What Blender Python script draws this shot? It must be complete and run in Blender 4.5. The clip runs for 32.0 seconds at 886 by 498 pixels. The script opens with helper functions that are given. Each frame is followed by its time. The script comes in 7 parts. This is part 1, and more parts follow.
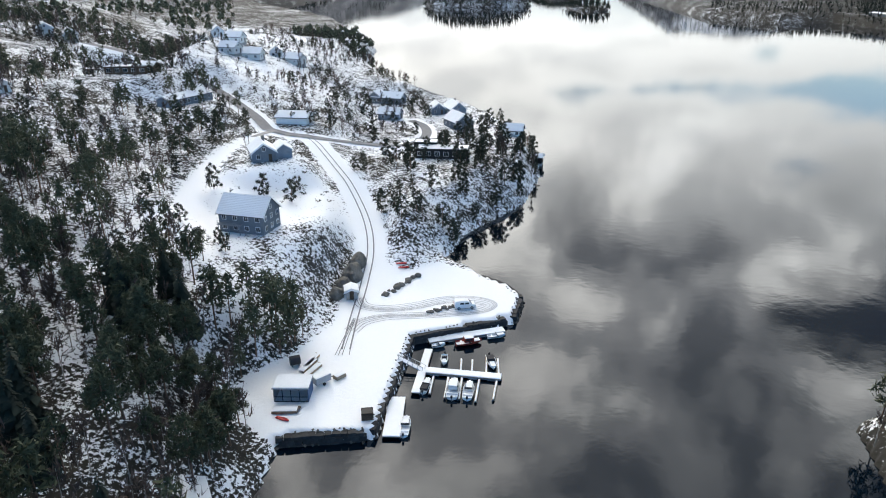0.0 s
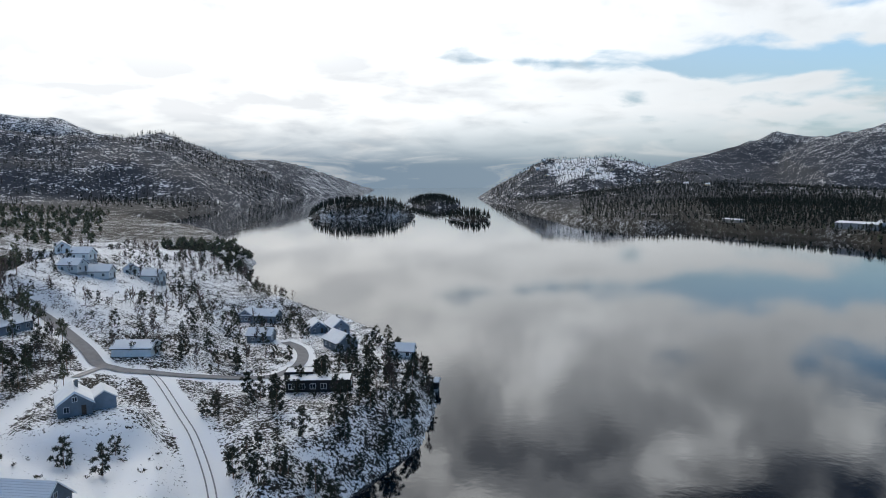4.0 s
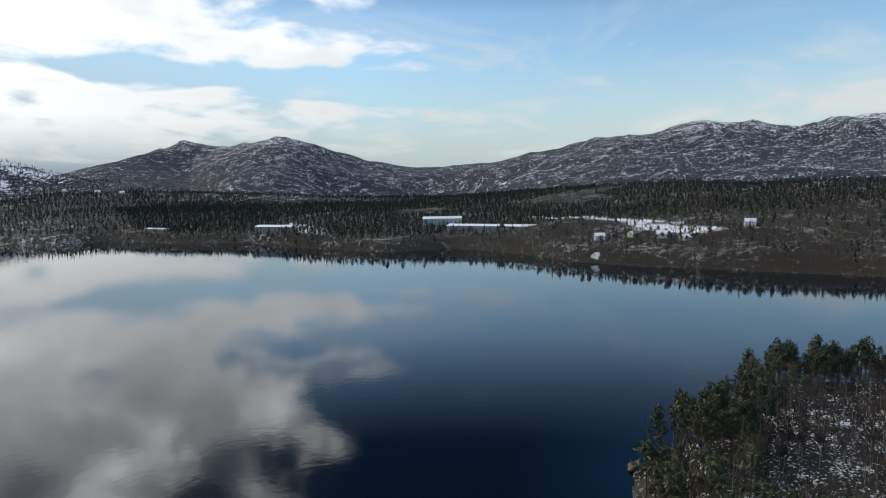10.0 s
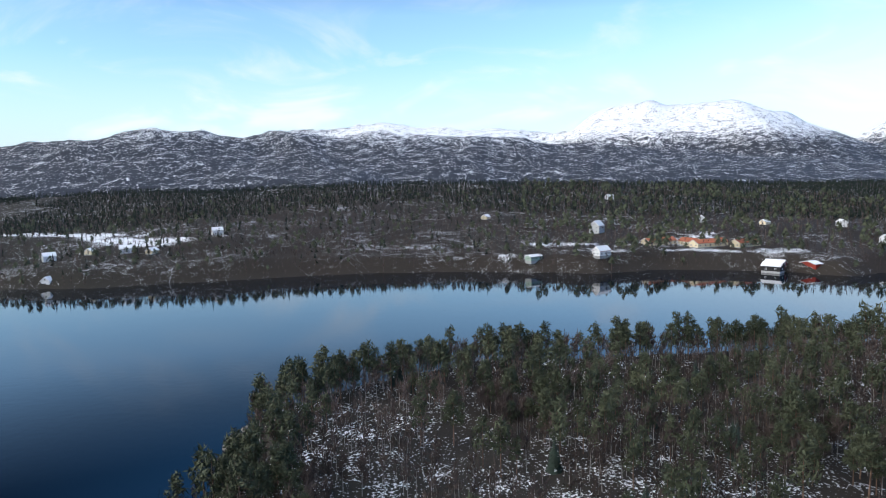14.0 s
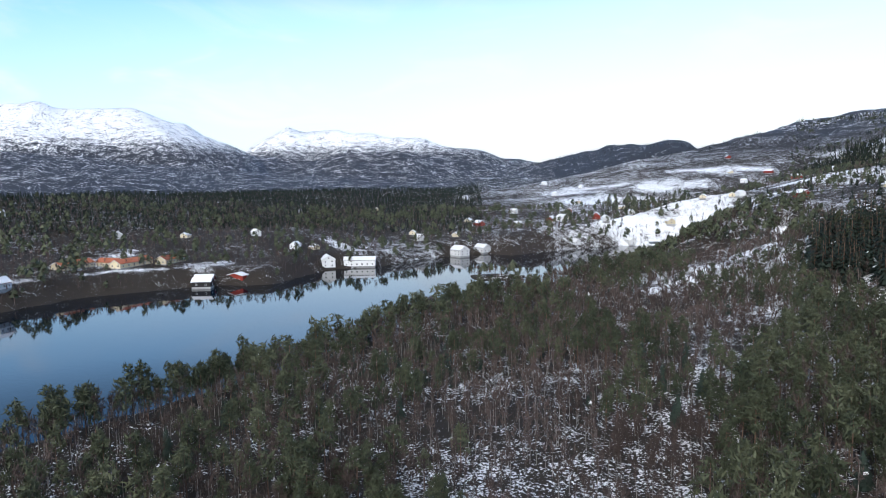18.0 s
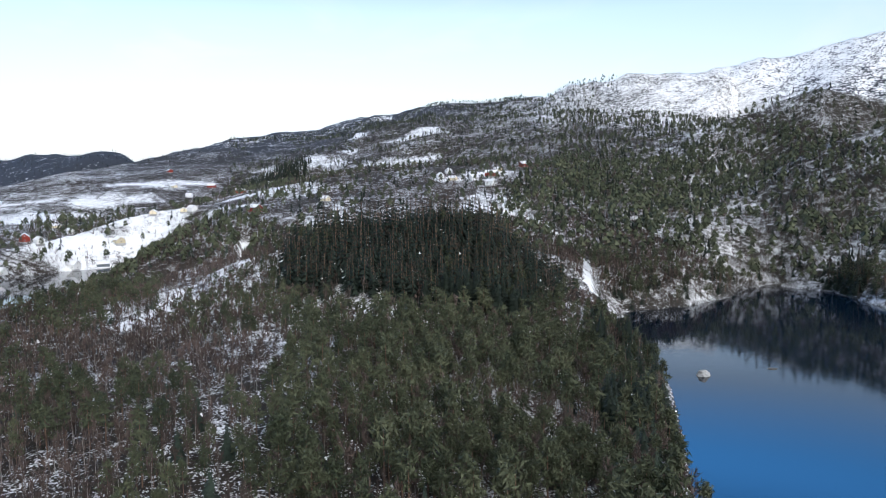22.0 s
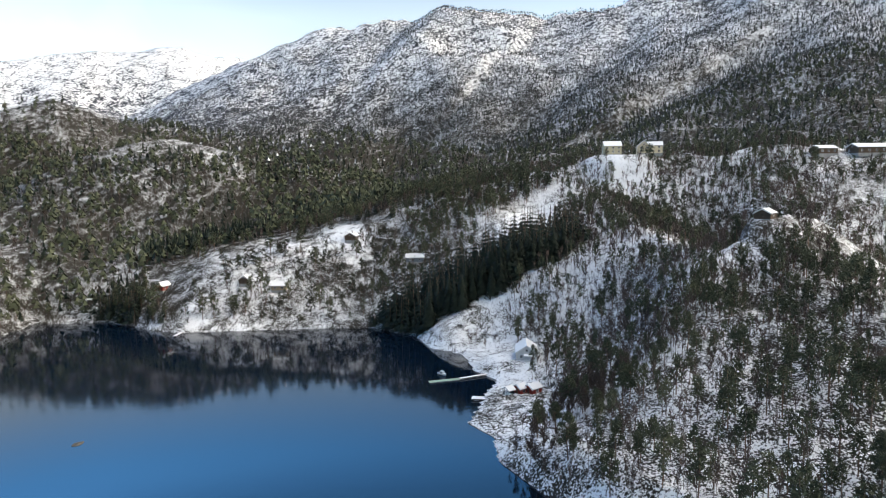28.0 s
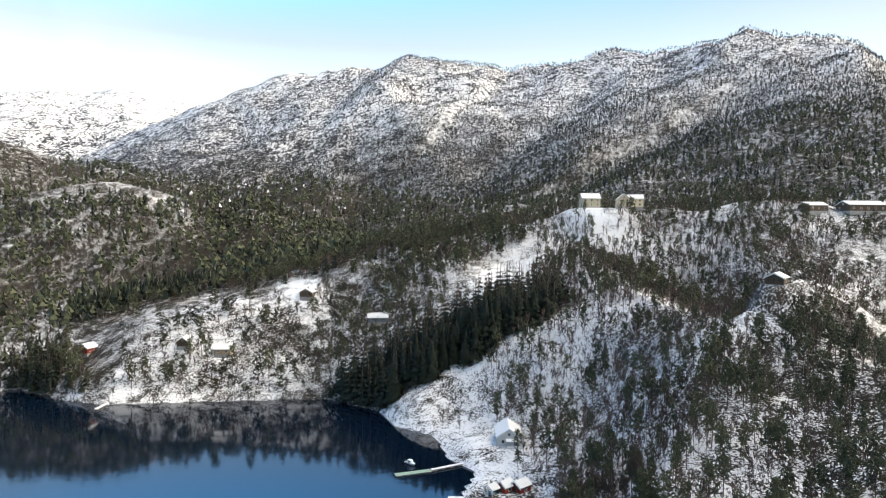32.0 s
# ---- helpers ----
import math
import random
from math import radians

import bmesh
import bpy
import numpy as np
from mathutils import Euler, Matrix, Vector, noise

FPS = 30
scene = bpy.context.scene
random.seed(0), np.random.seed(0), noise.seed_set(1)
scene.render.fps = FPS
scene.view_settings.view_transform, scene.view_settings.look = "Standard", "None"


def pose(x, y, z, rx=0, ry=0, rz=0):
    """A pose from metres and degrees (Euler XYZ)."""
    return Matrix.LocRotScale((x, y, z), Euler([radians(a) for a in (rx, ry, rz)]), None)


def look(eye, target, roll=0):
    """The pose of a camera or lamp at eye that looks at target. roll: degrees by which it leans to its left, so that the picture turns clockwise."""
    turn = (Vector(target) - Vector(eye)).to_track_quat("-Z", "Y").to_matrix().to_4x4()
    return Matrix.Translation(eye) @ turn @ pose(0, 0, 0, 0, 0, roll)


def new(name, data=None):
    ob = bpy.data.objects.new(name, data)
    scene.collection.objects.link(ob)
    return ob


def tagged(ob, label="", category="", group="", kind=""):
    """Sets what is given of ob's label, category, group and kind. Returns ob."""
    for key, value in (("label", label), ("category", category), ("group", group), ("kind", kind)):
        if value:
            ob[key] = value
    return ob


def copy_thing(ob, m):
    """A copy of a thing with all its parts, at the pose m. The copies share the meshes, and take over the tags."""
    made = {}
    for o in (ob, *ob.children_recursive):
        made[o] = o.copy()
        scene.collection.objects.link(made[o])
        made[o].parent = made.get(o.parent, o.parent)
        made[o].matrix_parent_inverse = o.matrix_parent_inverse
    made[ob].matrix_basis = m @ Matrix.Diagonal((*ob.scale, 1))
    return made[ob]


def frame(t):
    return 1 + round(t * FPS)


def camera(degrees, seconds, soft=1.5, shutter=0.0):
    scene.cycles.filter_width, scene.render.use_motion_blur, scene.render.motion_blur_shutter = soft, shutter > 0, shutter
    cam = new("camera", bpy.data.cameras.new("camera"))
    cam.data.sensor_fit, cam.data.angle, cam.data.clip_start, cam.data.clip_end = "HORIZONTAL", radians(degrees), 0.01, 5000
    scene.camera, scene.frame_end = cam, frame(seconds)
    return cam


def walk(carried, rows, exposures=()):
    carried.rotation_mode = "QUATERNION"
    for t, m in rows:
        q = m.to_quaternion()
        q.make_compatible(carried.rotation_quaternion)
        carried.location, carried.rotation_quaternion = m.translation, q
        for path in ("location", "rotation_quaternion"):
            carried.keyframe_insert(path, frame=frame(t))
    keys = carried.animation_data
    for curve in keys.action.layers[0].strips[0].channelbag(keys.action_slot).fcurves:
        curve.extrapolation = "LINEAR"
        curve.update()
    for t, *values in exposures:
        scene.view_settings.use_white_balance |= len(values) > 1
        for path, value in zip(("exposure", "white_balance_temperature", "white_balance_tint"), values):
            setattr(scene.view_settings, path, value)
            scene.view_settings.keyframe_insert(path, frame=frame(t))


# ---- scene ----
# ---- camera ----
cam = camera(65.28, 32.0, 1.0)
EXPOSURES = [(0.0, -0.58, 7000, 9), (2.0, -0.9, 6800, 9), (5.0, -1.52, 6700, 10), (11.0, -1.15, 6900, 11), (14.5, -0.75, 6300, 12), (20.0, -0.82, 6200, 12), (26.0, -0.6, 7000, 11), (32.0, -0.22, 7900, 11)]
walk(cam, [
    (0.0, pose(-0.00, -0.00, 68.00, 67.53, 0.23, -1.94)),
    (0.5, pose(0.59, 4.40, 67.64, 70.83, 0.30, -2.01)),
    (1.0, pose(1.13, 8.68, 67.37, 74.80, 0.28, -2.05)),
    (1.5, pose(1.63, 12.79, 67.10, 78.78, 0.32, -2.11)),
    (2.0, pose(2.10, 16.72, 66.77, 82.73, 0.36, -2.19)),
    (2.5, pose(2.58, 20.69, 66.51, 84.02, 0.35, -2.22)),
    (4.5, pose(6.06, 40.49, 65.93, 84.15, 0.41, -15.12)),
    (5.0, pose(7.07, 45.24, 65.98, 84.17, 0.43, -18.31)),
    (5.5, pose(8.06, 49.91, 66.02, 84.18, 0.47, -21.67)),
    (6.0, pose(9.20, 54.39, 65.81, 84.21, 0.48, -25.24)),
    (6.5, pose(10.61, 58.74, 65.56, 84.24, 0.55, -28.77)),
    (7.0, pose(12.27, 63.03, 65.29, 84.24, 0.62, -32.65)),
    (7.5, pose(14.04, 67.09, 65.04, 84.29, 0.58, -36.75)),
    (8.0, pose(16.04, 70.58, 64.96, 84.28, 0.70, -40.76)),
    (8.5, pose(18.13, 73.90, 65.08, 84.31, 0.66, -44.50)),
    (9.0, pose(20.37, 77.17, 65.27, 84.32, 0.69, -48.50)),
    (9.5, pose(22.87, 80.16, 65.33, 84.32, 0.73, -52.52)),
    (10.0, pose(25.63, 83.01, 65.31, 84.34, 0.77, -57.12)),
    (10.5, pose(28.63, 85.76, 65.33, 84.36, 0.75, -61.64)),
    (11.0, pose(31.79, 88.24, 65.32, 84.37, 0.81, -66.05)),
    (11.5, pose(35.02, 90.43, 65.27, 84.38, 0.84, -70.45)),
    (12.0, pose(38.21, 92.51, 65.29, 84.37, 0.87, -74.99)),
    (12.5, pose(41.51, 94.24, 65.34, 84.37, 0.97, -80.50)),
    (13.0, pose(45.08, 95.77, 65.35, 84.35, 0.99, -87.02)),
    (13.5, pose(48.97, 96.99, 65.22, 84.35, 1.07, -93.75)),
    (14.0, pose(53.04, 97.90, 65.13, 84.33, 1.16, -100.23)),
    (14.5, pose(57.19, 98.36, 64.97, 84.37, 1.16, -106.21)),
    (16.5, pose(75.29, 95.70, 64.70, 84.41, 1.14, -129.48)),
    (17.0, pose(79.83, 93.47, 66.08, 84.30, 1.25, -135.30)),
    (17.5, pose(84.27, 90.99, 67.33, 84.19, 1.17, -141.19)),
    (18.0, pose(88.54, 88.24, 68.06, 84.11, 1.10, -146.83)),
    (18.5, pose(92.50, 85.16, 68.13, 84.12, 1.04, -152.36)),
    (19.0, pose(96.01, 81.79, 67.88, 84.21, 1.01, -157.81)),
    (19.5, pose(99.14, 78.32, 67.79, 84.25, 0.94, -163.27)),
    (20.0, pose(101.95, 74.65, 67.90, 84.32, 0.78, -168.73)),
    (20.5, pose(104.51, 70.62, 68.13, 84.39, 0.61, -174.16)),
    (21.0, pose(106.43, 66.26, 68.37, 84.44, 0.71, -179.81)),
    (21.5, pose(107.92, 61.67, 68.63, 84.47, 0.79, -185.60)),
    (22.0, pose(109.15, 57.12, 68.87, 84.50, 0.74, -191.16)),
    (22.5, pose(109.84, 52.54, 69.18, 84.55, 0.74, -196.28)),
    (23.0, pose(110.06, 47.96, 69.25, 84.61, 0.76, -201.30)),
    (23.5, pose(109.87, 43.47, 69.34, 84.68, 0.70, -206.31)),
    (24.0, pose(109.50, 39.40, 69.49, 84.76, 0.74, -211.31)),
    (24.5, pose(108.66, 35.49, 69.83, 84.80, 0.74, -216.27)),
    (25.0, pose(107.31, 31.58, 70.14, 84.85, 0.74, -221.24)),
    (25.5, pose(105.45, 27.66, 70.43, 84.88, 0.77, -226.37)),
    (26.0, pose(103.26, 23.75, 70.59, 84.94, 0.83, -231.75)),
    (26.5, pose(100.80, 19.98, 70.81, 84.96, 0.75, -237.06)),
    (28.5, pose(88.18, 6.83, 75.95, 84.52, 0.62, -251.11)),
    (29.0, pose(84.18, 4.48, 76.46, 84.52, 0.49, -251.36)),
    (29.5, pose(80.11, 2.26, 76.80, 84.56, 0.43, -251.61)),
    (30.0, pose(75.90, 0.18, 77.06, 84.69, 0.30, -251.87)),
    (30.5, pose(71.51, -1.82, 77.34, 85.27, 0.17, -252.12)),
    (31.0, pose(67.05, -3.69, 77.46, 86.32, 0.06, -252.36)),
    (31.5, pose(62.50, -5.45, 77.51, 87.42, -0.02, -252.60)),
    (32.0, pose(57.94, -7.15, 77.52, 88.52, -0.15, -252.84)),
], EXPOSURES)

# ---- world and sun ----
SUN_AZ, SUN_EL = -14.0, 24.0
world = bpy.data.worlds.new("sky")
scene.world = world
world.use_nodes = True
wn, wl = world.node_tree.nodes, world.node_tree.links
wn.clear()


def node(tree, kind, x=0, y=0, **values):
    n = tree.nodes.new(kind)
    for k, v in values.items():
        if k in n.inputs:
            n.inputs[k].default_value = v
    return n


def ramp(tree, stops, source, interpolation="LINEAR"):
    n = tree.nodes.new("ShaderNodeValToRGB")
    n.color_ramp.interpolation = interpolation
    e = n.color_ramp.elements
    while len(e) > 1:
        e.remove(e[0])
    for i, (p, c) in enumerate(stops):
        el = e[0] if i == 0 else e.new(p)
        el.position = p
        el.color = (*c, 1) if len(c) == 3 else c
    tree.links.new(source, n.inputs["Fac"])
    return n.outputs["Color"]


def maths(tree, op, a, b=None, clamp=False):
    n = tree.nodes.new("ShaderNodeMath")
    n.operation = op
    n.use_clamp = clamp
    for i, v in enumerate((a, b)):
        if v is None:
            continue
        if isinstance(v, (int, float)):
            n.inputs[i].default_value = v
        else:
            tree.links.new(v, n.inputs[i])
    return n.outputs[0]


def mixed(tree, fac, a, b):
    n = tree.nodes.new("ShaderNodeMix")
    n.data_type = "RGBA"
    for i, v in ((0, fac), (6, a), (7, b)):
        if isinstance(v, (int, float)):
            n.inputs[i].default_value = v
        elif isinstance(v, tuple):
            n.inputs[i].default_value = (*v, 1)
        else:
            tree.links.new(v, n.inputs[i])
    return n.outputs[2]


wt = world.node_tree
sky = wn.new("ShaderNodeTexSky")
sky.sky_type = "NISHITA"
sky.sun_disc = False
sky.sun_elevation = radians(SUN_EL)
sky.sun_rotation = radians(SUN_AZ)
sky.air_density, sky.dust_density, sky.ozone_density = 1.0, 0.15, 2.0
coord = wn.new("ShaderNodeTexCoord")
sep = wn.new("ShaderNodeSeparateXYZ")
wl.new(coord.outputs["Generated"], sep.inputs[0])
dx, dy, dz = sep.outputs
up = maths(wt, "ADD", maths(wt, "ABSOLUTE", dz), 0.20)
flat = wn.new("ShaderNodeCombineXYZ")
wl.new(maths(wt, "DIVIDE", dx, up), flat.inputs[0])
wl.new(maths(wt, "DIVIDE", dy, up), flat.inputs[1])
big = node(wt, "ShaderNodeTexNoise", Scale=2.9, Detail=6.0, Roughness=0.50, Distortion=0.25)
wl.new(flat.outputs[0], big.inputs["Vector"])
# the cloud deck lies over the open fjord and thins out on the other side of the sky
side = maths(wt, "ADD", maths(wt, "MULTIPLY", dx, -0.342), maths(wt, "MULTIPLY", dy, 0.940))
side = maths(wt, "MULTIPLY", maths(wt, "SUBTRACT", side, 0.33), 0.62)
height = maths(wt, "ABSOLUTE", dz)
low = maths(wt, "MULTIPLY", maths(wt, "SUBTRACT", 1.0, maths(wt, "MULTIPLY", height, 3.6), True), -0.06)
above = maths(wt, "MULTIPLY", maths(wt, "SUBTRACT", height, 0.62, True), 0.8)
low = maths(wt, "ADD", low, above)
cover = maths(wt, "ADD", maths(wt, "ADD", big.outputs["Fac"], side), low)
# a long rift in the deck, low over the mouth of the fjord, and open sky high up in the east
band = maths(wt, "SUBTRACT", 1.0, maths(wt, "MULTIPLY", maths(wt, "ABSOLUTE", maths(wt, "SUBTRACT", maths(wt, "ADD", height, maths(wt, "MULTIPLY", dx, 0.06)), 0.178)), 42.0), True)
band = maths(wt, "MULTIPLY", band, maths(wt, "MULTIPLY", maths(wt, "SUBTRACT", dx, 0.12), 4.0, True))
cover = maths(wt, "SUBTRACT", cover, maths(wt, "MULTIPLY", band, 0.36))
east_high = maths(wt, "MULTIPLY", maths(wt, "MULTIPLY", maths(wt, "SUBTRACT", height, 0.20, True), 5.0, True), maths(wt, "MULTIPLY", maths(wt, "SUBTRACT", dx, 0.60), 4.5, True))
cover = maths(wt, "SUBTRACT", cover, maths(wt, "MULTIPLY", east_high, 0.30))
cover = maths(wt, "SUBTRACT", cover, maths(wt, "MULTIPLY", maths(wt, "MULTIPLY", maths(wt, "SUBTRACT", -0.62, dx), 4.0, True), 0.35))
amount = ramp(wt, [(0.42, (0, 0, 0)), (0.62, (1, 1, 1))], cover, "EASE")
dense = ramp(wt, [(0.50, (1.0, 1.0, 1.0)), (0.70, (0.96, 0.96, 0.96)), (0.82, (0.84, 0.845, 0.85)), (0.94, (0.68, 0.69, 0.71))], cover)
sd = Vector((math.sin(radians(SUN_AZ)) * math.cos(radians(SUN_EL)), math.cos(radians(SUN_AZ)) * math.cos(radians(SUN_EL)), math.sin(radians(SUN_EL))))
face = maths(wt, "ADD", maths(wt, "ADD", maths(wt, "MULTIPLY", dx, sd.x), maths(wt, "MULTIPLY", dy, sd.y)), maths(wt, "MULTIPLY", dz, sd.z))
face = maths(wt, "POWER", maths(wt, "MAXIMUM", face, 0.0), 3.0)
glow = ramp(wt, [(0.0, (0.42, 0.45, 0.48)), (0.6, (0.70, 0.735, 0.775)), (1.0, (0.96, 0.98, 1.0))], face)
# puffs: bright crowns and grey bellies
puff = node(wt, "ShaderNodeTexNoise", Scale=6.5, Detail=5.0, Roughness=0.5, Distortion=0.2)
wl.new(coord.outputs["Generated"], puff.inputs["Vector"])
belly = ramp(wt, [(0.34, (0.22, 0.23, 0.25)), (0.46, (0.52, 0.53, 0.55)), (0.57, (1.15, 1.15, 1.15)), (0.68, (1.62, 1.62, 1.62))], puff.outputs["Fac"], "EASE")
cloud = wn.new("ShaderNodeMix")
cloud.data_type, cloud.blend_type = "RGBA", "MULTIPLY"
cloud.inputs[0].default_value = 1.0
wl.new(dense, cloud.inputs[6])
wl.new(glow, cloud.inputs[7])
puffed = wn.new("ShaderNodeMix")
puffed.data_type, puffed.blend_type = "RGBA", "MULTIPLY"
wl.new(maths(wt, "MULTIPLY", maths(wt, "SUBTRACT", height, 0.15, True), 4.5, True), puffed.inputs[0])
wl.new(cloud.outputs[2], puffed.inputs[6])
wl.new(belly, puffed.inputs[7])
lit = wn.new("ShaderNodeVectorMath")
lit.operation = "SCALE"
wl.new(puffed.outputs[2], lit.inputs[0])
# the deck is thinner, and so brighter, overhead than edge-on at the horizon
wl.new(maths(wt, "ADD", 38.0, maths(wt, "MULTIPLY", maths(wt, "MINIMUM", maths(wt, "SUBTRACT", height, 0.14, True), 0.3), 135.0)), lit.inputs["Scale"])
blue = wn.new("ShaderNodeVectorMath")
blue.operation = "MULTIPLY"
wl.new(sky.outputs[0], blue.inputs[0])
# on the inland side the sky overhead is clear and deep blue
deepen = maths(wt, "MULTIPLY", maths(wt, "SUBTRACT", 0.38, maths(wt, "MULTIPLY", dy, 0.9), True), maths(wt, "MULTIPLY", maths(wt, "SUBTRACT", maths(wt, "ADD", maths(wt, "ABSOLUTE", dz), maths(wt, "MULTIPLY", dx, -0.02)), 0.272, True), 9.0, True))
deepen = maths(wt, "MULTIPLY", deepen, maths(wt, "SUBTRACT", 2.4, maths(wt, "MULTIPLY", maths(wt, "ABSOLUTE", dz), 3.6), True), True)
wl.new(mixed(wt, deepen, mixed(wt, maths(wt, "MULTIPLY", maths(wt, "SUBTRACT", maths(wt, "ABSOLUTE", dz), 0.225, True), 7.5, True), (3.0, 3.5, 3.8), (0.22, 0.32, 0.48)), (3.0, 8.0, 12.0)), blue.inputs[1])
# thin bright veil low over the inland hills
south = maths(wt, "MULTIPLY", maths(wt, "ADD", dy, 1.0), 0.5)
veil = maths(wt, "SUBTRACT", 1.1, maths(wt, "MULTIPLY", height, maths(wt, "MINIMUM", maths(wt, "ADD", 2.7, maths(wt, "MULTIPLY", maths(wt, "MULTIPLY", south, maths(wt, "ADD", dx, 0.95, True)), 9.0)), 6.5)), True)
hazy = mixed(wt, maths(wt, "MULTIPLY", veil, 0.96), blue.outputs[0], ramp(wt, [(0.0, (17.0, 17.2, 16.8)), (0.28, (12.2, 13.4, 14.2)), (0.6, (11.5, 13.8, 15.2)), (1.0, (6.8, 8.8, 10.8))], south))
# open sky between the clouds over the fjord is hazy
gap = maths(wt, "MULTIPLY", maths(wt, "MAXIMUM", side, 0.0), 2.6, True)
gap = maths(wt, "MULTIPLY", gap, maths(wt, "SUBTRACT", 1.0, east_high, True))
hazy = mixed(wt, maths(wt, "MULTIPLY", gap, 0.92), hazy, ramp(wt, [(0.03, (4.4, 6.4, 8.8)), (0.16, (8.8, 10.2, 11.4)), (0.4, (8.6, 9.0, 9.3))], height))
# thin streaks of high cloud
streak = node(wt, "ShaderNodeTexNoise", Scale=1.6, Detail=7.0, Roughness=0.55, Distortion=0.9)
wl.new(flat.outputs[0], streak.inputs["Vector"])
thin = ramp(wt, [(0.48, (0, 0, 0)), (0.72, (0.75, 0.75, 0.75))], streak.outputs["Fac"], "EASE")
thin = maths(wt, "MULTIPLY", thin, maths(wt, "ADD", dx, 1.0, True))
thin = maths(wt, "MULTIPLY", thin, maths(wt, "SUBTRACT", 1.4, maths(wt, "MULTIPLY", height, 4.4), True), True)
hazy = mixed(wt, thin, hazy, (16.0, 16.6, 17.0))
clear = maths(wt, "MULTIPLY", maths(wt, "SUBTRACT", height, 0.02), 14.0, True)
both = mixed(wt, maths(wt, "MULTIPLY", maths(wt, "MULTIPLY", amount, clear), 0.94), hazy, lit.outputs[0])
background = wn.new("ShaderNodeBackground")
background.inputs["Strength"].default_value = 0.11
wl.new(both, background.inputs["Color"])
wo = wn.new("ShaderNodeOutputWorld")
wl.new(background.outputs[0], wo.inputs[0])

sun = new("sun", bpy.data.lights.new("sun", "SUN"))
sun.data.energy, sun.data.angle, sun.data.color = 2.1, radians(6.0), (1.0, 0.95, 0.88)
sun.matrix_world = look((0, 0, 0), (-math.sin(radians(SUN_AZ)) * math.cos(radians(SUN_EL)), -math.cos(radians(SUN_AZ)) * math.cos(radians(SUN_EL)), -math.sin(radians(SUN_EL))))

# ---- materials ----
MATS = {}
SNOW = (0.85, 0.85, 0.85)


def material(name, colour, rough=0.8, metal=0.0, vary=0.25, scale=1.5, bump=0.3, fine=12.0, per="object", specular=0.3, second=None, coords="Object", frost=0.0):
    """A surface with colour variation at two scales, fine relief, and a little change from piece to piece."""
    m = bpy.data.materials.new(name)
    m.use_nodes = True
    t = m.node_tree
    b = t.nodes["Principled BSDF"]
    tc = t.nodes.new("ShaderNodeTexCoord")
    n1 = node(t, "ShaderNodeTexNoise", Scale=scale, Detail=4.0, Roughness=0.6)
    n2 = node(t, "ShaderNodeTexNoise", Scale=fine, Detail=3.0, Roughness=0.65)
    for n in (n1, n2):
        t.links.new(tc.outputs[coords], n.inputs["Vector"])
    dark = tuple(c * (1 - vary) for c in colour)
    lite = second or tuple(min(1, c * (1 + vary)) for c in colour)
    base = mixed(t, ramp(t, [(0.35, (0, 0, 0)), (0.65, (1, 1, 1))], n1.outputs["Fac"]), dark, lite)
    base = mixed(t, maths(t, "MULTIPLY", n2.outputs["Fac"], 0.35), base, tuple(c * 0.6 for c in colour))
    if per:
        if per == "object":
            rnd = t.nodes.new("ShaderNodeObjectInfo").outputs["Random"]
        else:
            rnd = t.nodes.new("ShaderNodeNewGeometry").outputs["Random Per Island"]
        hsv = t.nodes.new("ShaderNodeHueSaturation")
        t.links.new(maths(t, "ADD", maths(t, "MULTIPLY", rnd, 0.5), 0.75), hsv.inputs["Value"])
        t.links.new(base, hsv.inputs["Color"])
        base = hsv.outputs["Color"]
        if frost:
            base = mixed(t, maths(t, "GREATER_THAN", rnd, 1.0 - frost), base, SNOW)
    t.links.new(base, b.inputs["Base Color"])
    b.inputs["Roughness"].default_value = rough
    b.inputs["Metallic"].default_value = metal
    b.inputs["Specular IOR Level"].default_value = specular
    if bump:
        bn = node(t, "ShaderNodeBump", Strength=bump, Distance=0.05)
        t.links.new(n2.outputs["Fac"], bn.inputs["Height"])
        t.links.new(bn.outputs[0], b.inputs["Normal"])
    MATS[name] = m
    return m


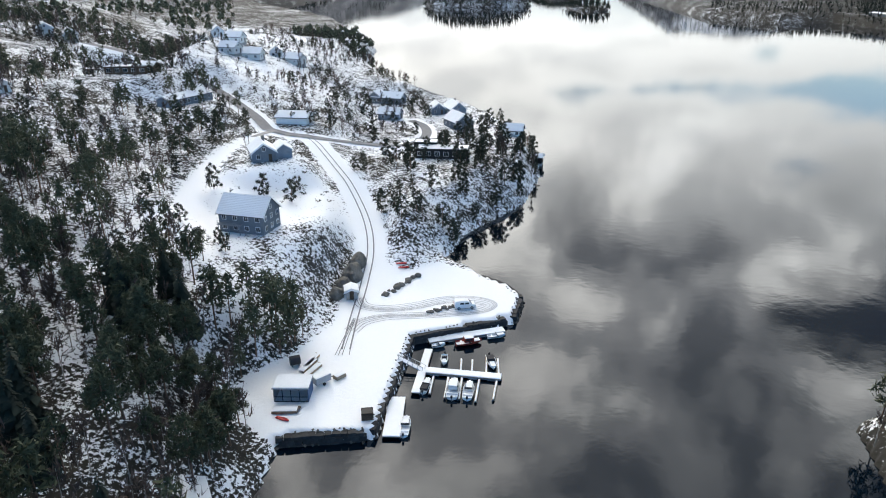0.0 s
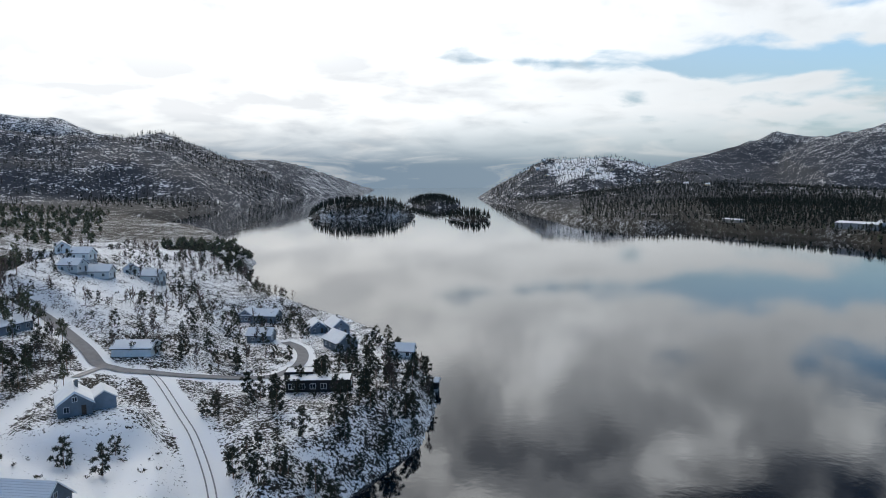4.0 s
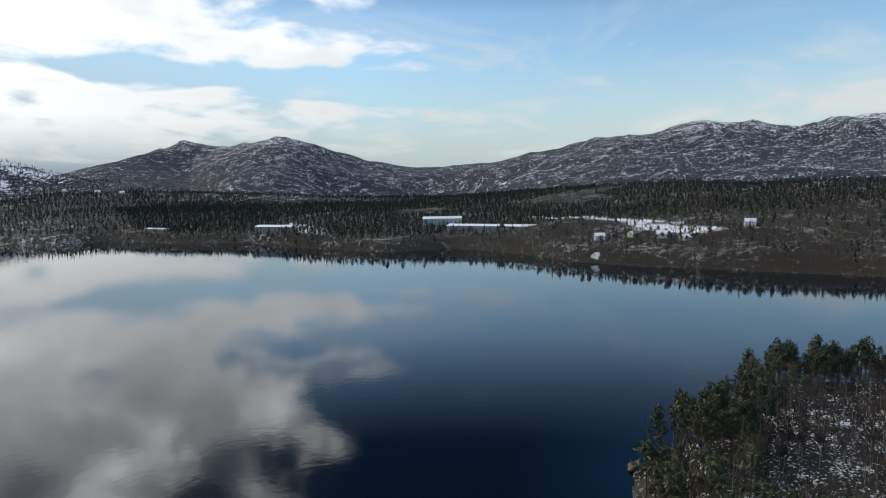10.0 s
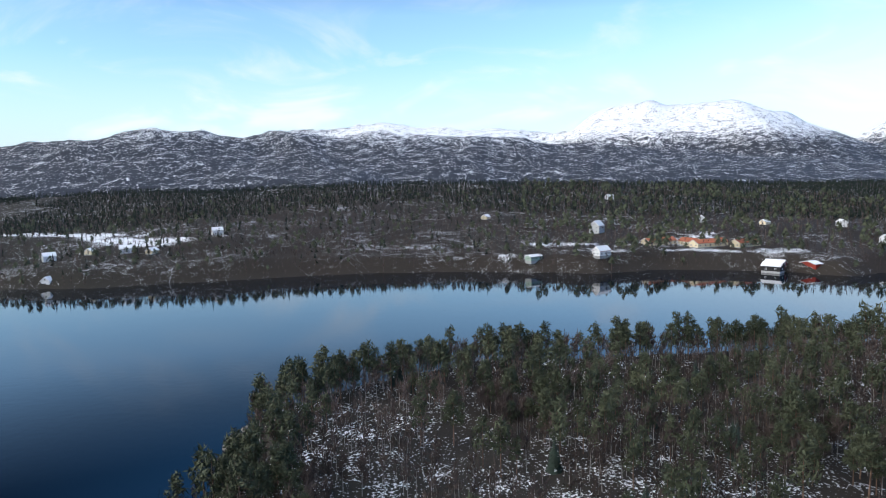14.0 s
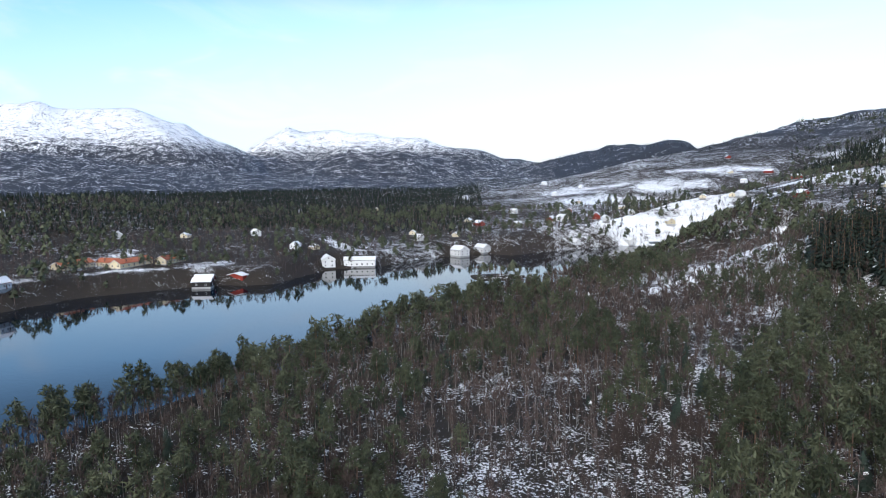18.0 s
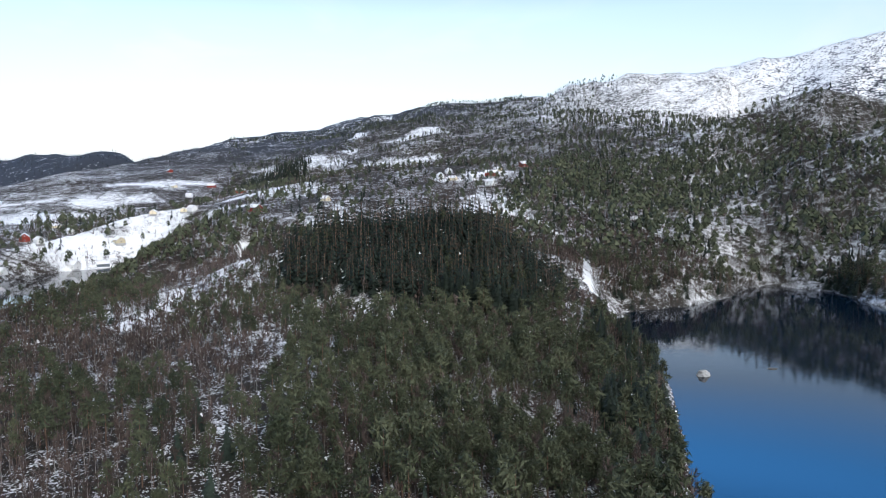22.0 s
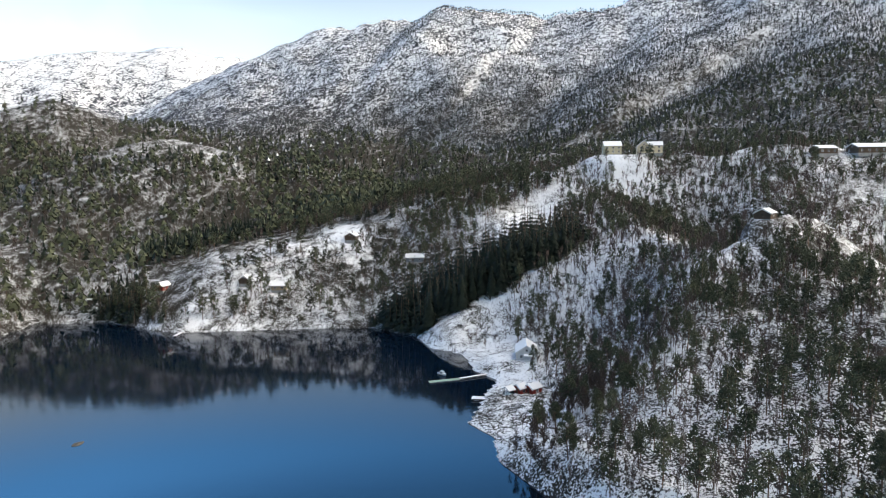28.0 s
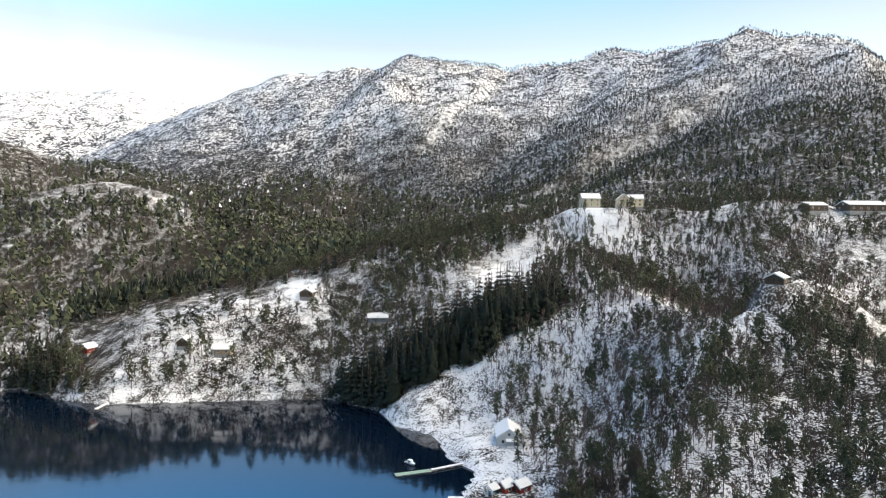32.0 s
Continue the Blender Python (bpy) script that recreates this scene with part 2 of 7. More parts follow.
def ground_material(name, attribute, snow_colour, bare_a, bare_b, scale, fine):
    """Patchy snow over heather, rock and dead grass; the attribute says how much of the ground is white."""
    m = bpy.data.materials.new(name)
    m.use_nodes = True
    t = m.node_tree
    b = t.nodes["Principled BSDF"]
    tc = t.nodes.new("ShaderNodeTexCoord")
    at = t.nodes.new("ShaderNodeAttribute")
    at.attribute_name = attribute
    br = t.nodes.new("ShaderNodeAttribute")
    br.attribute_name = "brown"
    n1 = node(t, "ShaderNodeTexNoise", Scale=scale, Detail=9.0, Roughness=0.68)
    n2 = node(t, "ShaderNodeTexNoise", Scale=fine, Detail=5.0, Roughness=0.7)
    n3 = node(t, "ShaderNodeTexNoise", Scale=scale * 0.13, Detail=5.0, Roughness=0.6)
    for n in (n1, n2, n3):
        t.links.new(tc.outputs["Object"], n.inputs["Vector"])
    patch = maths(t, "ADD", maths(t, "MULTIPLY", n1.outputs["Fac"], 0.36), maths(t, "MULTIPLY", n2.outputs["Fac"], 0.64))
    patch = maths(t, "ADD", patch, maths(t, "MULTIPLY", maths(t, "SUBTRACT", n3.outputs["Fac"], 0.5), 0.22))
    # broader patches on the far fells
    f1 = node(t, "ShaderNodeTexNoise", Scale=0.026, Detail=9.0, Roughness=0.66)
    f2 = node(t, "ShaderNodeTexNoise", Scale=0.14, Detail=6.0, Roughness=0.7)
    for n in (f1, f2):
        t.links.new(tc.outputs["Object"], n.inputs["Vector"])
    broad = maths(t, "ADD", maths(t, "MULTIPLY", f1.outputs["Fac"], 0.38), maths(t, "MULTIPLY", f2.outputs["Fac"], 0.72))
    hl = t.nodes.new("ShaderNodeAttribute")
    hl.attribute_name = "fell_haze"
    pm = t.nodes.new("ShaderNodeMix")
    for i, v in ((0, hl.outputs["Fac"]), (2, patch), (3, maths(t, "SUBTRACT", broad, 0.05))):
        t.links.new(v, pm.inputs[i])
    patch = pm.outputs[0]
    strong = maths(t, "MULTIPLY", maths(t, "SUBTRACT", patch, 0.5), 2.6)
    ge = t.nodes.new("ShaderNodeNewGeometry")
    sn = t.nodes.new("ShaderNodeSeparateXYZ")
    t.links.new(ge.outputs["Normal"], sn.inputs[0])
    steep = maths(t, "MULTIPLY", maths(t, "SUBTRACT", 0.72, sn.outputs[2], True), 2.0, True)
    level = maths(t, "ADD", maths(t, "SUBTRACT", strong, 0.5), at.outputs["Fac"])
    level = maths(t, "SUBTRACT", level, maths(t, "MULTIPLY", steep, 0.26))
    white = ramp(t, [(0.47, (0, 0, 0)), (0.54, (1, 1, 1))], maths(t, "ADD", level, 0.5), "EASE")
    bare = mixed(t, n2.outputs["Fac"], bare_a, bare_b)
    bare = mixed(t, br.outputs["Fac"], bare, (0.044, 0.032, 0.026))
    # distant bare ground goes blue-grey: aerial haze mixed into the base colour
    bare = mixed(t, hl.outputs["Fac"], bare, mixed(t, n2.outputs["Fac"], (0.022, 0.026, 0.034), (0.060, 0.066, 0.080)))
    bare = mixed(t, steep, bare, mixed(t, n1.outputs["Fac"], (0.05, 0.05, 0.052), (0.15, 0.145, 0.14)))
    snow = mixed(t, n2.outputs["Fac"], snow_colour, tuple(c * 0.93 for c in snow_colour))
    t.links.new(mixed(t, white, bare, snow), b.inputs["Base Color"])
    b.inputs["Roughness"].default_value = 0.9
    b.inputs["Specular IOR Level"].default_value = 0.12
    bn = node(t, "ShaderNodeBump", Strength=0.5, Distance=0.35)
    t.links.new(patch, bn.inputs["Height"])
    t.links.new(bn.outputs[0], b.inputs["Normal"])
    MATS[name] = m
    return m


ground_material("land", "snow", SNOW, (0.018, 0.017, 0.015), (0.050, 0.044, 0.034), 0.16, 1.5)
material("snow", SNOW, 0.85, vary=0.04, scale=0.3, fine=3.0, bump=0.35, per=None)
material("pine_needles", (0.046, 0.058, 0.028), 0.75, vary=0.35, scale=0.06, per="island", bump=0, second=(0.100, 0.108, 0.060))
material("spruce_needles", (0.014, 0.022, 0.014), 0.8, vary=0.3, scale=0.1, per="island", bump=0)
# squat pines: a darker needle copy, with their backlit shade put into the colour
material("backlit_pine_needles", (0.022, 0.028, 0.016), 0.8, vary=0.3, scale=0.1, per="island", bump=0, second=(0.046, 0.052, 0.030))
material("frosted_needles", (0.046, 0.055, 0.052), 0.8, vary=0.3, scale=0.02, per="island", bump=0, second=(0.092, 0.098, 0.097), frost=0.12)
material("young_spruce_needles", (0.032, 0.048, 0.034), 0.8, vary=0.3, scale=0.1, per="island", bump=0, frost=0.02)
material("twigs", (0.070, 0.050, 0.041), 0.9, vary=0.3, scale=0.03, per="island", bump=0, second=(0.135, 0.098, 0.084))
material("heather", (0.045, 0.040, 0.026), 0.9, vary=0.4, scale=0.4, per="island", bump=0)
material("bark", (0.16, 0.10, 0.07), 0.9, vary=0.35, scale=2.0, fine=9.0, bump=0.5, per="island")
material("birch_bark", (0.30, 0.275, 0.25), 0.8, vary=0.3, scale=3.0, fine=9.0, bump=0.3, per="island")
material("rock", (0.13, 0.12, 0.105), 0.85, vary=0.4, scale=0.6, fine=4.0, bump=0.8)
material("wall_rock", (0.045, 0.043, 0.042), 0.9, vary=0.4, scale=0.8, fine=5.0, bump=0.7)
material("asphalt", (0.16, 0.16, 0.17), 0.8, vary=0.15, scale=0.5, fine=6.0, bump=0.2, per=None)
material("slush", (0.20, 0.20, 0.21), 0.7, vary=0.25, scale=0.8, fine=5.0, bump=0.3, per=None)
material("grey_wood", (0.17, 0.20, 0.23), 0.75, vary=0.12, scale=0.8, fine=14.0, bump=0.2)
material("black_wood", (0.022, 0.020, 0.020), 0.7, vary=0.25, scale=0.8, fine=14.0, bump=0.2)
material("brown_wood", (0.09, 0.060, 0.040), 0.75, vary=0.25, scale=0.8, fine=14.0, bump=0.2)
material("white_wood", (0.74, 0.74, 0.72), 0.7, vary=0.06, scale=0.8, fine=14.0, bump=0.15)
material("cream_wood", (0.72, 0.62, 0.42), 0.7, vary=0.06, scale=0.8, fine=14.0, bump=0.15)
material("red_wood", (0.26, 0.035, 0.022), 0.75, vary=0.2, scale=0.8, fine=14.0, bump=0.2)
material("orange_roof", (0.38, 0.12, 0.06), 0.8, vary=0.2, scale=0.8, fine=10.0, bump=0.3)
material("roofing", (0.055, 0.055, 0.06), 0.8, vary=0.2, scale=1.0, fine=8.0, bump=0.3)
material("grey_metal", (0.34, 0.36, 0.38), 0.55, metal=0.3, vary=0.12, scale=0.6, fine=8.0, bump=0.1)
material("blue_metal", (0.035, 0.10, 0.22), 0.55, metal=0.1, vary=0.2, scale=0.6, fine=8.0, bump=0.1)
material("dark_metal", (0.05, 0.05, 0.055), 0.5, metal=0.4, vary=0.2, scale=1.0, fine=8.0, bump=0.1)
material("concrete", (0.34, 0.34, 0.33), 0.85, vary=0.2, scale=0.8, fine=7.0, bump=0.3)
material("window_trim", (0.78, 0.78, 0.77), 0.6, vary=0.05, scale=1.0, bump=0.0)
material("white_plastic", (0.80, 0.80, 0.80), 0.35, vary=0.04, scale=1.0, bump=0.05, specular=0.5)
material("red_plastic", (0.55, 0.03, 0.03), 0.45, vary=0.1, scale=1.0, bump=0.05)
material("green_plastic", (0.34, 0.46, 0.36), 0.6, vary=0.1, scale=1.0, bump=0.05)
material("dark_cloth", (0.03, 0.03, 0.035), 0.8, vary=0.3, scale=2.0, bump=0.3)
material("rubber", (0.02, 0.02, 0.02), 0.85, vary=0.2, scale=3.0, bump=0.1)
material("sawn_wood", (0.36, 0.27, 0.18), 0.8, vary=0.25, scale=1.2, fine=12.0, bump=0.3)


def glass_material():
    m = bpy.data.materials.new("pane_glass")
    m.use_nodes = True
    b = m.node_tree.nodes["Principled BSDF"]
    b.inputs["Base Color"].default_value = (0.02, 0.025, 0.03, 1)
    b.inputs["Roughness"].default_value = 0.06
    b.inputs["Specular IOR Level"].default_value = 0.6
    MATS["pane_glass"] = m


def water_material():
    m = bpy.data.materials.new("sea_water")
    m.use_nodes = True
    t = m.node_tree
    b = t.nodes["Principled BSDF"]
    tc = t.nodes.new("ShaderNodeTexCoord")
    n1 = node(t, "ShaderNodeTexNoise", Scale=0.012, Detail=4.0, Roughness=0.6)
    n2 = node(t, "ShaderNodeTexNoise", Scale=0.35, Detail=3.0, Roughness=0.55)
    for n in (n1, n2):
        t.links.new(tc.outputs["Object"], n.inputs["Vector"])
    sea = mixed(t, n1.outputs["Fac"], (0.001, 0.004, 0.008), (0.0015, 0.006, 0.012))
    sp = t.nodes.new("ShaderNodeSeparateXYZ")
    t.links.new(tc.outputs["Object"], sp.inputs[0])
    # the lake inland of the point: bluer and a little ruffled
    lake = maths(t, "MULTIPLY", maths(t, "MULTIPLY", maths(t, "SUBTRACT", 60.0, sp.outputs[0]), 0.03, True), maths(t, "MULTIPLY", maths(t, "SUBTRACT", 40.0, sp.outputs[1]), 0.012, True), True)
    deep = mixed(t, lake, sea, mixed(t, n1.outputs["Fac"], (0.001, 0.005, 0.012), (0.0015, 0.008, 0.020)))
    t.links.new(deep, b.inputs["Base Color"])
    b.inputs["IOR"].default_value = 1.39
    t.links.new(maths(t, "ADD", maths(t, "ADD", maths(t, "MULTIPLY", n1.outputs["Fac"], 0.05), 0.015), maths(t, "MULTIPLY", lake, 0.02)), b.inputs["Roughness"])
    bn = node(t, "ShaderNodeBump", Strength=0.05, Distance=0.25)
    t.links.new(n2.outputs["Fac"], bn.inputs["Height"])
    t.links.new(bn.outputs[0], b.inputs["Normal"])
    MATS["sea_water"] = m


glass_material()
water_material()

# ---- mesh helpers ----
def P(az, r):
    """A place in the plan by compass bearing from the first heading, clockwise, and distance."""
    return np.array((r * math.sin(radians(az)), r * math.cos(radians(az))))


def mesh_from(name, verts, faces, mats, index=None, smooth=False):
    """One mesh from arrays of vertices and triangles or quads."""
    me = bpy.data.meshes.new(name)
    verts, faces = np.asarray(verts, np.float32), np.asarray(faces, np.int32)
    n, k = faces.shape
    me.vertices.add(len(verts))
    me.vertices.foreach_set("co", verts.ravel())
    me.loops.add(n * k)
    me.loops.foreach_set("vertex_index", faces.ravel())
    me.polygons.add(n)
    me.polygons.foreach_set("loop_start", np.arange(n, dtype=np.int32) * k)
    if index is not None:
        me.polygons.foreach_set("material_index", np.asarray(index, np.int32))
    if smooth:
        me.polygons.foreach_set("use_smooth", np.ones(n, bool))
    for m in mats:
        me.materials.append(MATS[m])
    me.update(calc_edges=True)
    return me


def part(name, bm, mat, parent=None, label="", loc=None):
    """Link a bmesh as one mesh object under a thing or a part."""
    me = bpy.data.meshes.new(name)
    bm.to_mesh(me)
    bm.free()
    me.materials.append(MATS[mat])
    ob = new(name, me)
    if parent is not None:
        ob.parent = parent
    if loc is not None:
        ob.location = loc
    return tagged(ob, label)


def box(bm, x0, x1, y0, y1, z0, z1, bevel=0.0):
    m = Matrix.Translation(((x0 + x1) / 2, (y0 + y1) / 2, (z0 + z1) / 2)) @ Matrix.Diagonal((abs(x1 - x0), abs(y1 - y0), abs(z1 - z0), 1))
    r = bmesh.ops.create_cube(bm, size=1.0, matrix=m)
    if bevel:
        es = list({e for v in r["verts"] for e in v.link_edges})
        bmesh.ops.bevel(bm, geom=es, offset=bevel, segments=1, affect="EDGES")
    return bm


def boxes(*rows, bevel=0.0):
    bm = bmesh.new()
    for r in rows:
        box(bm, *r, bevel=bevel)
    return bm


def tube(p, q, r0, r1=None, sides=6, bm=None):
    bm = bm or bmesh.new()
    p, q = Vector(p), Vector(q)
    m = Matrix.Translation((p + q) / 2) @ (q - p).to_track_quat("Z", "Y").to_matrix().to_4x4()
    bmesh.ops.create_cone(bm, cap_ends=True, segments=sides, radius1=r0, radius2=r0 if r1 is None else r1, depth=(q - p).length, matrix=m)
    return bm


def prism(outline, along):
    """A solid from a closed outline in x and z, drawn from y = -along/2 to along/2."""
    bm = bmesh.new()
    a = [bm.verts.new((x, -along / 2, z)) for x, z in outline]
    b = [bm.verts.new((x, along / 2, z)) for x, z in outline]
    bm.faces.new(a)
    bm.faces.new(b[::-1])
    for i in range(len(a)):
        j = (i + 1) % len(a)
        bm.faces.new((a[j], a[i], b[i], b[j]))
    bmesh.ops.recalc_face_normals(bm, faces=bm.faces)
    return bm


def thing(name, m, label, category, group="", kind=""):
    """An Empty at the base of a thing, that parents its parts."""
    e = new(name)
    e.empty_display_size = 0.5
    e.matrix_world = m
    return tagged(e, label, category, group, kind)


def rough(bm, amount, scale=0.6, seed=0.0):
    for v in bm.verts:
        d = noise.noise_vector(v.co * scale + Vector((seed, seed * 2, 0)))
        v.co += d * amount
    return bm


# ---- value noise in the plan ----
_hash = np.random.RandomState(7).rand(256, 256)


def plan_noise(x, y, size, octaves=4, gain=0.5):
    x, y = np.asarray(x, float) / size, np.asarray(y, float) / size
    total, amp, norm = np.zeros(np.broadcast(x, y).shape), 1.0, 0.0
    for o in range(octaves):
        xi, yi = np.floor(x).astype(int), np.floor(y).astype(int)
        fx, fy = x - xi, y - yi
        fx, fy = fx * fx * (3 - 2 * fx), fy * fy * (3 - 2 * fy)
        h = lambda a, b: _hash[a & 255, b & 255]
        v = (h(xi, yi) * (1 - fx) + h(xi + 1, yi) * fx) * (1 - fy) + (h(xi, yi + 1) * (1 - fx) + h(xi + 1, yi + 1) * fx) * fy
        total, norm = total + amp * v, norm + amp
        x, y, amp = x * 2.03 + 17.1, y * 2.03 + 5.7, amp * gain
    return total / norm


def inside(poly, x, y):
    poly = np.asarray(poly, float)
    hit = np.zeros(np.shape(x), bool)
    for (x0, y0), (x1, y1) in zip(poly, np.roll(poly, -1, 0)):
        c = (y0 > y) != (y1 > y)
        with np.errstate(divide="ignore", invalid="ignore"):
            hit ^= c & (x < (x1 - x0) * (y - y0) / (y1 - y0) + x0)
    return hit


def line_distance(line, x, y, closed=False):
    """Distance to a polyline, and how far along it (in points) the nearest place is."""
    line = np.asarray(line, float)
    best, where = np.full(np.shape(x), 1e9), np.zeros(np.shape(x))
    n = len(line) if closed else len(line) - 1
    for i in range(n):
        a, b = line[i][:2], line[(i + 1) % len(line)][:2]
        d = b - a
        s = np.clip(((x - a[0]) * d[0] + (y - a[1]) * d[1]) / (d @ d + 1e-9), 0, 1)
        q = np.hypot(x - a[0] - s * d[0], y - a[1] - s * d[1])
        m = q < best
        best = np.where(m, q, best)
        where = np.where(m, i + s, where)
    return best, where


def smooth(a, b, x):
    u = np.clip((x - a) / (b - a), 0, 1)
    return u * u * (3 - 2 * u)


def spline(points, n=8):
    """A smooth line through points."""
    p = np.asarray(points, float)
    p = np.vstack([2 * p[0] - p[1], p, 2 * p[-1] - p[-2]])
    out = []
    for i in range(1, len(p) - 2):
        for k in range(n):
            t = k / n
            a, b, c, d = p[i - 1:i + 3]
            out.append(0.5 * (2 * b + (c - a) * t + (2 * a - 5 * b + 4 * c - d) * t * t + (3 * b - a - 3 * c + d) * t ** 3))
    out.append(p[-2])
    return np.array(out)

# ---- the lie of the land ----
EYE = 68.0
SHORE = [
    (-54, -278), (-95, -284), (-134, -305), (-153, -327), (-184, -338), (-200, -302), (-190, -262), (-190, -242), (-212, -196), (-230, -154),
    (-217, -121), (-197, -106), (-192, -90), (-178, -80), (-165, -74), (-157, -62), (-131, -60), (-107, -57), (-100, -47), (-82, -40),
    (-66, -24), (-50, -5), (-40, 22), (-30, 52), (-24, 75), (-23, 86), (-21, 88), (-8, 88), (-2, 117), (18, 124),
    (21, 133), (19, 139), (13, 145), (11, 150), (5, 157), (8, 164), (11, 174), (31, 199), (40, 226), (44, 250),
    (36, 312), (24, 339), (-10, 400), (-27, 470), (-39, 524), (-36, 605), (-92, 860), (-141, 984), (-300, 1300), (-231, 1371)]
SHORE += [
    (-194, 1719), (-94, 2299), (44, 2799), (367, 3886), (450, 4900), (1400, 4900), (760, 2700), (567, 2291), (481, 1647), (378, 965),
    (400, 900), (420, 837), (491, 847), (505, 731), (543, 648), (530, 561), (529, 475), (588, 438), (580, 380), (545, 300),
    (532, 251), (540, 180), (549, 104), (540, 18), (519, -39), (494, -89), (500, -140), (473, -199), (433, -228), (450, -300),
    (425, -335), (420, -409), (388, -447), (365, -440), (355, -480), (330, -530), (296, -565), (262, -592), (245, -570), (240, -450),
    (237, -357), (255, -290), (262, -200), (268, -130), (258, -60), (263, 0), (270, 50), (250, 92), (233, 120), (197, 120)]
SHORE += [(174, 128), (130, 118), (95, 100), (68, 88), (58, 50), (50, 0), (40, -40), (30, -72), (14, -104), (-8, -150), (-18, -195), (-30, -240)]
SOUND = [P(46, 2500), P(52, 2380), P(59, 2450), P(61, 2700), P(55, 2950), P(47, 2900)]
ISLET = [(318, -302), (335, -318), (322, -335), (296, -333), (300, -315)]
ISLES = [
    ([(8, 1248), (40, 1206), (120, 1196), (192, 1224), (180, 1300), (90, 1345), (20, 1320)], 26),
    ([(250, 1760), (268, 1600), (320, 1570), (368, 1640), (362, 1800), (300, 1850)], 19),
    ([(233, 1180), (246, 1085), (285, 1080), (296, 1115), (275, 1200)], 9)]


def ridge(base, rows, width, power=1.15):
    """A crest by bearing, distance and elevation from a base in the plan, with the breadth of its flanks."""
    pts = []
    for az, r, el in rows:
        p = P(az, r) + base
        pts.append((p[0], p[1], EYE + r * math.tan(radians(el))))
    return np.array(pts), width, power


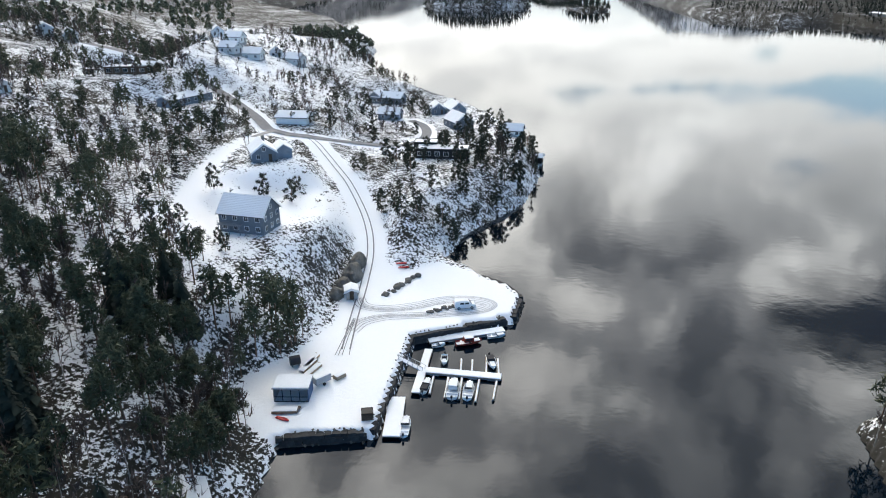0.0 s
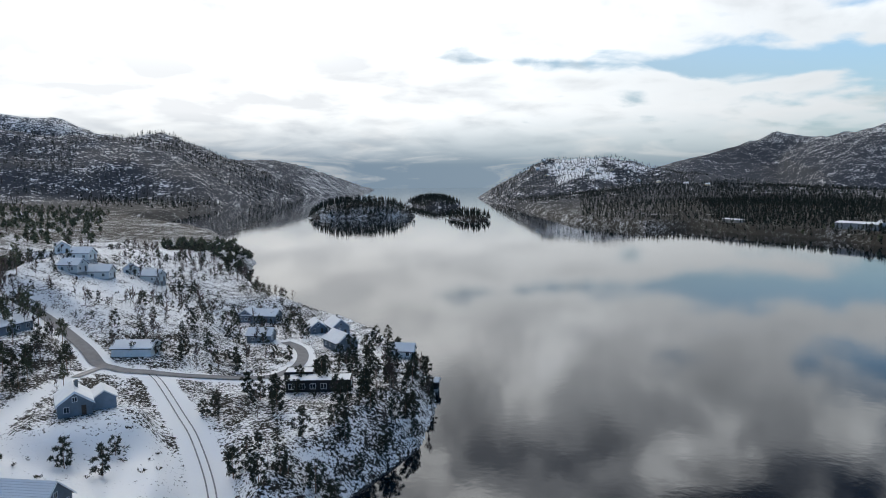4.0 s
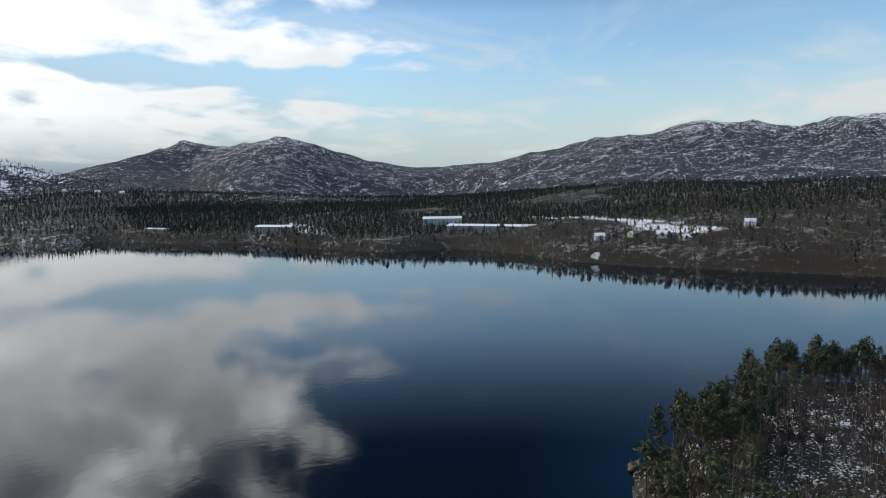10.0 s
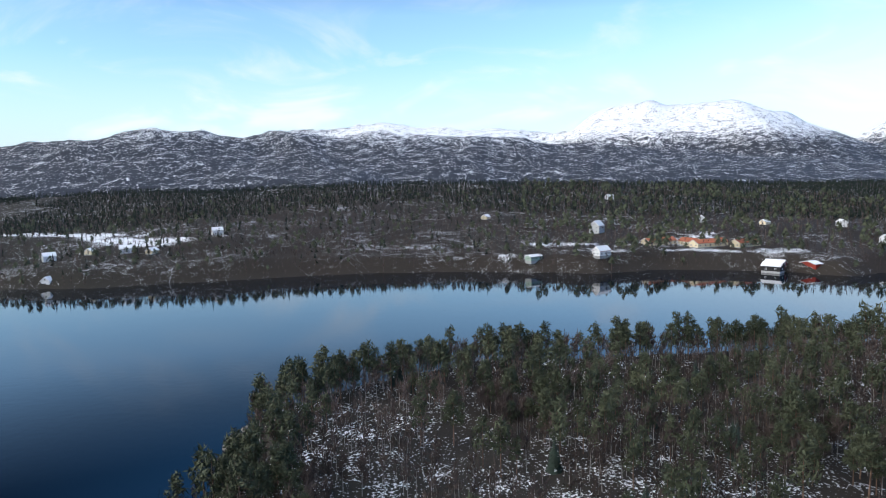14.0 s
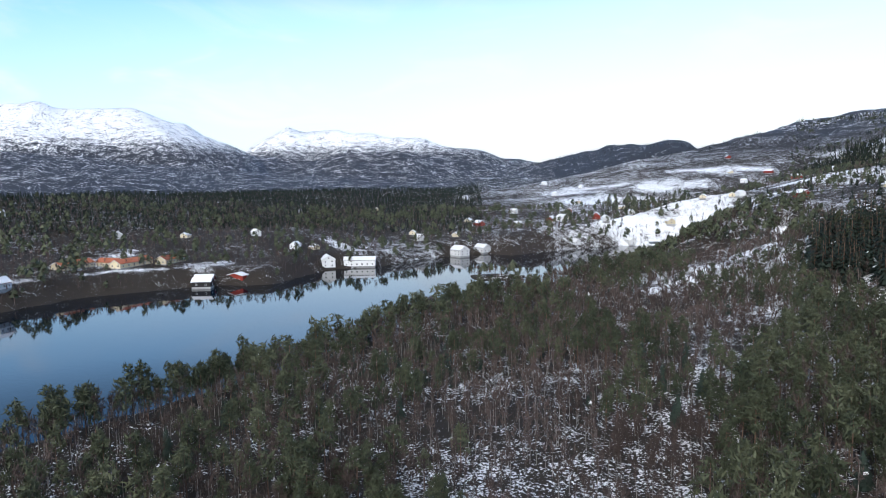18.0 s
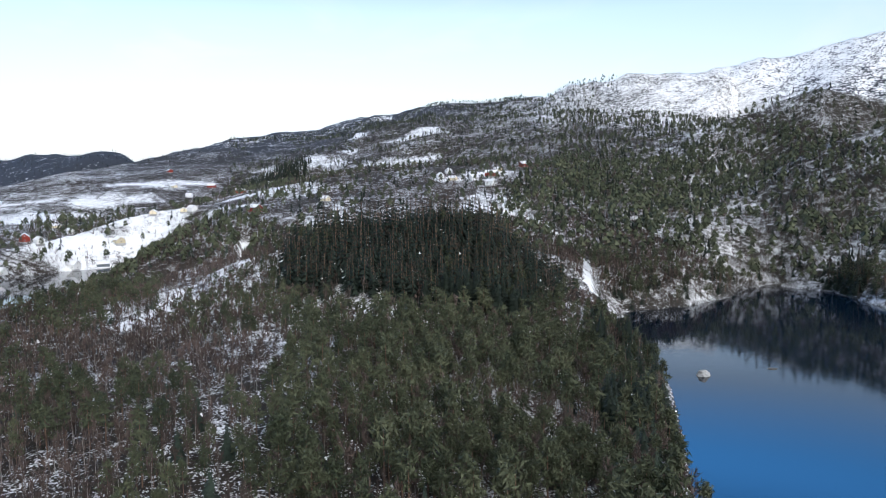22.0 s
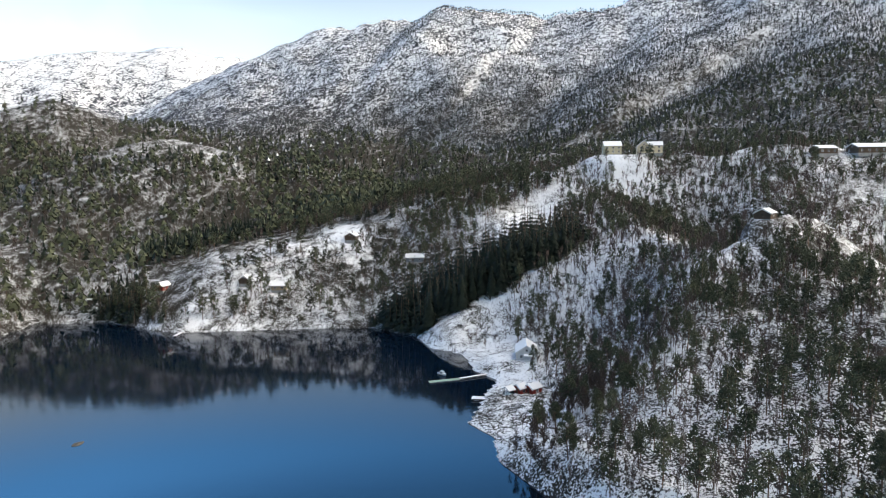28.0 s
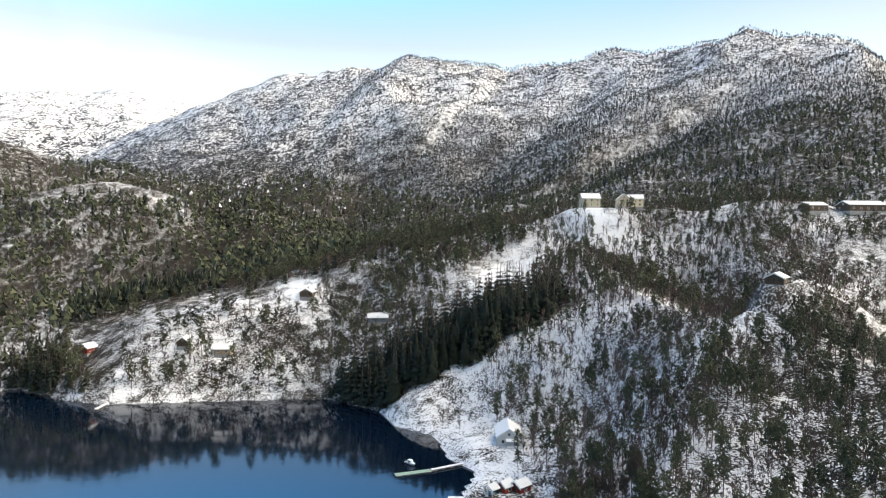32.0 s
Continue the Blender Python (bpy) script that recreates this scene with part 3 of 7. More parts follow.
RIDGES = [
    ridge((2, 16), [(318, 2300, 3.4), (325, 2350, 3.5), (332, 2300, 3.3), (340, 2250, 3.6), (346, 2300, 3.7), (350, 2600, 3.3), (353.5, 2900, 1.4), (357, 3100, 1.5), (0.9, 3400, 0.9), (3.7, 3750, -0.2), (5.2, 3880, -0.8)], 620),
    ridge((2, 16), [(331, 3600, 3.2), (335, 3700, 4.2), (338.8, 3700, 4.6), (343, 3700, 4.15), (347, 3800, 3.2)], 700),
    ridge((9, 53), [(15.4, 2320, -0.6), (17, 2200, 0.8), (19, 2170, 1.45), (21.2, 2150, 1.55), (25.4, 2050, 1.65), (28, 2000, 0.9), (29.5, 1950, 0.4), (33, 1800, 0.0)], 420),
    ridge((25, 82), [(30, 1650, -0.7), (36, 1600, -0.8), (44, 1500, -1.1), (50, 1450, -1.5), (58, 1350, -1.5), (66, 1200, -1.0), (72, 1100, -0.7), (80, 1000, -0.6), (90, 950, -0.5), (100, 950, -0.6), (110, 1000, -0.7), (120, 1100, -0.8), (130, 1250, -0.9), (140, 1400, -0.8)], 480, 0.8),
    ridge((25, 82), [(29, 3300, 0.5), (33.2, 3700, 2.0), (36.8, 3900, 3.2), (39.5, 3900, 2.7), (43.7, 3500, 3.4), (46.5, 3500, 3.0), (50.8, 3500, 1.65), (55.4, 3500, 1.1), (58.7, 3400, 1.3), (62.4, 3300, 1.7), (67, 3100, 2.35), (70.5, 3000, 3.35), (74.4, 2900, 4.0), (77.7, 2900, 4.3)], 1050),
    ridge((48, 96), [(77.3, 2900, 4.2), (83, 2900, 4.05), (87.6, 2900, 4.2), (94.5, 2900, 3.95), (99, 2900, 3.75), (103.7, 2900, 3.4), (108, 2900, 2.9), (113, 2900, 2.5), (120, 2900, 1.9), (127, 2900, 1.2), (133, 2900, 0.6)], 1150),
    ridge((48, 96), [(86, 4300, 4.1), (90, 4300, 4.4), (94.5, 4300, 4.8), (103.7, 4300, 4.4), (109.8, 4300, 3.8)], 900),
    ridge((60, 94), [(108, 4000, 3.4), (110.5, 3850, 3.8), (112.8, 3800, 5.2), (116, 3800, 5.6), (120, 3800, 5.6), (123, 3800, 5.6), (126.5, 3900, 4.2), (131, 4000, 2.3), (135, 4000, 1.4)], 1100),
    ridge((90, 82), [(130, 4400, 2.2), (133, 4400, 3.6), (134.3, 4400, 4.5), (136, 4400, 4.0), (138, 4400, 4.1), (141.6, 4300, 3.6), (146, 4200, 3.2), (151, 4200, 2.0), (155, 4200, 1.1)], 850),
    ridge((90, 82), [(136, 3200, 1.6), (140, 3100, 2.3), (143, 3100, 2.5), (147, 3200, 1.6), (152, 3300, 0.8)], 600),
    ridge((95, 80), [(152, 2300, 0.5), (155, 2300, 1.1), (158, 2200, 1.9), (162, 2100, 2.55), (165, 2000, 2.9), (166.3, 2000, 2.5), (167.4, 2000, 1.6), (171, 2100, 2.15), (173.5, 2100, 2.1)], 480, 0.9),
    ridge((105, 60), [(170, 2000, 0.9), (173, 1950, 2.1), (175.6, 1900, 3.7), (180.5, 1900, 4.5), (184, 1900, 5.2), (189.4, 1900, 6.15), (195.3, 1800, 6.4), (199.4, 1700, 6.45), (204, 1800, 6.0)], 1400, 1.05),
    ridge((105, 35), [(199, 1550, 6.3), (201.8, 1500, 7.5), (203.5, 1470, 7.9), (205.9, 1450, 8.4), (209.5, 1450, 8.15), (212.5, 1450, 8.35), (214.4, 1480, 7.9), (217, 1400, 6.4), (222, 1300, 5.3), (226, 1300, 5.2), (229, 1300, 4.2)], 520),
    ridge((105, 35), [(211, 3000, 8.0), (214, 3000, 8.5), (219, 3000, 9.3), (224, 3000, 9.9), (229.4, 3000, 10.5), (232.7, 3000, 10.0), (237, 3000, 9.5)], 1200),
    ridge((100, 20), [(218, 680, 1.0), (221, 650, 2.6), (224.6, 650, 3.7), (227.4, 650, 4.1), (231, 650, 3.8), (234, 650, 3.3), (237, 640, 2.4), (241, 640, 1.4)], 200, 1.0),
    ridge((100, 20), [(209, 900, 3.2), (213, 890, 4.5), (217.5, 900, 6.0), (220.3, 910, 6.5), (223, 915, 5.8), (226.5, 920, 5.0), (230, 930, 4.2), (235, 940, 3.9), (239, 940, 4.3), (241.7, 940, 4.6), (246, 930, 3.4), (256, 850, 2.9), (268, 800, 2.8), (284, 780, 2.6)], 300, 1.0),
    ridge((0, 0), [(283, 245, -2.2), (280, 208, -2.0), (277, 196, -4.6), (273, 182, -7.5)], 62, 0.9),
    ridge((75, 0), [(226, 2500, 5.0), (228, 2450, 6.6), (230, 2400, 7.8), (235, 2300, 10.5), (240, 2200, 12.3), (245, 2100, 13.2), (247.2, 2080, 13.0), (249.9, 2050, 14.1), (254.6, 2000, 14.3), (258.3, 2000, 13.4), (263, 1900, 13.6), (266.4, 1900, 14.2), (269, 1850, 13.9), (271.6, 1800, 14.3), (276.4, 1700, 14.9), (280.2, 1650, 14.2), (283, 1600, 13.2), (288, 1620, 9.0), (294, 1700, 3.0)], 980, 0.95),
    ridge((0, 0), [(222, 750, 1.0), (226, 640, 0.6), (232, 540, -0.4), (240, 450, -0.6), (250, 395, 0.6)], 250, 0.9),
    ridge((0, 0), [(250, 395, 0.6), (258, 380, 2.8), (264, 385, 3.5), (270, 388, 3.7), (281, 390, 3.6), (296, 420, 2.5), (312, 470, -0.2), (330, 500, -1.8), (334, 700, -1.6)], 175, 1.0),
    ridge((0, 0), [(262, 330, -0.6), (268, 240, -4.5), (281, 183, -8.0), (296, 170, -11.0), (318, 190, -10.5), (326, 270, -6.5), (331, 420, -3.2)], 130, 0.9),
    ridge((0, 0), [(327, 260, -8.0), (341, 300, -6.6), (345, 380, -5.0), (348, 460, -4.8), (352, 540, -5.2), (354, 590, -5.8)], 90, 0.85),
    ridge((105, 35), [(166, 330, -9.0), (174, 335, -6.2), (182, 330, -4.6), (191, 325, -3.8), (199, 320, -4.2), (204, 310, -7.0)], 120, 0.9),
]
QUAY = [(-23, 87), (-8.5, 88.5), (-2.6, 117), (18, 124.5), (20.6, 133), (18, 139), (12, 144.5), (4, 150), (-4, 146), (-9, 148), (-15, 140), (-17, 122), (-23, 110), (-30, 103), (-29, 92)]
# terraces for the houses: x, y, radius, height
PADS = [(-37, 147, 9, 13.5), (-43, 188, 9, 18.0), (7, 226, 11, 8.0), (-15, 337, 13, 5.6), (-13, 297, 9, 6.0), (11, 309, 10, 5.6), (15, 280, 10, 6.0),
        (-44, 243, 8, 16.5), (-83, 249, 12, 22.5), (-108, 267, 11, 30.5), (-104, 168, 10, 24.0), (-138, -47, 8, 1.7), (-176, -57, 9, 4.6), (-382, -40, 16, 92.0), (-206, 33, 5, 59.5)]


def ground(x, y):
    """The height of the land at places in the plan."""
    x, y = np.asarray(x, float), np.asarray(y, float)
    sea = inside(SHORE, x, y) | inside(SOUND, x, y)
    d1, _ = line_distance(SHORE, x, y, True)
    d2, _ = line_distance(SOUND, x, y, True)
    out = np.minimum(d1, d2)
    sd = np.where(sea, -out, out)
    far = np.hypot(x, y)
    low = 24 * (1 - np.exp(-np.maximum(sd, 0) / 95.0))
    penin = smooth(20, 60, x) * smooth(300, 270, x) * smooth(-420, -300, y) * smooth(160, 130, y)
    tip = np.maximum(smooth(-130, 20, y), 1.25 * smooth(120, 205, x))
    low = low * (1 - penin) + penin * (17 - 8 * tip) * (1 - np.exp(-np.maximum(sd, 0) / (30.0 + 22 * tip)))
    h = low
    for pts, width, power in RIDGES:
        d, w = line_distance(pts, x, y)
        i = np.clip(w.astype(int), 0, len(pts) - 2)
        z = pts[i, 2] + (pts[i + 1, 2] - pts[i, 2]) * (w - i)
        wob = 1 + 0.5 * (plan_noise(x, y, width * 0.35, 3) - 0.5)
        u = np.clip(d / (width * wob), 0, 1)
        c = z * (1 - u) ** power
        k = 6.0 + 0.02 * z
        hi, lo = np.maximum(h, c), np.minimum(h, c)
        h = hi + k * 0.25 * np.maximum(0, 1 - (hi - lo) / k) ** 2
    cap = smooth(-32, -14, x) * smooth(70, 50, x) * smooth(216, 232, y) * smooth(372, 340, y)
    h = h * (1 - cap) + np.minimum(h, 7.0) * cap
    rugged = plan_noise(x, y, 60 + far * 0.03, 5, 0.55) - 0.5
    h = h + rugged * np.minimum(2.0 + h * 0.10, 42) * 1.15
    crests = 1 - np.abs(2 * plan_noise(x + 900, y - 400, 320, 5, 0.5) - 1)
    h = h + (crests - 0.80) * 55 * smooth(900, 1700, far) * smooth(40, 260, h)
    h = h + (plan_noise(x + 300, y, 9 + far * 0.008, 3) - 0.5) * np.minimum(1.6 + 0.012 * h, 6)
    shore = 0.5 + np.clip(sd, 0, 6) * 0.35
    h = np.where(sd > 0, np.maximum(np.minimum(h, shore + sd * 0.62), 0.35 + 0.08 * np.clip(sd, 0, 8)), np.maximum(-0.25 * out, -12) - 0.4)
    # the low shelf with the landings at the lake
    shelf = smooth(-240, -190, x) * smooth(-70, -100, x) * smooth(6, -36, y) * smooth(-100, -86, y) * (sd > 0)
    h = h * (1 - shelf) + np.minimum(h, 0.7 + np.maximum(sd, 0) * 0.20) * shelf
    for poly, top in ISLES + [(ISLET, 3)]:
        m = inside(poly, x, y)
        d, _ = line_distance(poly, x, y, True)
        h = np.where(m, 0.6 + top * (1 - np.exp(-d / 22.0)), h)
    q, _ = line_distance(QUAY, x, y, True)
    flat = np.where(inside(QUAY, x, y), 1.0, smooth(15, 0, q))
    h = np.where(sd > 0.0, h * (1 - flat) + 1.75 * flat, h)
    for px, py, pr, pz in PADS:
        f = smooth(pr * 2.2, pr, np.hypot(x - px, y - py)) * (sd > 0)
        h = h * (1 - f) + pz * f
    for line, half, zs in ROADS:
        d, w = line_distance(line, x, y)
        z = np.interp(w, np.arange(len(line)), zs)
        f = smooth(half * 4.6, half * 1.2, d) * (sd > 0)
        h = h * (1 - f) + z * f
    return h


def road_line(points, half, n=8):
    p = spline(np.array(points, float), n)
    return p[:, :2], half, p[:, 2]


ROADS = [
    road_line([(-14.5, 112, 1.75), (-14, 125, 1.8), (-13, 140, 2.2), (-12.5, 155, 4.0), (-14.5, 170, 6.4), (-20, 188, 10.0), (-25, 200, 12.0), (-33, 219, 14.4), (-37, 227, 15.0)], 2.3),
    road_line([(-150, 330, 35), (-120, 300, 34), (-104, 288, 31), (-85, 285, 23), (-61, 251, 18.3), (-50, 233, 15.8), (-37, 227, 15.0), (-24, 229, 12.5), (-8, 234, 9.8), (0, 248, 8.2), (2.5, 266, 6.8), (1, 282, 6.2), (-4, 293, 6.0)], 2.4),
    road_line([(-50, 233, 15.8), (-53, 222, 16.5), (-56, 205, 17.6), (-58, 185, 16.8), (-58, 165, 15.0), (-50, 152, 13.6)], 1.6),
    road_line([(150, -430, 24), (150, -368, 20), (160, -340, 17), (172, -270, 15), (185, -225, 14)], 1.9),
    road_line([(-40, -480, 46), (-60, -420, 36), (-52, -330, 22), (-31, -272, 15)], 0.8),
]


def snow_amount(x, y, h):
    """How much of the ground is white: 0 bare, 1 deep snow."""
    x, y = np.asarray(x, float), np.asarray(y, float)
    far = np.hypot(x, y)
    az = np.degrees(np.arctan2(x, y)) % 360
    s = np.full(x.shape, 0.41)
    s += 0.08 * smooth(60, 420, h)
    east = smooth(20, 40, az) * smooth(150, 135, az) * smooth(1700, 1200, far)
    s -= 0.13 * east
    edge, _ = line_distance(SHORE, x, y, True)
    s -= 0.06 * smooth(16, 4, edge) * east
    # the snowed-up headland with its houses
    head = smooth(-230, -120, x) * smooth(95, 60, x) * smooth(60, 95, y) * smooth(700, 600, y)
    s += 0.10 * head
    s += 0.03 * smooth(-190, -120, x) * smooth(-20, -60, x) * smooth(250, 330, y) * smooth(700, 640, y)
    west = smooth(-36, -60, x) * smooth(-420, -330, x) * smooth(-150, -110, y) * smooth(80, 0, y)
    s += 0.08 * west + 0.05 * smooth(45, 8, edge) * smooth(-25, -45, x) * smooth(-120, -90, y) * smooth(40, 10, y)
    pen = smooth(20, 60, x) * smooth(320, 260, x) * smooth(-330, -280, y) * smooth(160, 120, y)
    s += 0.075 * pen
    big = smooth(222, 232, az) * smooth(600, 900, far)
    s += (-0.05 + 0.09 * smooth(120, 380, h)) * big
    peaks = smooth(86, 94, az) * smooth(215, 205, az) * smooth(2000, 2600, far)
    s += peaks * 0.19 * smooth(150, 330, h)
    s += 0.12 * smooth(2400, 2900, far) * smooth(208, 214, az) * smooth(240, 230, az)
    s -= 0.10 * smooth(25, 35, az) * smooth(160, 145, az) * smooth(1500, 2000, far) * smooth(300, 200, h)
    s -= 0.03 * smooth(300, 330, az) * smooth(1000, 1500, far)
    s -= 0.06 * smooth(12, 16, az) * smooth(40, 34, az) * smooth(800, 1000, far)
    s -= 0.08 * smooth(208, 216, az) * smooth(262, 252, az) * smooth(380, 440, far) * smooth(1150, 1000, far)
    s += 0.07 * smooth(-200, -240, x) * smooth(-480, -420, x) * smooth(-110, -80, y) * smooth(200, 140, y)
    # the farm hill above the fjord arm is wooded and brown between its fields
    s -= 0.07 * smooth(158, 166, az) * smooth(206, 200, az) * smooth(420, 600, far) * smooth(2300, 2000, far)
    s -= 0.16 * smooth(150, 154, az) * smooth(170, 166, az) * smooth(1500, 1800, far) * smooth(2600, 2400, far)
    knoll = np.hypot(x - (P(208, 1400)[0] + 105), y - (P(208, 1400)[1] + 35))
    s += 0.12 * smooth(420, 200, knoll)
    gain = np.zeros(x.shape)
    for cx, cy, rx, ry, turn, v in FIELDS:
        c, n = math.cos(radians(turn)), math.sin(radians(turn))
        u = ((x - cx) * c + (y - cy) * n) / rx
        w = (-(x - cx) * n + (y - cy) * c) / ry
        gain = np.maximum(gain, v * smooth(1.25, 0.8, np.hypot(u, w) + 0.9 * (plan_noise(x, y, 0.5 * min(rx, ry) + 6, 3) - 0.5)))
    s += gain
    q, _ = line_distance(QUAY, x, y, True)
    s = np.where(inside(QUAY, x, y), 1.0, np.maximum(s, 0.95 * smooth(3, 0, q)))
    for line, half, zs in ROADS:
        d, _ = line_distance(line, x, y)
        s = np.maximum(s, smooth(half * 2.2, half * 1.3, d) * 0.95)
    wood = smooth(-40, -75, x) * smooth(-20, 20, y) * smooth(330, 260, y)
    return np.clip(s - 0.02 * wood, 0.05, 1.0)


# snow-covered clearings and meadows: x, y, half length, half breadth, turn, gain
FIELDS = [(-380, -412, 70, 34, 140, 0.08), (535, -62, 40, 5, 80, 0.3), (528, -120, 46, 4, 75, 0.3), (556, -112, 60, 4, 78, 0.3), (512, -176, 26, 6, 60, 0.34), (492, -222, 20, 14, 60, 0.3), (580, -20, 50, 5, 80, 0.25), (-38, 165, 22, 17, 60, 0.24), (-52, 150, 14, 9, 60, 0.24), (-75, 300, 50, 40, 30, 0.06), (-60, 430, 60, 70, 20, 0.07),
          (-292, -198, 34, 10, 40, 0.22), (-240, -222, 52, 16, 154, 0.16), (-216, -212, 44, 20, 112, 0.10), (-175, -70, 34, 16, 30, 0.05), (-352, -36, 26, 12, 80, 0.14),
          (475, -350, 50, 9, -30, 0.3), (560, -190, 45, 9, -65, 0.25), (700, 330, 90, 12, 70, 0.4), (640, 240, 50, 14, 70, 0.4), (600, 640, 60, 16, 60, 0.4)]
# the terraced fields of the farm hill, lowest first
FIELDS += [(439, -380, 34, 40, 37, 0.20), (318, -592, 45, 24, 18, 0.30), (275, -599, 60, 12, 15, 0.20), (247, -626, 33, 9, 12, 0.3), (84, -486, 6, 31, 0, 0.20), (-44, -490, 30, 32, -16, 0.2), (121, -680, 38, 40, 2, 0.20)]
FIELDS += [(262, -660, 60, 26, 13, 0.20), (175, -724, 60, 22, 6, 0.30), (237, -824, 55, 24, 9, 0.20), (432, -863, 62, 34, 20, 0.20), (524, -933, 37, 40, 23, 0.20), (370, -959, 55, 30, 15, 0.20)]
FIELDS += [(307, -1061, 38, 32, 10, 0.20), (106, -1100, 30, 70, 0, 0.20), (67, -1045, 23, 40, -1, 0.20), (35, -1166, 17, 42, -3, 0.20), (10, -1304, 24, 40, -4, 0.3), (-7, -1004, 40, 22, -5, 0.20), (-92, -1169, 56, 34, -9, 0.22)]
FIELDS += [(-69, -988, 35, 14, -9, 0.3), (173, -1166, 25, 34, 4, 0.20), (-70, -624, 26, 20, -15, 0.3), (-32, -611, 18, 14, -12, 0.3), (-324, -608, 17, 9, -33, 0.3)]
rsf = np.random.RandomState(11)
for _ in range(14):
    a, r = rsf.uniform(160, 178), rsf.uniform(640, 1250)
    p = P(a, r) + (105, 60)
    FIELDS.append((p[0], p[1], rsf.uniform(20, 50), rsf.uniform(5, 10), rsf.uniform(0, 30), rsf.uniform(0.15, 0.3)))
for _ in range(14):
    a, r = rsf.uniform(18, 27), rsf.uniform(1950, 2250)
    p = P(a, r)
    FIELDS.append((p[0], p[1], rsf.uniform(25, 60), rsf.uniform(18, 40), rsf.uniform(0, 60), rsf.uniform(0.2, 0.4)))


def build_land():
    rings = [14.0]
    while rings[-1] < 4750:
        rings.append(rings[-1] * 1.0215 + 0.12)
    r = np.array(rings)
    n = 1000
    a = np.arange(n) * 2 * math.pi / n
    centre = (20.0, 60.0)
    x = np.concatenate([[centre[0]], (centre[0] + r[:, None] * np.sin(a)[None]).ravel()])
    y = np.concatenate([[centre[1]], (centre[1] + r[:, None] * np.cos(a)[None]).ravel()])
    z = ground(x, y)
    k = np.arange(len(r) - 1)[:, None] * n + 1
    j = np.arange(n)[None]
    jn = (j + 1) % n
    quads = np.stack([k + j, k + n + j, k + n + jn, k + jn], -1).reshape(-1, 4)
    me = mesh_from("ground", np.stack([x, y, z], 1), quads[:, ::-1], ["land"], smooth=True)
    for nm, v in (("snow", snow_amount(x, y, z)), ("brown", brown_amount(x, y)), ("fell_haze", smooth(1100, 1900, np.hypot(x, y)))):
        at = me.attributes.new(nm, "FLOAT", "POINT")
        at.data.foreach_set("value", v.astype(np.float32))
    return tagged(new("ground", me), "snow-patched fjord land of heather, rock and dead grass", "ground", kind="structure")


def brown_amount(x, y):
    far = np.hypot(x, y)
    az = np.degrees(np.arctan2(x, y)) % 360
    return np.clip(0.75 * smooth(60, 80, az) * smooth(200, 185, az) * smooth(1800, 1200, far) * plan_noise(x, y, 90, 3), 0, 1)


build_land()
wv = [(0.0, 0.0, 0.0)] + [(4930 * math.sin(2 * math.pi * i / 96), 4930 * math.cos(2 * math.pi * i / 96), 0.0) for i in range(96)]
tagged(new("water", mesh_from("water", wv, [(0, 1 + (i + 1) % 96, 1 + i) for i in range(96)], ["sea_water"])), "calm dark blue fjord water mirroring the sky", "water", kind="structure")

# ---- trees ----
class Leaves:
    """Collects triangles with a material number each."""

    def __init__(self):
        self.v, self.f, self.m = [], [], []

    def tri(self, a, b, c, m):
        n = len(self.v)
        self.v += [a, b, c]
        self.f.append((n, n + 1, n + 2))
        self.m.append(m)

    def stem(self, p, q, r0, r1, m, sides=5):
        p, q = np.array(p, float), np.array(q, float)
        d = q - p
        u = np.cross(d, (0.3, 1, 0.1))
        u /= np.linalg.norm(u)
        w = np.cross(d, u)
        w /= np.linalg.norm(w)
        n = len(self.v)
        for c, r in ((p, r0), (q, r1)):
            for k in range(sides):
                a = 2 * math.pi * k / sides
                self.v.append(c + r * (math.cos(a) * u + math.sin(a) * w))
        for k in range(sides):
            j = (k + 1) % sides
            self.f += [(n + k, n + j, n + sides + j), (n + k, n + sides + j, n + sides + k)]
            self.m += [m, m]

    def arrays(self):
        return np.array(self.v), np.array(self.f), np.array(self.m)


def spray(out, rs, centre, size, n, m, flatten=0.6, leaf=0.5):
    """A clump of needles: small blades of uneven size turned every way about a centre."""
    c = np.array(centre)
    for _ in range(n):
        d = rs.normal(size=3) * (1, 1, flatten)
        d /= np.linalg.norm(d) + 1e-6
        p = c + d * size * rs.uniform(0.35, 1.0)
        a = rs.normal(size=3)
        b = np.cross(a, d) + rs.normal(size=3) * 0.3
        a, b = a / np.linalg.norm(a), b / (np.linalg.norm(b) + 1e-6)
        s = leaf * rs.uniform(0.6, 1.4)
        out.tri(p - a * s * 0.23, p + a * s * 0.23 + b * s * 0.1, p + b * s * 1.35, m)


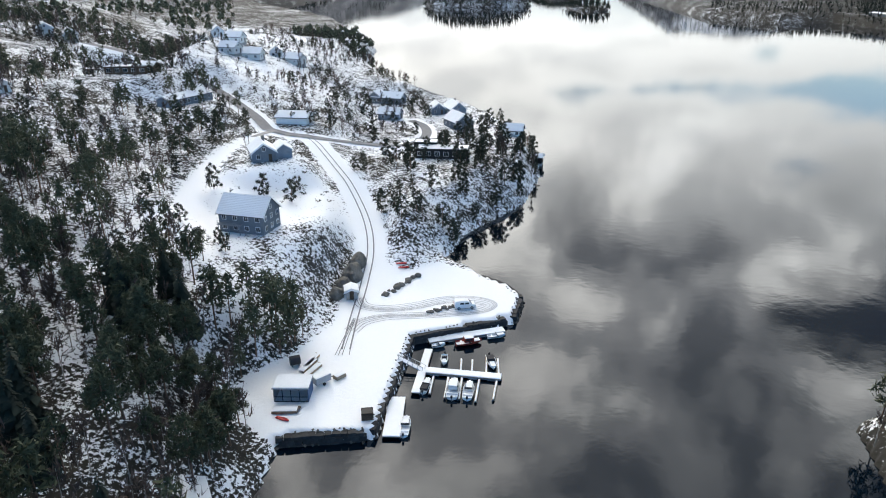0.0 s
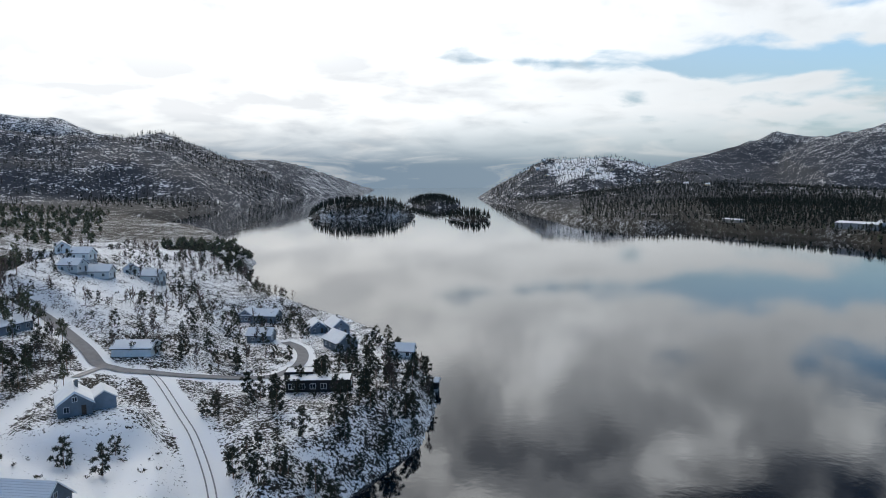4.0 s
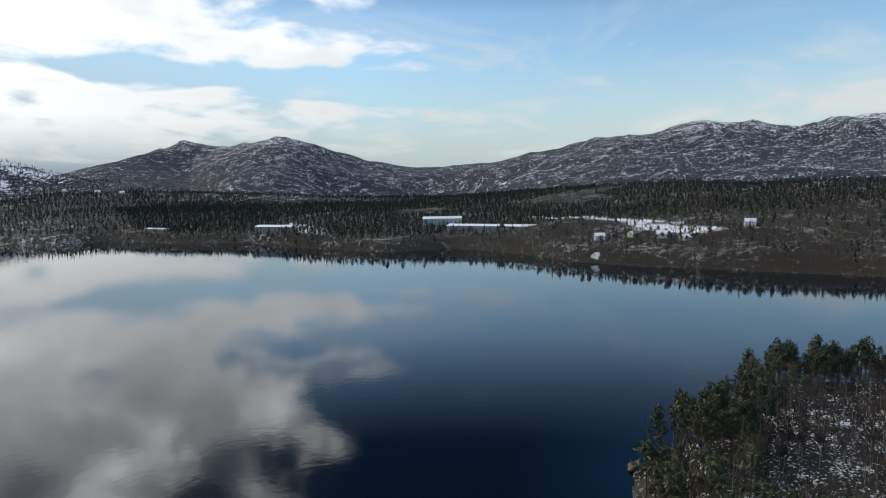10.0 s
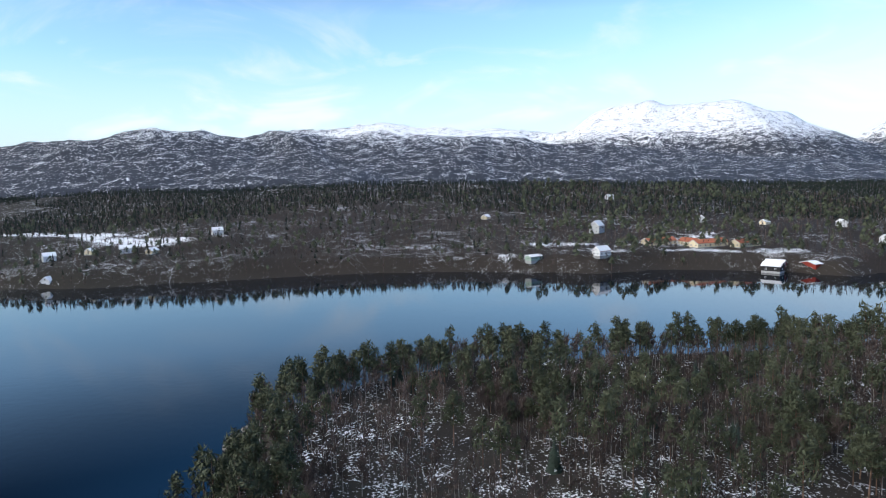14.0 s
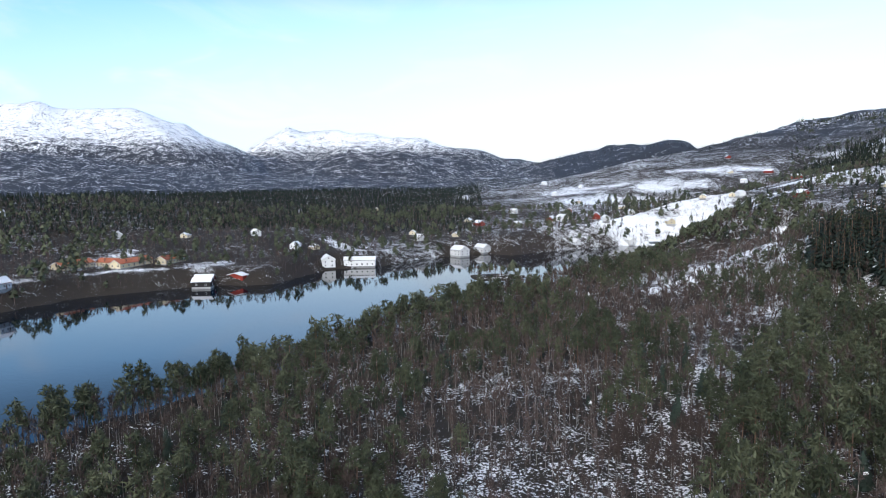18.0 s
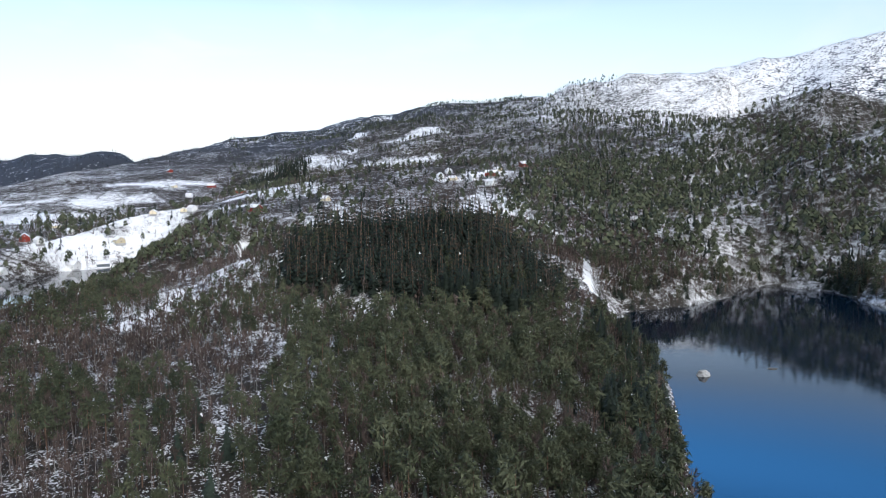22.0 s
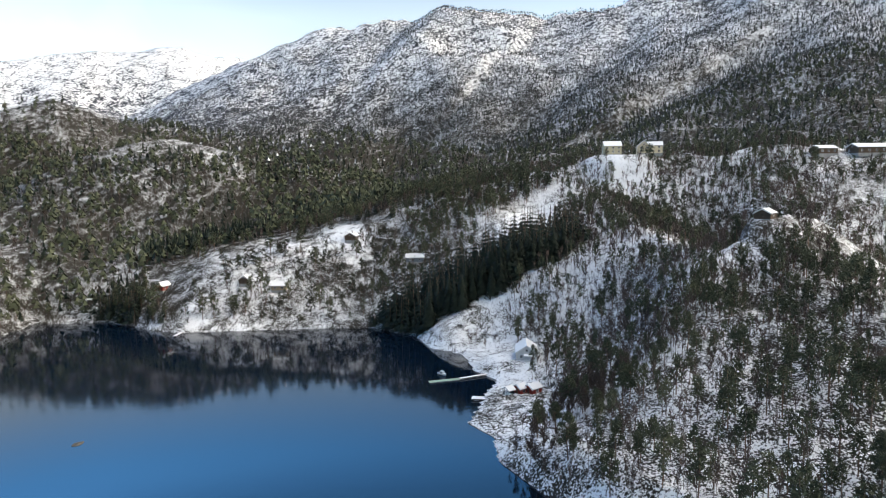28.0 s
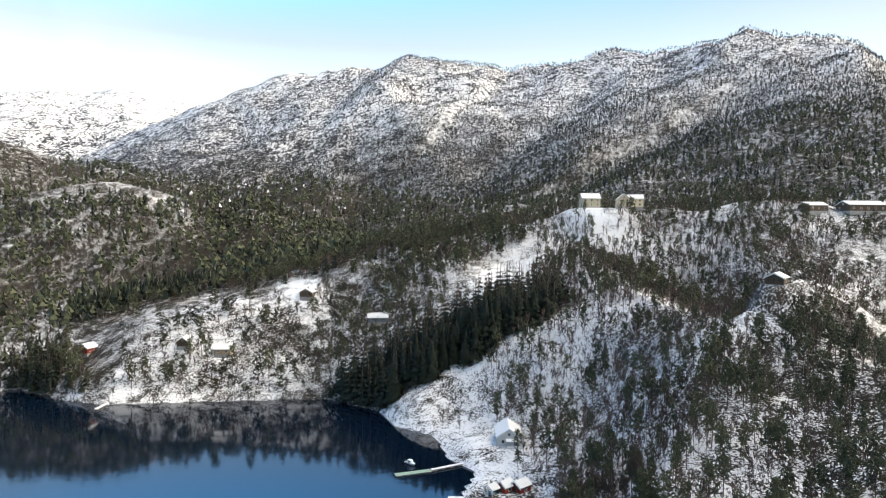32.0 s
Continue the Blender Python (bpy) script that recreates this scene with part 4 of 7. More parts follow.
def make_pine(seed, h, clumps, leaves, leaf, sides=5, spread=1.0, low=0.42):
    """A Scots pine: bare bent stem, flat uneven storeys of needles above."""
    rs, t, c = np.random.RandomState(seed), Leaves(), Leaves()
    bend = rs.normal(size=2) * h * 0.02
    mid, top = (bend[0], bend[1], h * 0.5), (bend[0] * 0.4, bend[1] * 0.4, h * 0.97)
    t.stem((0, 0, -0.6), mid, h * 0.017, h * 0.012, 0, sides)
    t.stem(mid, top, h * 0.012, h * 0.003, 0, sides)
    for k in range(clumps):
        u = low + (1 - low) * (k + rs.uniform(0, 1)) / clumps
        reach = h * 0.19 * spread * (1.05 - 0.70 * ((u - low) / (1 - low)) ** 2.6) * rs.uniform(0.3, 1.1)
        a = k * 2.4 + rs.uniform(-0.6, 0.6)
        root = np.array((bend[0] * (1 - u), bend[1] * (1 - u), h * (u - 0.03)))
        tip = np.array((math.cos(a) * reach, math.sin(a) * reach, h * u))
        if sides > 3:
            t.stem(root, tip, h * 0.004, h * 0.0015, 0, 3)
        spray(c, rs, tip * (0.85, 0.85, 1), h * 0.075 * rs.uniform(0.8, 1.3), leaves, 1, 0.5, leaf)
    return t, c


def make_spruce(seed, h, tiers, blades, width=0.19):
    """A spruce: tiers of drooping branches, pointed top."""
    rs, t, c = np.random.RandomState(seed), Leaves(), Leaves()
    t.stem((0, 0, -0.6), (0, 0, h * 0.9), h * 0.014, h * 0.004, 0, 5 if tiers > 8 else 3)
    for k in range(tiers):
        u = k / tiers
        z = h * (0.10 + 0.88 * u)
        r = h * width * (1 - u) ** 0.9 + 0.12
        for j in range(max(4, int(blades * (1 - 0.6 * u)))):
            a = 2 * math.pi * (j + rs.uniform(-0.3, 0.3)) / max(4, int(blades * (1 - 0.6 * u))) + k * 0.7
            rr = r * rs.uniform(0.65, 1.2)
            d = np.array((math.cos(a), math.sin(a), 0))
            s = np.array((-d[1], d[0], 0)) * rr * 0.42
            drop = np.array((0, 0, rr * 0.45))
            c.tri(np.array((0, 0, z + rr * 0.25)), d * rr * 0.8 + s + (0, 0, z) - drop * rs.uniform(0.6, 1.2), d * rr * 1.05 - s * 0.7 + (0, 0, z) - drop, 1)
    c.tri(np.array((-0.12, 0, h * 0.9)), np.array((0.12, 0.05, h * 0.9)), np.array((0, 0, h)), 1)
    return t, c


def make_birch(seed, h, limbs, twigs, w0=0.006):
    """A bare birch: pale stem, upswept limbs, a haze of twigs."""
    rs, t, c = np.random.RandomState(seed), Leaves(), Leaves()
    lean = rs.normal(size=2) * h * 0.04
    if limbs > 5:
        t.stem((0, 0, -0.5), (lean[0], lean[1], h * 0.8), h * 0.010, h * 0.003, 0, 4 if limbs > 9 else 3)
    else:
        t.tri(np.array((-0.13, 0, -0.8)), np.array((0.13, 0, -0.8)), np.array((lean[0], lean[1], h * 0.8)), 1)
    for k in range(limbs):
        u = rs.uniform(0.25, 0.85)
        a = k * 2.4 + rs.uniform(-0.5, 0.5)
        root = np.array((lean[0] * u, lean[1] * u, h * u * 0.8))
        reach = h * 0.19 * rs.uniform(0.5, 1.1) * (1.15 - u * 0.6)
        tip = root + (math.cos(a) * reach, math.sin(a) * reach, h * rs.uniform(0.14, 0.30))
        w = np.array((math.sin(a), -math.cos(a), 0.2)) * h * w0
        c.tri(root - w, root + w, tip, 1)
        for _ in range(twigs):
            p = root + (tip - root) * rs.uniform(0.3, 1.0)
            q = p + rs.normal(size=3) * h * 0.062 + (0, 0, h * 0.075)
            o = rs.normal(size=3) * h * w0
            c.tri(p - o, p + o, q, 1)
    return t, c


def make_bush(seed, h, n, leaf):
    rs, t, c = np.random.RandomState(seed), Leaves(), Leaves()
    t.stem((0, 0, -0.2), (0, 0, h * 0.5), h * 0.03, h * 0.01, 0, 3)
    spray(c, rs, (0, 0, h * 0.45), h * 0.6, n, 1, 0.7, leaf)
    return t, c


KINDS = {
    "pine": ("bark", "pine_needles"), "spruce": ("bark", "spruce_needles"), "young": ("bark", "young_spruce_needles"),
    "birch": ("birch_bark", "twigs"), "frosted": ("bark", "frosted_needles"), "squat": ("bark", "backlit_pine_needles"), "bush": ("bark", "heather")}
NEAR = {
    "pine": [make_pine(s, 11.0, 25, 50, 0.54, low=0.40 + 0.05 * (s % 3), spread=1.0 + 0.1 * (s % 4)) for s in range(5)],
    "spruce": [make_spruce(s, 13.0, 22, 15) for s in range(3)],
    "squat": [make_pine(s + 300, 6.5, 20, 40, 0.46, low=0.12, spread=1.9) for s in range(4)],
    "young": [make_spruce(s + 20, 9.0, 18, 14, 0.21) for s in range(3)],
    "birch": [make_birch(s, 9.5, 22, 34, 0.0036) for s in range(5)],
    "bush": [make_bush(s, 1.6, 60, 0.35) for s in range(3)]}
MID = {
    "pine": [make_pine(s + 40, 11.0, 15, 19, 0.80, 3, low=0.38 + 0.06 * (s % 3)) for s in range(6)],
    "spruce": [make_spruce(s + 40, 13.0, 11, 9) for s in range(3)],
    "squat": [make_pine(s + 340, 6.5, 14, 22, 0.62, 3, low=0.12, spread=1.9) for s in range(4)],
    "young": [make_spruce(s + 60, 9.0, 10, 9, 0.21) for s in range(3)],
    "birch": [make_birch(s + 40, 9.5, 10, 8, 0.0080) for s in range(5)],
    "bush": [make_bush(s + 40, 1.6, 16, 0.6) for s in range(3)]}

BACK = {
    "pine": [make_pine(s + 140, 11.0, 10, 11, 1.15, 3, low=0.36 + 0.06 * (s % 3)) for s in range(5)],
    "spruce": [make_spruce(s + 140, 13.0, 9, 8) for s in range(3)],
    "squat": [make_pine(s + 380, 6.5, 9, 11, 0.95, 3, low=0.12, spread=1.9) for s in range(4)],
    "young": [make_spruce(s + 160, 9.0, 8, 8, 0.21) for s in range(3)],
    "birch": [make_birch(s + 140, 9.5, 8, 4, 0.0165) for s in range(5)],
    "bush": [make_bush(s + 140, 1.6, 10, 0.8) for s in range(3)]}


def make_speck(seed, h, n, width, pointed):
    """A far tree: a few blades that give its outline."""
    rs, t, c = np.random.RandomState(seed), Leaves(), Leaves()
    t.tri(np.array((-0.12, 0, -1.0)), np.array((0.12, 0, -1.0)), np.array((0, 0, h * 0.7)), 0)
    for k in range(n):
        u = (k + rs.uniform(0, 1)) / n
        z = h * (0.08 + 0.75 * u) if pointed else h * (0.35 + 0.5 * u)
        r = h * width * ((1 - u) if pointed else (0.6 + 0.4 * math.sin(3.1 * u))) + 0.25
        a = k * 2.4 + rs.uniform(-0.4, 0.4)
        d = np.array((math.cos(a), math.sin(a), 0)) * r
        s = np.array((-d[1], d[0], 0)) * 0.9
        top = np.array((0, 0, h * (0.16 + 0.1 * rs.uniform(0, 1)))) if pointed else np.array((d[0] * 0.3, d[1] * 0.3, h * 0.2))
        c.tri(d + s + (0, 0, z - 0.4), d - s + (0, 0, z - 0.4), top + (0, 0, z), 1)
    if pointed:
        c.tri(np.array((-h * width * 0.35, 0, h * 0.6)), np.array((h * width * 0.35, 0.2, h * 0.6)), np.array((0, 0, h)), 1)
    return t, c


FAR = {
    "pine": [make_speck(s + 80, 11.0, 9, 0.17, False) for s in range(5)],
    "spruce": [make_speck(s + 80, 13.0, 6, 0.16, True) for s in range(4)],
    "young": [make_speck(s + 90, 9.0, 8, 0.18, True) for s in range(3)],
    "birch": [make_birch(s + 80, 9.0, 3, 1, 0.040) for s in range(4)],
    "frosted": [make_speck(s + 200, 11.0, 8, 0.12, s % 3 == 0) for s in range(6)],
    "squat": [make_speck(s + 240, 6.5, 7, 0.30, False) for s in range(4)],
    "bush": [make_bush(s + 80, 1.6, 5, 1.1) for s in range(3)]}
NAMES = {"pine": "pine_tree", "spruce": "spruce_tree", "young": "young_spruce_tree", "birch": "birch_tree", "frosted": "snowy_spruce_tree", "squat": "dwarf_pine_tree", "bush": "juniper_bush"}
LABELS = {
    "pine": "tall Scots pine with bare reddish stem and dark green crown", "spruce": "dark green spruce with drooping tiers of branches",
    "squat": "squat wind-bent pine with a dense crown darkened as if backlit",
    "young": "young blue-green spruce dusted with old snow", "birch": "bare winter birch with pale stem and brown twigs",
    "bush": "low dark juniper bush poking out of the snow"}
PROTO = {}


def join_variant(tree):
    (tv, tf, tm), (cv, cf, cm) = tree[0].arrays(), tree[1].arrays()
    return np.vstack([tv, cv]), np.vstack([tf, cf + len(tv)]), np.concatenate([tm, cm])


def tree_thing(kind, k, x, y, z, s, turn, group=""):
    """A tree of its own, with stem and crown as parts; repeats share the meshes."""
    m = Matrix.Translation((x, y, z)) @ Matrix.Rotation(turn, 4, "Z")
    key = (kind, k)
    if key not in PROTO:
        e = thing(NAMES[kind], m, LABELS[kind], "bush" if kind == "bush" else "tree", group)
        for nm, src, mat in (("trunk", 0, KINDS[kind][0]), ("crown", 1, KINDS[kind][1])):
            v, f, _ = NEAR[kind][k][src].arrays()
            ob = new(nm, mesh_from(nm, v, f, [mat]))
            ob.parent = e
        e.scale = (s, s, s)
        PROTO[key] = e
        return e
    e = copy_thing(PROTO[key], m)
    e.scale = (s, s, s)
    return e


def forest(name, kind, level, rows, label, category="forest"):
    """Many trees as one mesh. rows: x, y, z, scale, turn."""
    if not len(rows):
        return None
    rows = np.asarray(rows, float)
    vs, fs, ms, base = [], [], [], 0
    variants = [join_variant(t) for t in level[kind]]
    pick = np.arange(len(rows)) % len(variants)
    for k, (v, f, m) in enumerate(variants):
        r = rows[pick == k]
        if not len(r):
            continue
        c, s = np.cos(r[:, 4]), np.sin(r[:, 4])
        q = np.empty((len(r), len(v), 3))
        q[:, :, 0] = (v[None, :, 0] * c[:, None] - v[None, :, 1] * s[:, None]) * r[:, 3:4] + r[:, 0:1]
        q[:, :, 1] = (v[None, :, 0] * s[:, None] + v[None, :, 1] * c[:, None]) * r[:, 3:4] + r[:, 1:2]
        q[:, :, 2] = v[None, :, 2] * r[:, 3:4] + r[:, 2:3]
        vs.append(q.reshape(-1, 3))
        fs.append((f[None] + (np.arange(len(r)) * len(v))[:, None, None] + base).reshape(-1, 3))
        ms.append(np.tile(m, len(r)))
        base += len(r) * len(v)
    ob = new(name, mesh_from(name, np.vstack(vs), np.vstack(fs), KINDS[kind], np.concatenate(ms)))
    return tagged(ob, label, category, kind="stuff")

# ---- where trees grow ----
CLEAR = [(-379, -47, 13), (-370, -40, 11), (-381, -25, 14), (-358, -38, 7), (-372, 76, 11), (-377, 101, 15), (-360, 84, 10), (-206, 33, 7), (-200, 30, 6), (-232, -209, 8), (-229, -229, 7), (-217, -277, 6), (-100, -43, 11), (-121, -46, 14), (-132, -47, 15), (-112, -42, 11), (-176, -60, 13), (-155, -58, 10), (-37, 150, 14), (-44, 188, 13)]
KEEP_OUT = [(-376, -418, 24), (-398, -392, 28), (-352, -436, 20), (-424, -372, 16), (-410, -420, 14)]


def scatter(poly, spacing, seed, thin=0.5, patch=35.0):
    """Uneven places inside a piece of the plan."""
    rs = np.random.RandomState(seed)
    poly = np.asarray(poly, float)
    (x0, y0), (x1, y1) = poly.min(0), poly.max(0)
    gx, gy = np.meshgrid(np.arange(x0, x1, spacing), np.arange(y0, y1, spacing))
    x = gx.ravel() + rs.uniform(-0.5, 0.5, gx.size) * spacing * 1.1
    y = gy.ravel() + rs.uniform(-0.5, 0.5, gy.size) * spacing * 1.1
    m = inside(poly, x, y) & (plan_noise(x + seed * 37, y, patch, 3) > thin)
    x, y = x[m], y[m]
    z = ground(x, y)
    ok = z > 0.45
    q, _ = line_distance(QUAY, x, y, True)
    ok &= ~inside(QUAY, x, y) & (q > 1.5)
    for line, half, zs in ROADS:
        d, _ = line_distance(line, x, y)
        ok &= d > half + 1.5
    for cx, cy, cr in CLEAR + KEEP_OUT:
        ok &= np.hypot(x - cx, y - cy) > cr
    return x[ok], y[ok], z[ok], rs


def sector(base, az0, az1, r0, r1, n=8):
    a = np.linspace(az0, az1, n)
    return [P(v, r1) + base for v in a] + [P(v, r0) + base for v in a[::-1]]


WOOD_POINTS = np.array([(164, 100), (200, 60), (163, 7), (124, -45), (66, -66), (-75, -30), (-110, -20), (-40, 85), (-60, 60), (-60, 110), (20, 210)])
STANDS = []


def stand(poly, spacing, kinds, seed, size=(0.7, 1.15), thin=0.35, patch=35.0, snow=None):
    """Grow a stand: kinds is a list of (kind, share)."""
    x, y, z, rs = scatter(poly, spacing, seed, thin, patch)
    u = rs.uniform(0, 1, len(x))
    s = rs.uniform(size[0], size[1], len(x))
    t = rs.uniform(0, 6.28, len(x))
    total = sum(k[1] for k in kinds)
    c = 0
    for kind, share in kinds:
        m = (u >= c) & (u < c + share / total)
        c += share / total
        STANDS.append((kind, np.stack([x[m], y[m], z[m] - 0.1, s[m], t[m]], 1)))


E0 = (105, 60)
# the wooded point that the camera flies over
POINT = [(66, 84), (95, 97), (130, 115), (174, 125), (197, 117), (232, 117), (249, 90), (267, 50), (260, 0), (255, -60), (264, -130), (258, -200), (250, -290),
         (233, -357), (236, -450), (150, -470), (60, -330), (-25, -245), (-14, -190), (-4, -150), (17, -104), (33, -70), (43, -40), (54, 5), (61, 50)]
stand(POINT, 5.6, [("pine", 6), ("birch", 2), ("young", 1)], 1, (0.6, 1.05), 0.45, 40)
stand(POINT, 3.7, [("birch", 9), ("bush", 1)], 2, (0.55, 1.05), 0.33, 18)
stand([(66, 84), (95, 97), (130, 115), (174, 125), (197, 117), (232, 117), (249, 90), (267, 50), (260, 0), (255, -60), (264, -130), (258, -200), (240, -200), (244, -130), (234, -60), (238, 0), (240, 45), (225, 92), (174, 105), (130, 96), (80, 80)], 5.6, [("pine", 4), ("birch", 1)], 40, (0.7, 1.2), 0.30, 20)
stand([(60, 20), (110, 0), (120, -120), (110, -210), (0, -190), (30, -80)], 5.6, [("pine", 8), ("birch", 2)], 41, (0.65, 1.3), 0.34, 30)
stand([(-6, -225), (10, -290), (60, -330), (115, -300), (125, -250), (80, -215), (35, -190)], 4.2, [("spruce", 5), ("young", 1)], 3, (1.0, 1.6), 0.15)
stand([(33, -70), (17, -104), (-4, -150), (-14, -190), (5, -190), (40, -100), (48, -60)], 4.5, [("young", 3), ("spruce", 1)], 4, (0.8, 1.2), 0.25)
# the slope by the first camera
stand([(-26, 74), (-31, 52), (-40, 26), (-190, 30), (-190, 120), (-120, 190), (-70, 150), (-42, 126), (-32, 104), (-27, 88)], 4.4, [("pine", 6), ("birch", 6), ("bush", 2)], 5, (0.6, 1.15), 0.26, 28)
stand([(-41, 26), (-52, -3), (-68, -20), (-84, -34), (-130, -50), (-190, 20), (-190, 30)], 4.0, [("birch", 8), ("pine", 5), ("bush", 2)], 64, (0.55, 1.1), 0.28, 24)
# tall pines below the grey house
rt = np.random.RandomState(3)
STANDS.append(("pine", np.array([(x, y, float(ground(x, y)) - 0.1, sc, rt.uniform(0, 6.28)) for x, y, sc in [(-24.1, 114, 1.15), (-26.2, 111, 1.25), (-28, 113.5, 1.1), (-34.5, 110.6, 0.95), (-32, 114.7, 0.9), (-42, 116.6, 1.0), (-45, 113, 0.9), (-30, 108, 1.05)]])))
stand([(-26, 74), (-31, 52), (-60, 40), (-75, 90), (-50, 115), (-32, 104), (-27, 88)], 5.0, [("pine", 3), ("birch", 3), ("spruce", 1)], 6, (0.7, 1.1), 0.42, 20)
stand([(-70, 120), (-120, 190), (-190, 120), (-330, 260), (-330, 520), (-140, 420), (-95, 300), (-60, 240), (-50, 205), (-60, 160)], 4.6, [("pine", 3), ("squat", 3), ("birch", 7), ("bush", 2)], 7, (0.5, 0.95), 0.30, 30)
# headland and its hill
stand([(12, 176), (32, 202), (41, 228), (43, 250), (36, 300), (-8, 218), (-22, 205), (-9, 160), (8, 166)], 4.6, [("squat", 6), ("bush", 4), ("birch", 1)], 8, (0.5, 1.15), 0.34, 12)
stand([(-120, 300), (-60, 240), (-5, 235), (10, 330), (-15, 400), (-30, 470), (-110, 470)], 4.4, [("squat", 3), ("bush", 5), ("birch", 3)], 9, (0.4, 0.95), 0.46, 20)
stand([(-30, 480), (-41, 524), (-38, 605), (-95, 640), (-90, 520)], 5.0, [("squat", 4), ("pine", 2), ("birch", 2)], 10, (0.6, 1.0), 0.2, 20)
stand([(-50, 100), (-20, 150), (-24, 185), (-40, 210), (-70, 180), (-60, 130)], 5.0, [("bush", 4), ("squat", 2)], 12, (0.5, 1.0), 0.42, 14)
# round the lake
stand([(-85, -36), (-110, -50), (-160, -55), (-260, -90), (-330, -60), (-330, 60), (-190, 60), (-120, 0)], 3.5, [("birch", 10), ("pine", 2), ("bush", 4)], 13, (0.55, 1.1), 0.26, 24)
stand([(-25, 82), (-34, 50), (-46, 16), (-58, -6), (-66, 4), (-52, 26), (-42, 56), (-33, 84)], 3.6, [("birch", 4), ("bush", 5)], 52, (0.4, 0.9), 0.25, 14)
stand([(-196, -250), (-186, -262), (-200, -300), (-186, -330), (-150, -318), (-134, -298), (-96, -278), (-56, -270), (-50, -290), (-140, -325), (-195, -350), (-225, -300)], 4.2, [("pine", 3), ("birch", 4), ("spruce", 2)], 53, (0.6, 1.05), 0.22, 20)
stand([(-229, -150), (-212, -122), (-218, -100), (-228, -78), (-245, -58), (-262, -44), (-285, -60), (-268, -92), (-250, -122)], 3.8, [("spruce", 1)], 14, (1.15, 1.7), 0.10)
stand([(-200, -310), (-186, -296), (-196, -276), (-214, -286), (-216, -305)], 4.5, [("spruce", 1)], 15, (1.0, 1.4), 0.1)
stand([(-250, -330), (-240, -310), (-290, -260), (-310, -270), (-290, -310)], 5.0, [("spruce", 1)], 16, (0.9, 1.3), 0.2)
stand([(-54, -282), (-134, -310), (-190, -345), (-200, -300), (-186, -245), (-230, -300), (-350, -190), (-420, -140), (-560, -330), (-400, -700), (-120, -620), (30, -350)], 6.0, [("pine", 5), ("spruce", 1), ("birch", 7)], 17, (0.75, 1.25), 0.24, 40)
stand([(-192, -245), (-214, -195), (-228, -158), (-300, -165), (-255, -235)], 3.8, [("squat", 3), ("bush", 5), ("birch", 6)], 18, (0.55, 1.05), 0.38, 16)
stand([(-330, -60), (-420, -140), (-700, -330), (-760, 60), (-560, 300), (-330, 260), (-330, 60)], 7.0, [("pine", 5), ("birch", 4)], 19, (0.6, 1.0), 0.36, 50)
# far shores
stand(sector(E0, 25, 105, 380, 760, 20), 6.6, [("birch", 9), ("pine", 1), ("spruce", 1)], 20, (0.5, 0.9), 0.30, 60)
stand(sector(E0, 28, 150, 640, 1250, 30), 6.6, [("spruce", 12), ("birch", 1)], 21, (0.40, 0.75), 0.26, 120)
stand(sector(E0, 30, 150, 1200, 1700, 30), 12.0, [("spruce", 1)], 22, (0.5, 0.8), 0.25, 160)
stand(sector(E0, 30, 150, 395, 580, 24), 5.5, [("birch", 10), ("pine", 1), ("bush", 3)], 50, (0.4, 0.8), 0.30, 30)
stand(sector((0, 0), 22, 41, 900, 1750, 10), 9.0, [("spruce", 5), ("birch", 2)], 54, (0.45, 0.75), 0.2, 80)
stand([(-33, 112), (-22, 121), (-21, 104), (-28, 92), (-27, 82), (-32, 70), (-46, 82), (-50, 110)], 3.2, [("pine", 3), ("birch", 4), ("bush", 3)], 55, (0.5, 0.95), 0.18, 12)
stand([(-50, -3), (-66, -22), (-83, -38), (-95, -42), (-92, -30), (-76, -14), (-58, 4)], 3.6, [("birch", 4), ("bush", 5)], 56, (0.4, 0.85), 0.22, 12)
stand([(-198, -118), (-180, -84), (-160, -76), (-158, -60), (-120, -58), (-118, -40), (-150, -30), (-215, -60)], 4.0, [("bush", 6), ("birch", 3)], 57, (0.4, 0.8), 0.40, 10)
x0, y0 = 151, -1029
stand([(x0 - 50, y0 - 40), (x0 + 40, y0 - 45), (x0 + 55, y0 + 30), (x0 - 40, y0 + 40)], 6.0, [("spruce", 1)], 58, (0.9, 1.4), 0.1)
stand([(-250, -60), (-420, -90), (-440, 150), (-230, 150)], 4.4, [("birch", 7), ("pine", 2)], 59, (0.6, 1.1), 0.30, 30)
stand([(-284, -244), (-302, -218), (-318, -192), (-300, -166), (-284, -138), (-300, -110), (-352, -80), (-420, -140), (-430, -240), (-345, -305)], 4.8, [("pine", 5), ("birch", 5), ("spruce", 1)], 63, (0.75, 1.25), 0.22, 24)
stand([(-192, -245), (-214, -195), (-228, -158), (-285, -160), (-270, -215), (-235, -270)], 9.0, [("squat", 2), ("pine", 1)], 65, (0.8, 1.4), 0.30, 16)
stand([(-30, -274), (-54, -284), (-96, -290), (-130, -325), (-90, -420), (-30, -430), (0, -350)], 3.4, [("birch", 1)], 62, (0.7, 1.15), 0.2, 20)
stand(sector(E0, 148, 172, 1400, 2300, 12), 14.0, [("spruce", 4), ("birch", 2)], 51, (0.3, 0.55), 0.30, 160)
stand(sector(E0, 105, 165, 420, 900, 16), 7.5, [("birch", 8), ("pine", 2)], 23, (0.7, 1.2), 0.34, 60)
stand(sector(E0, 160, 205, 400, 1000, 16), 7.5, [("birch", 8), ("pine", 2), ("spruce", 1)], 24, (0.6, 1.05), 0.38, 60)
stand(sector(E0, 174, 205, 1000, 1800, 16), 9.0, [("pine", 3), ("spruce", 4), ("birch", 4)], 25, (0.45, 0.9), 0.38, 120)
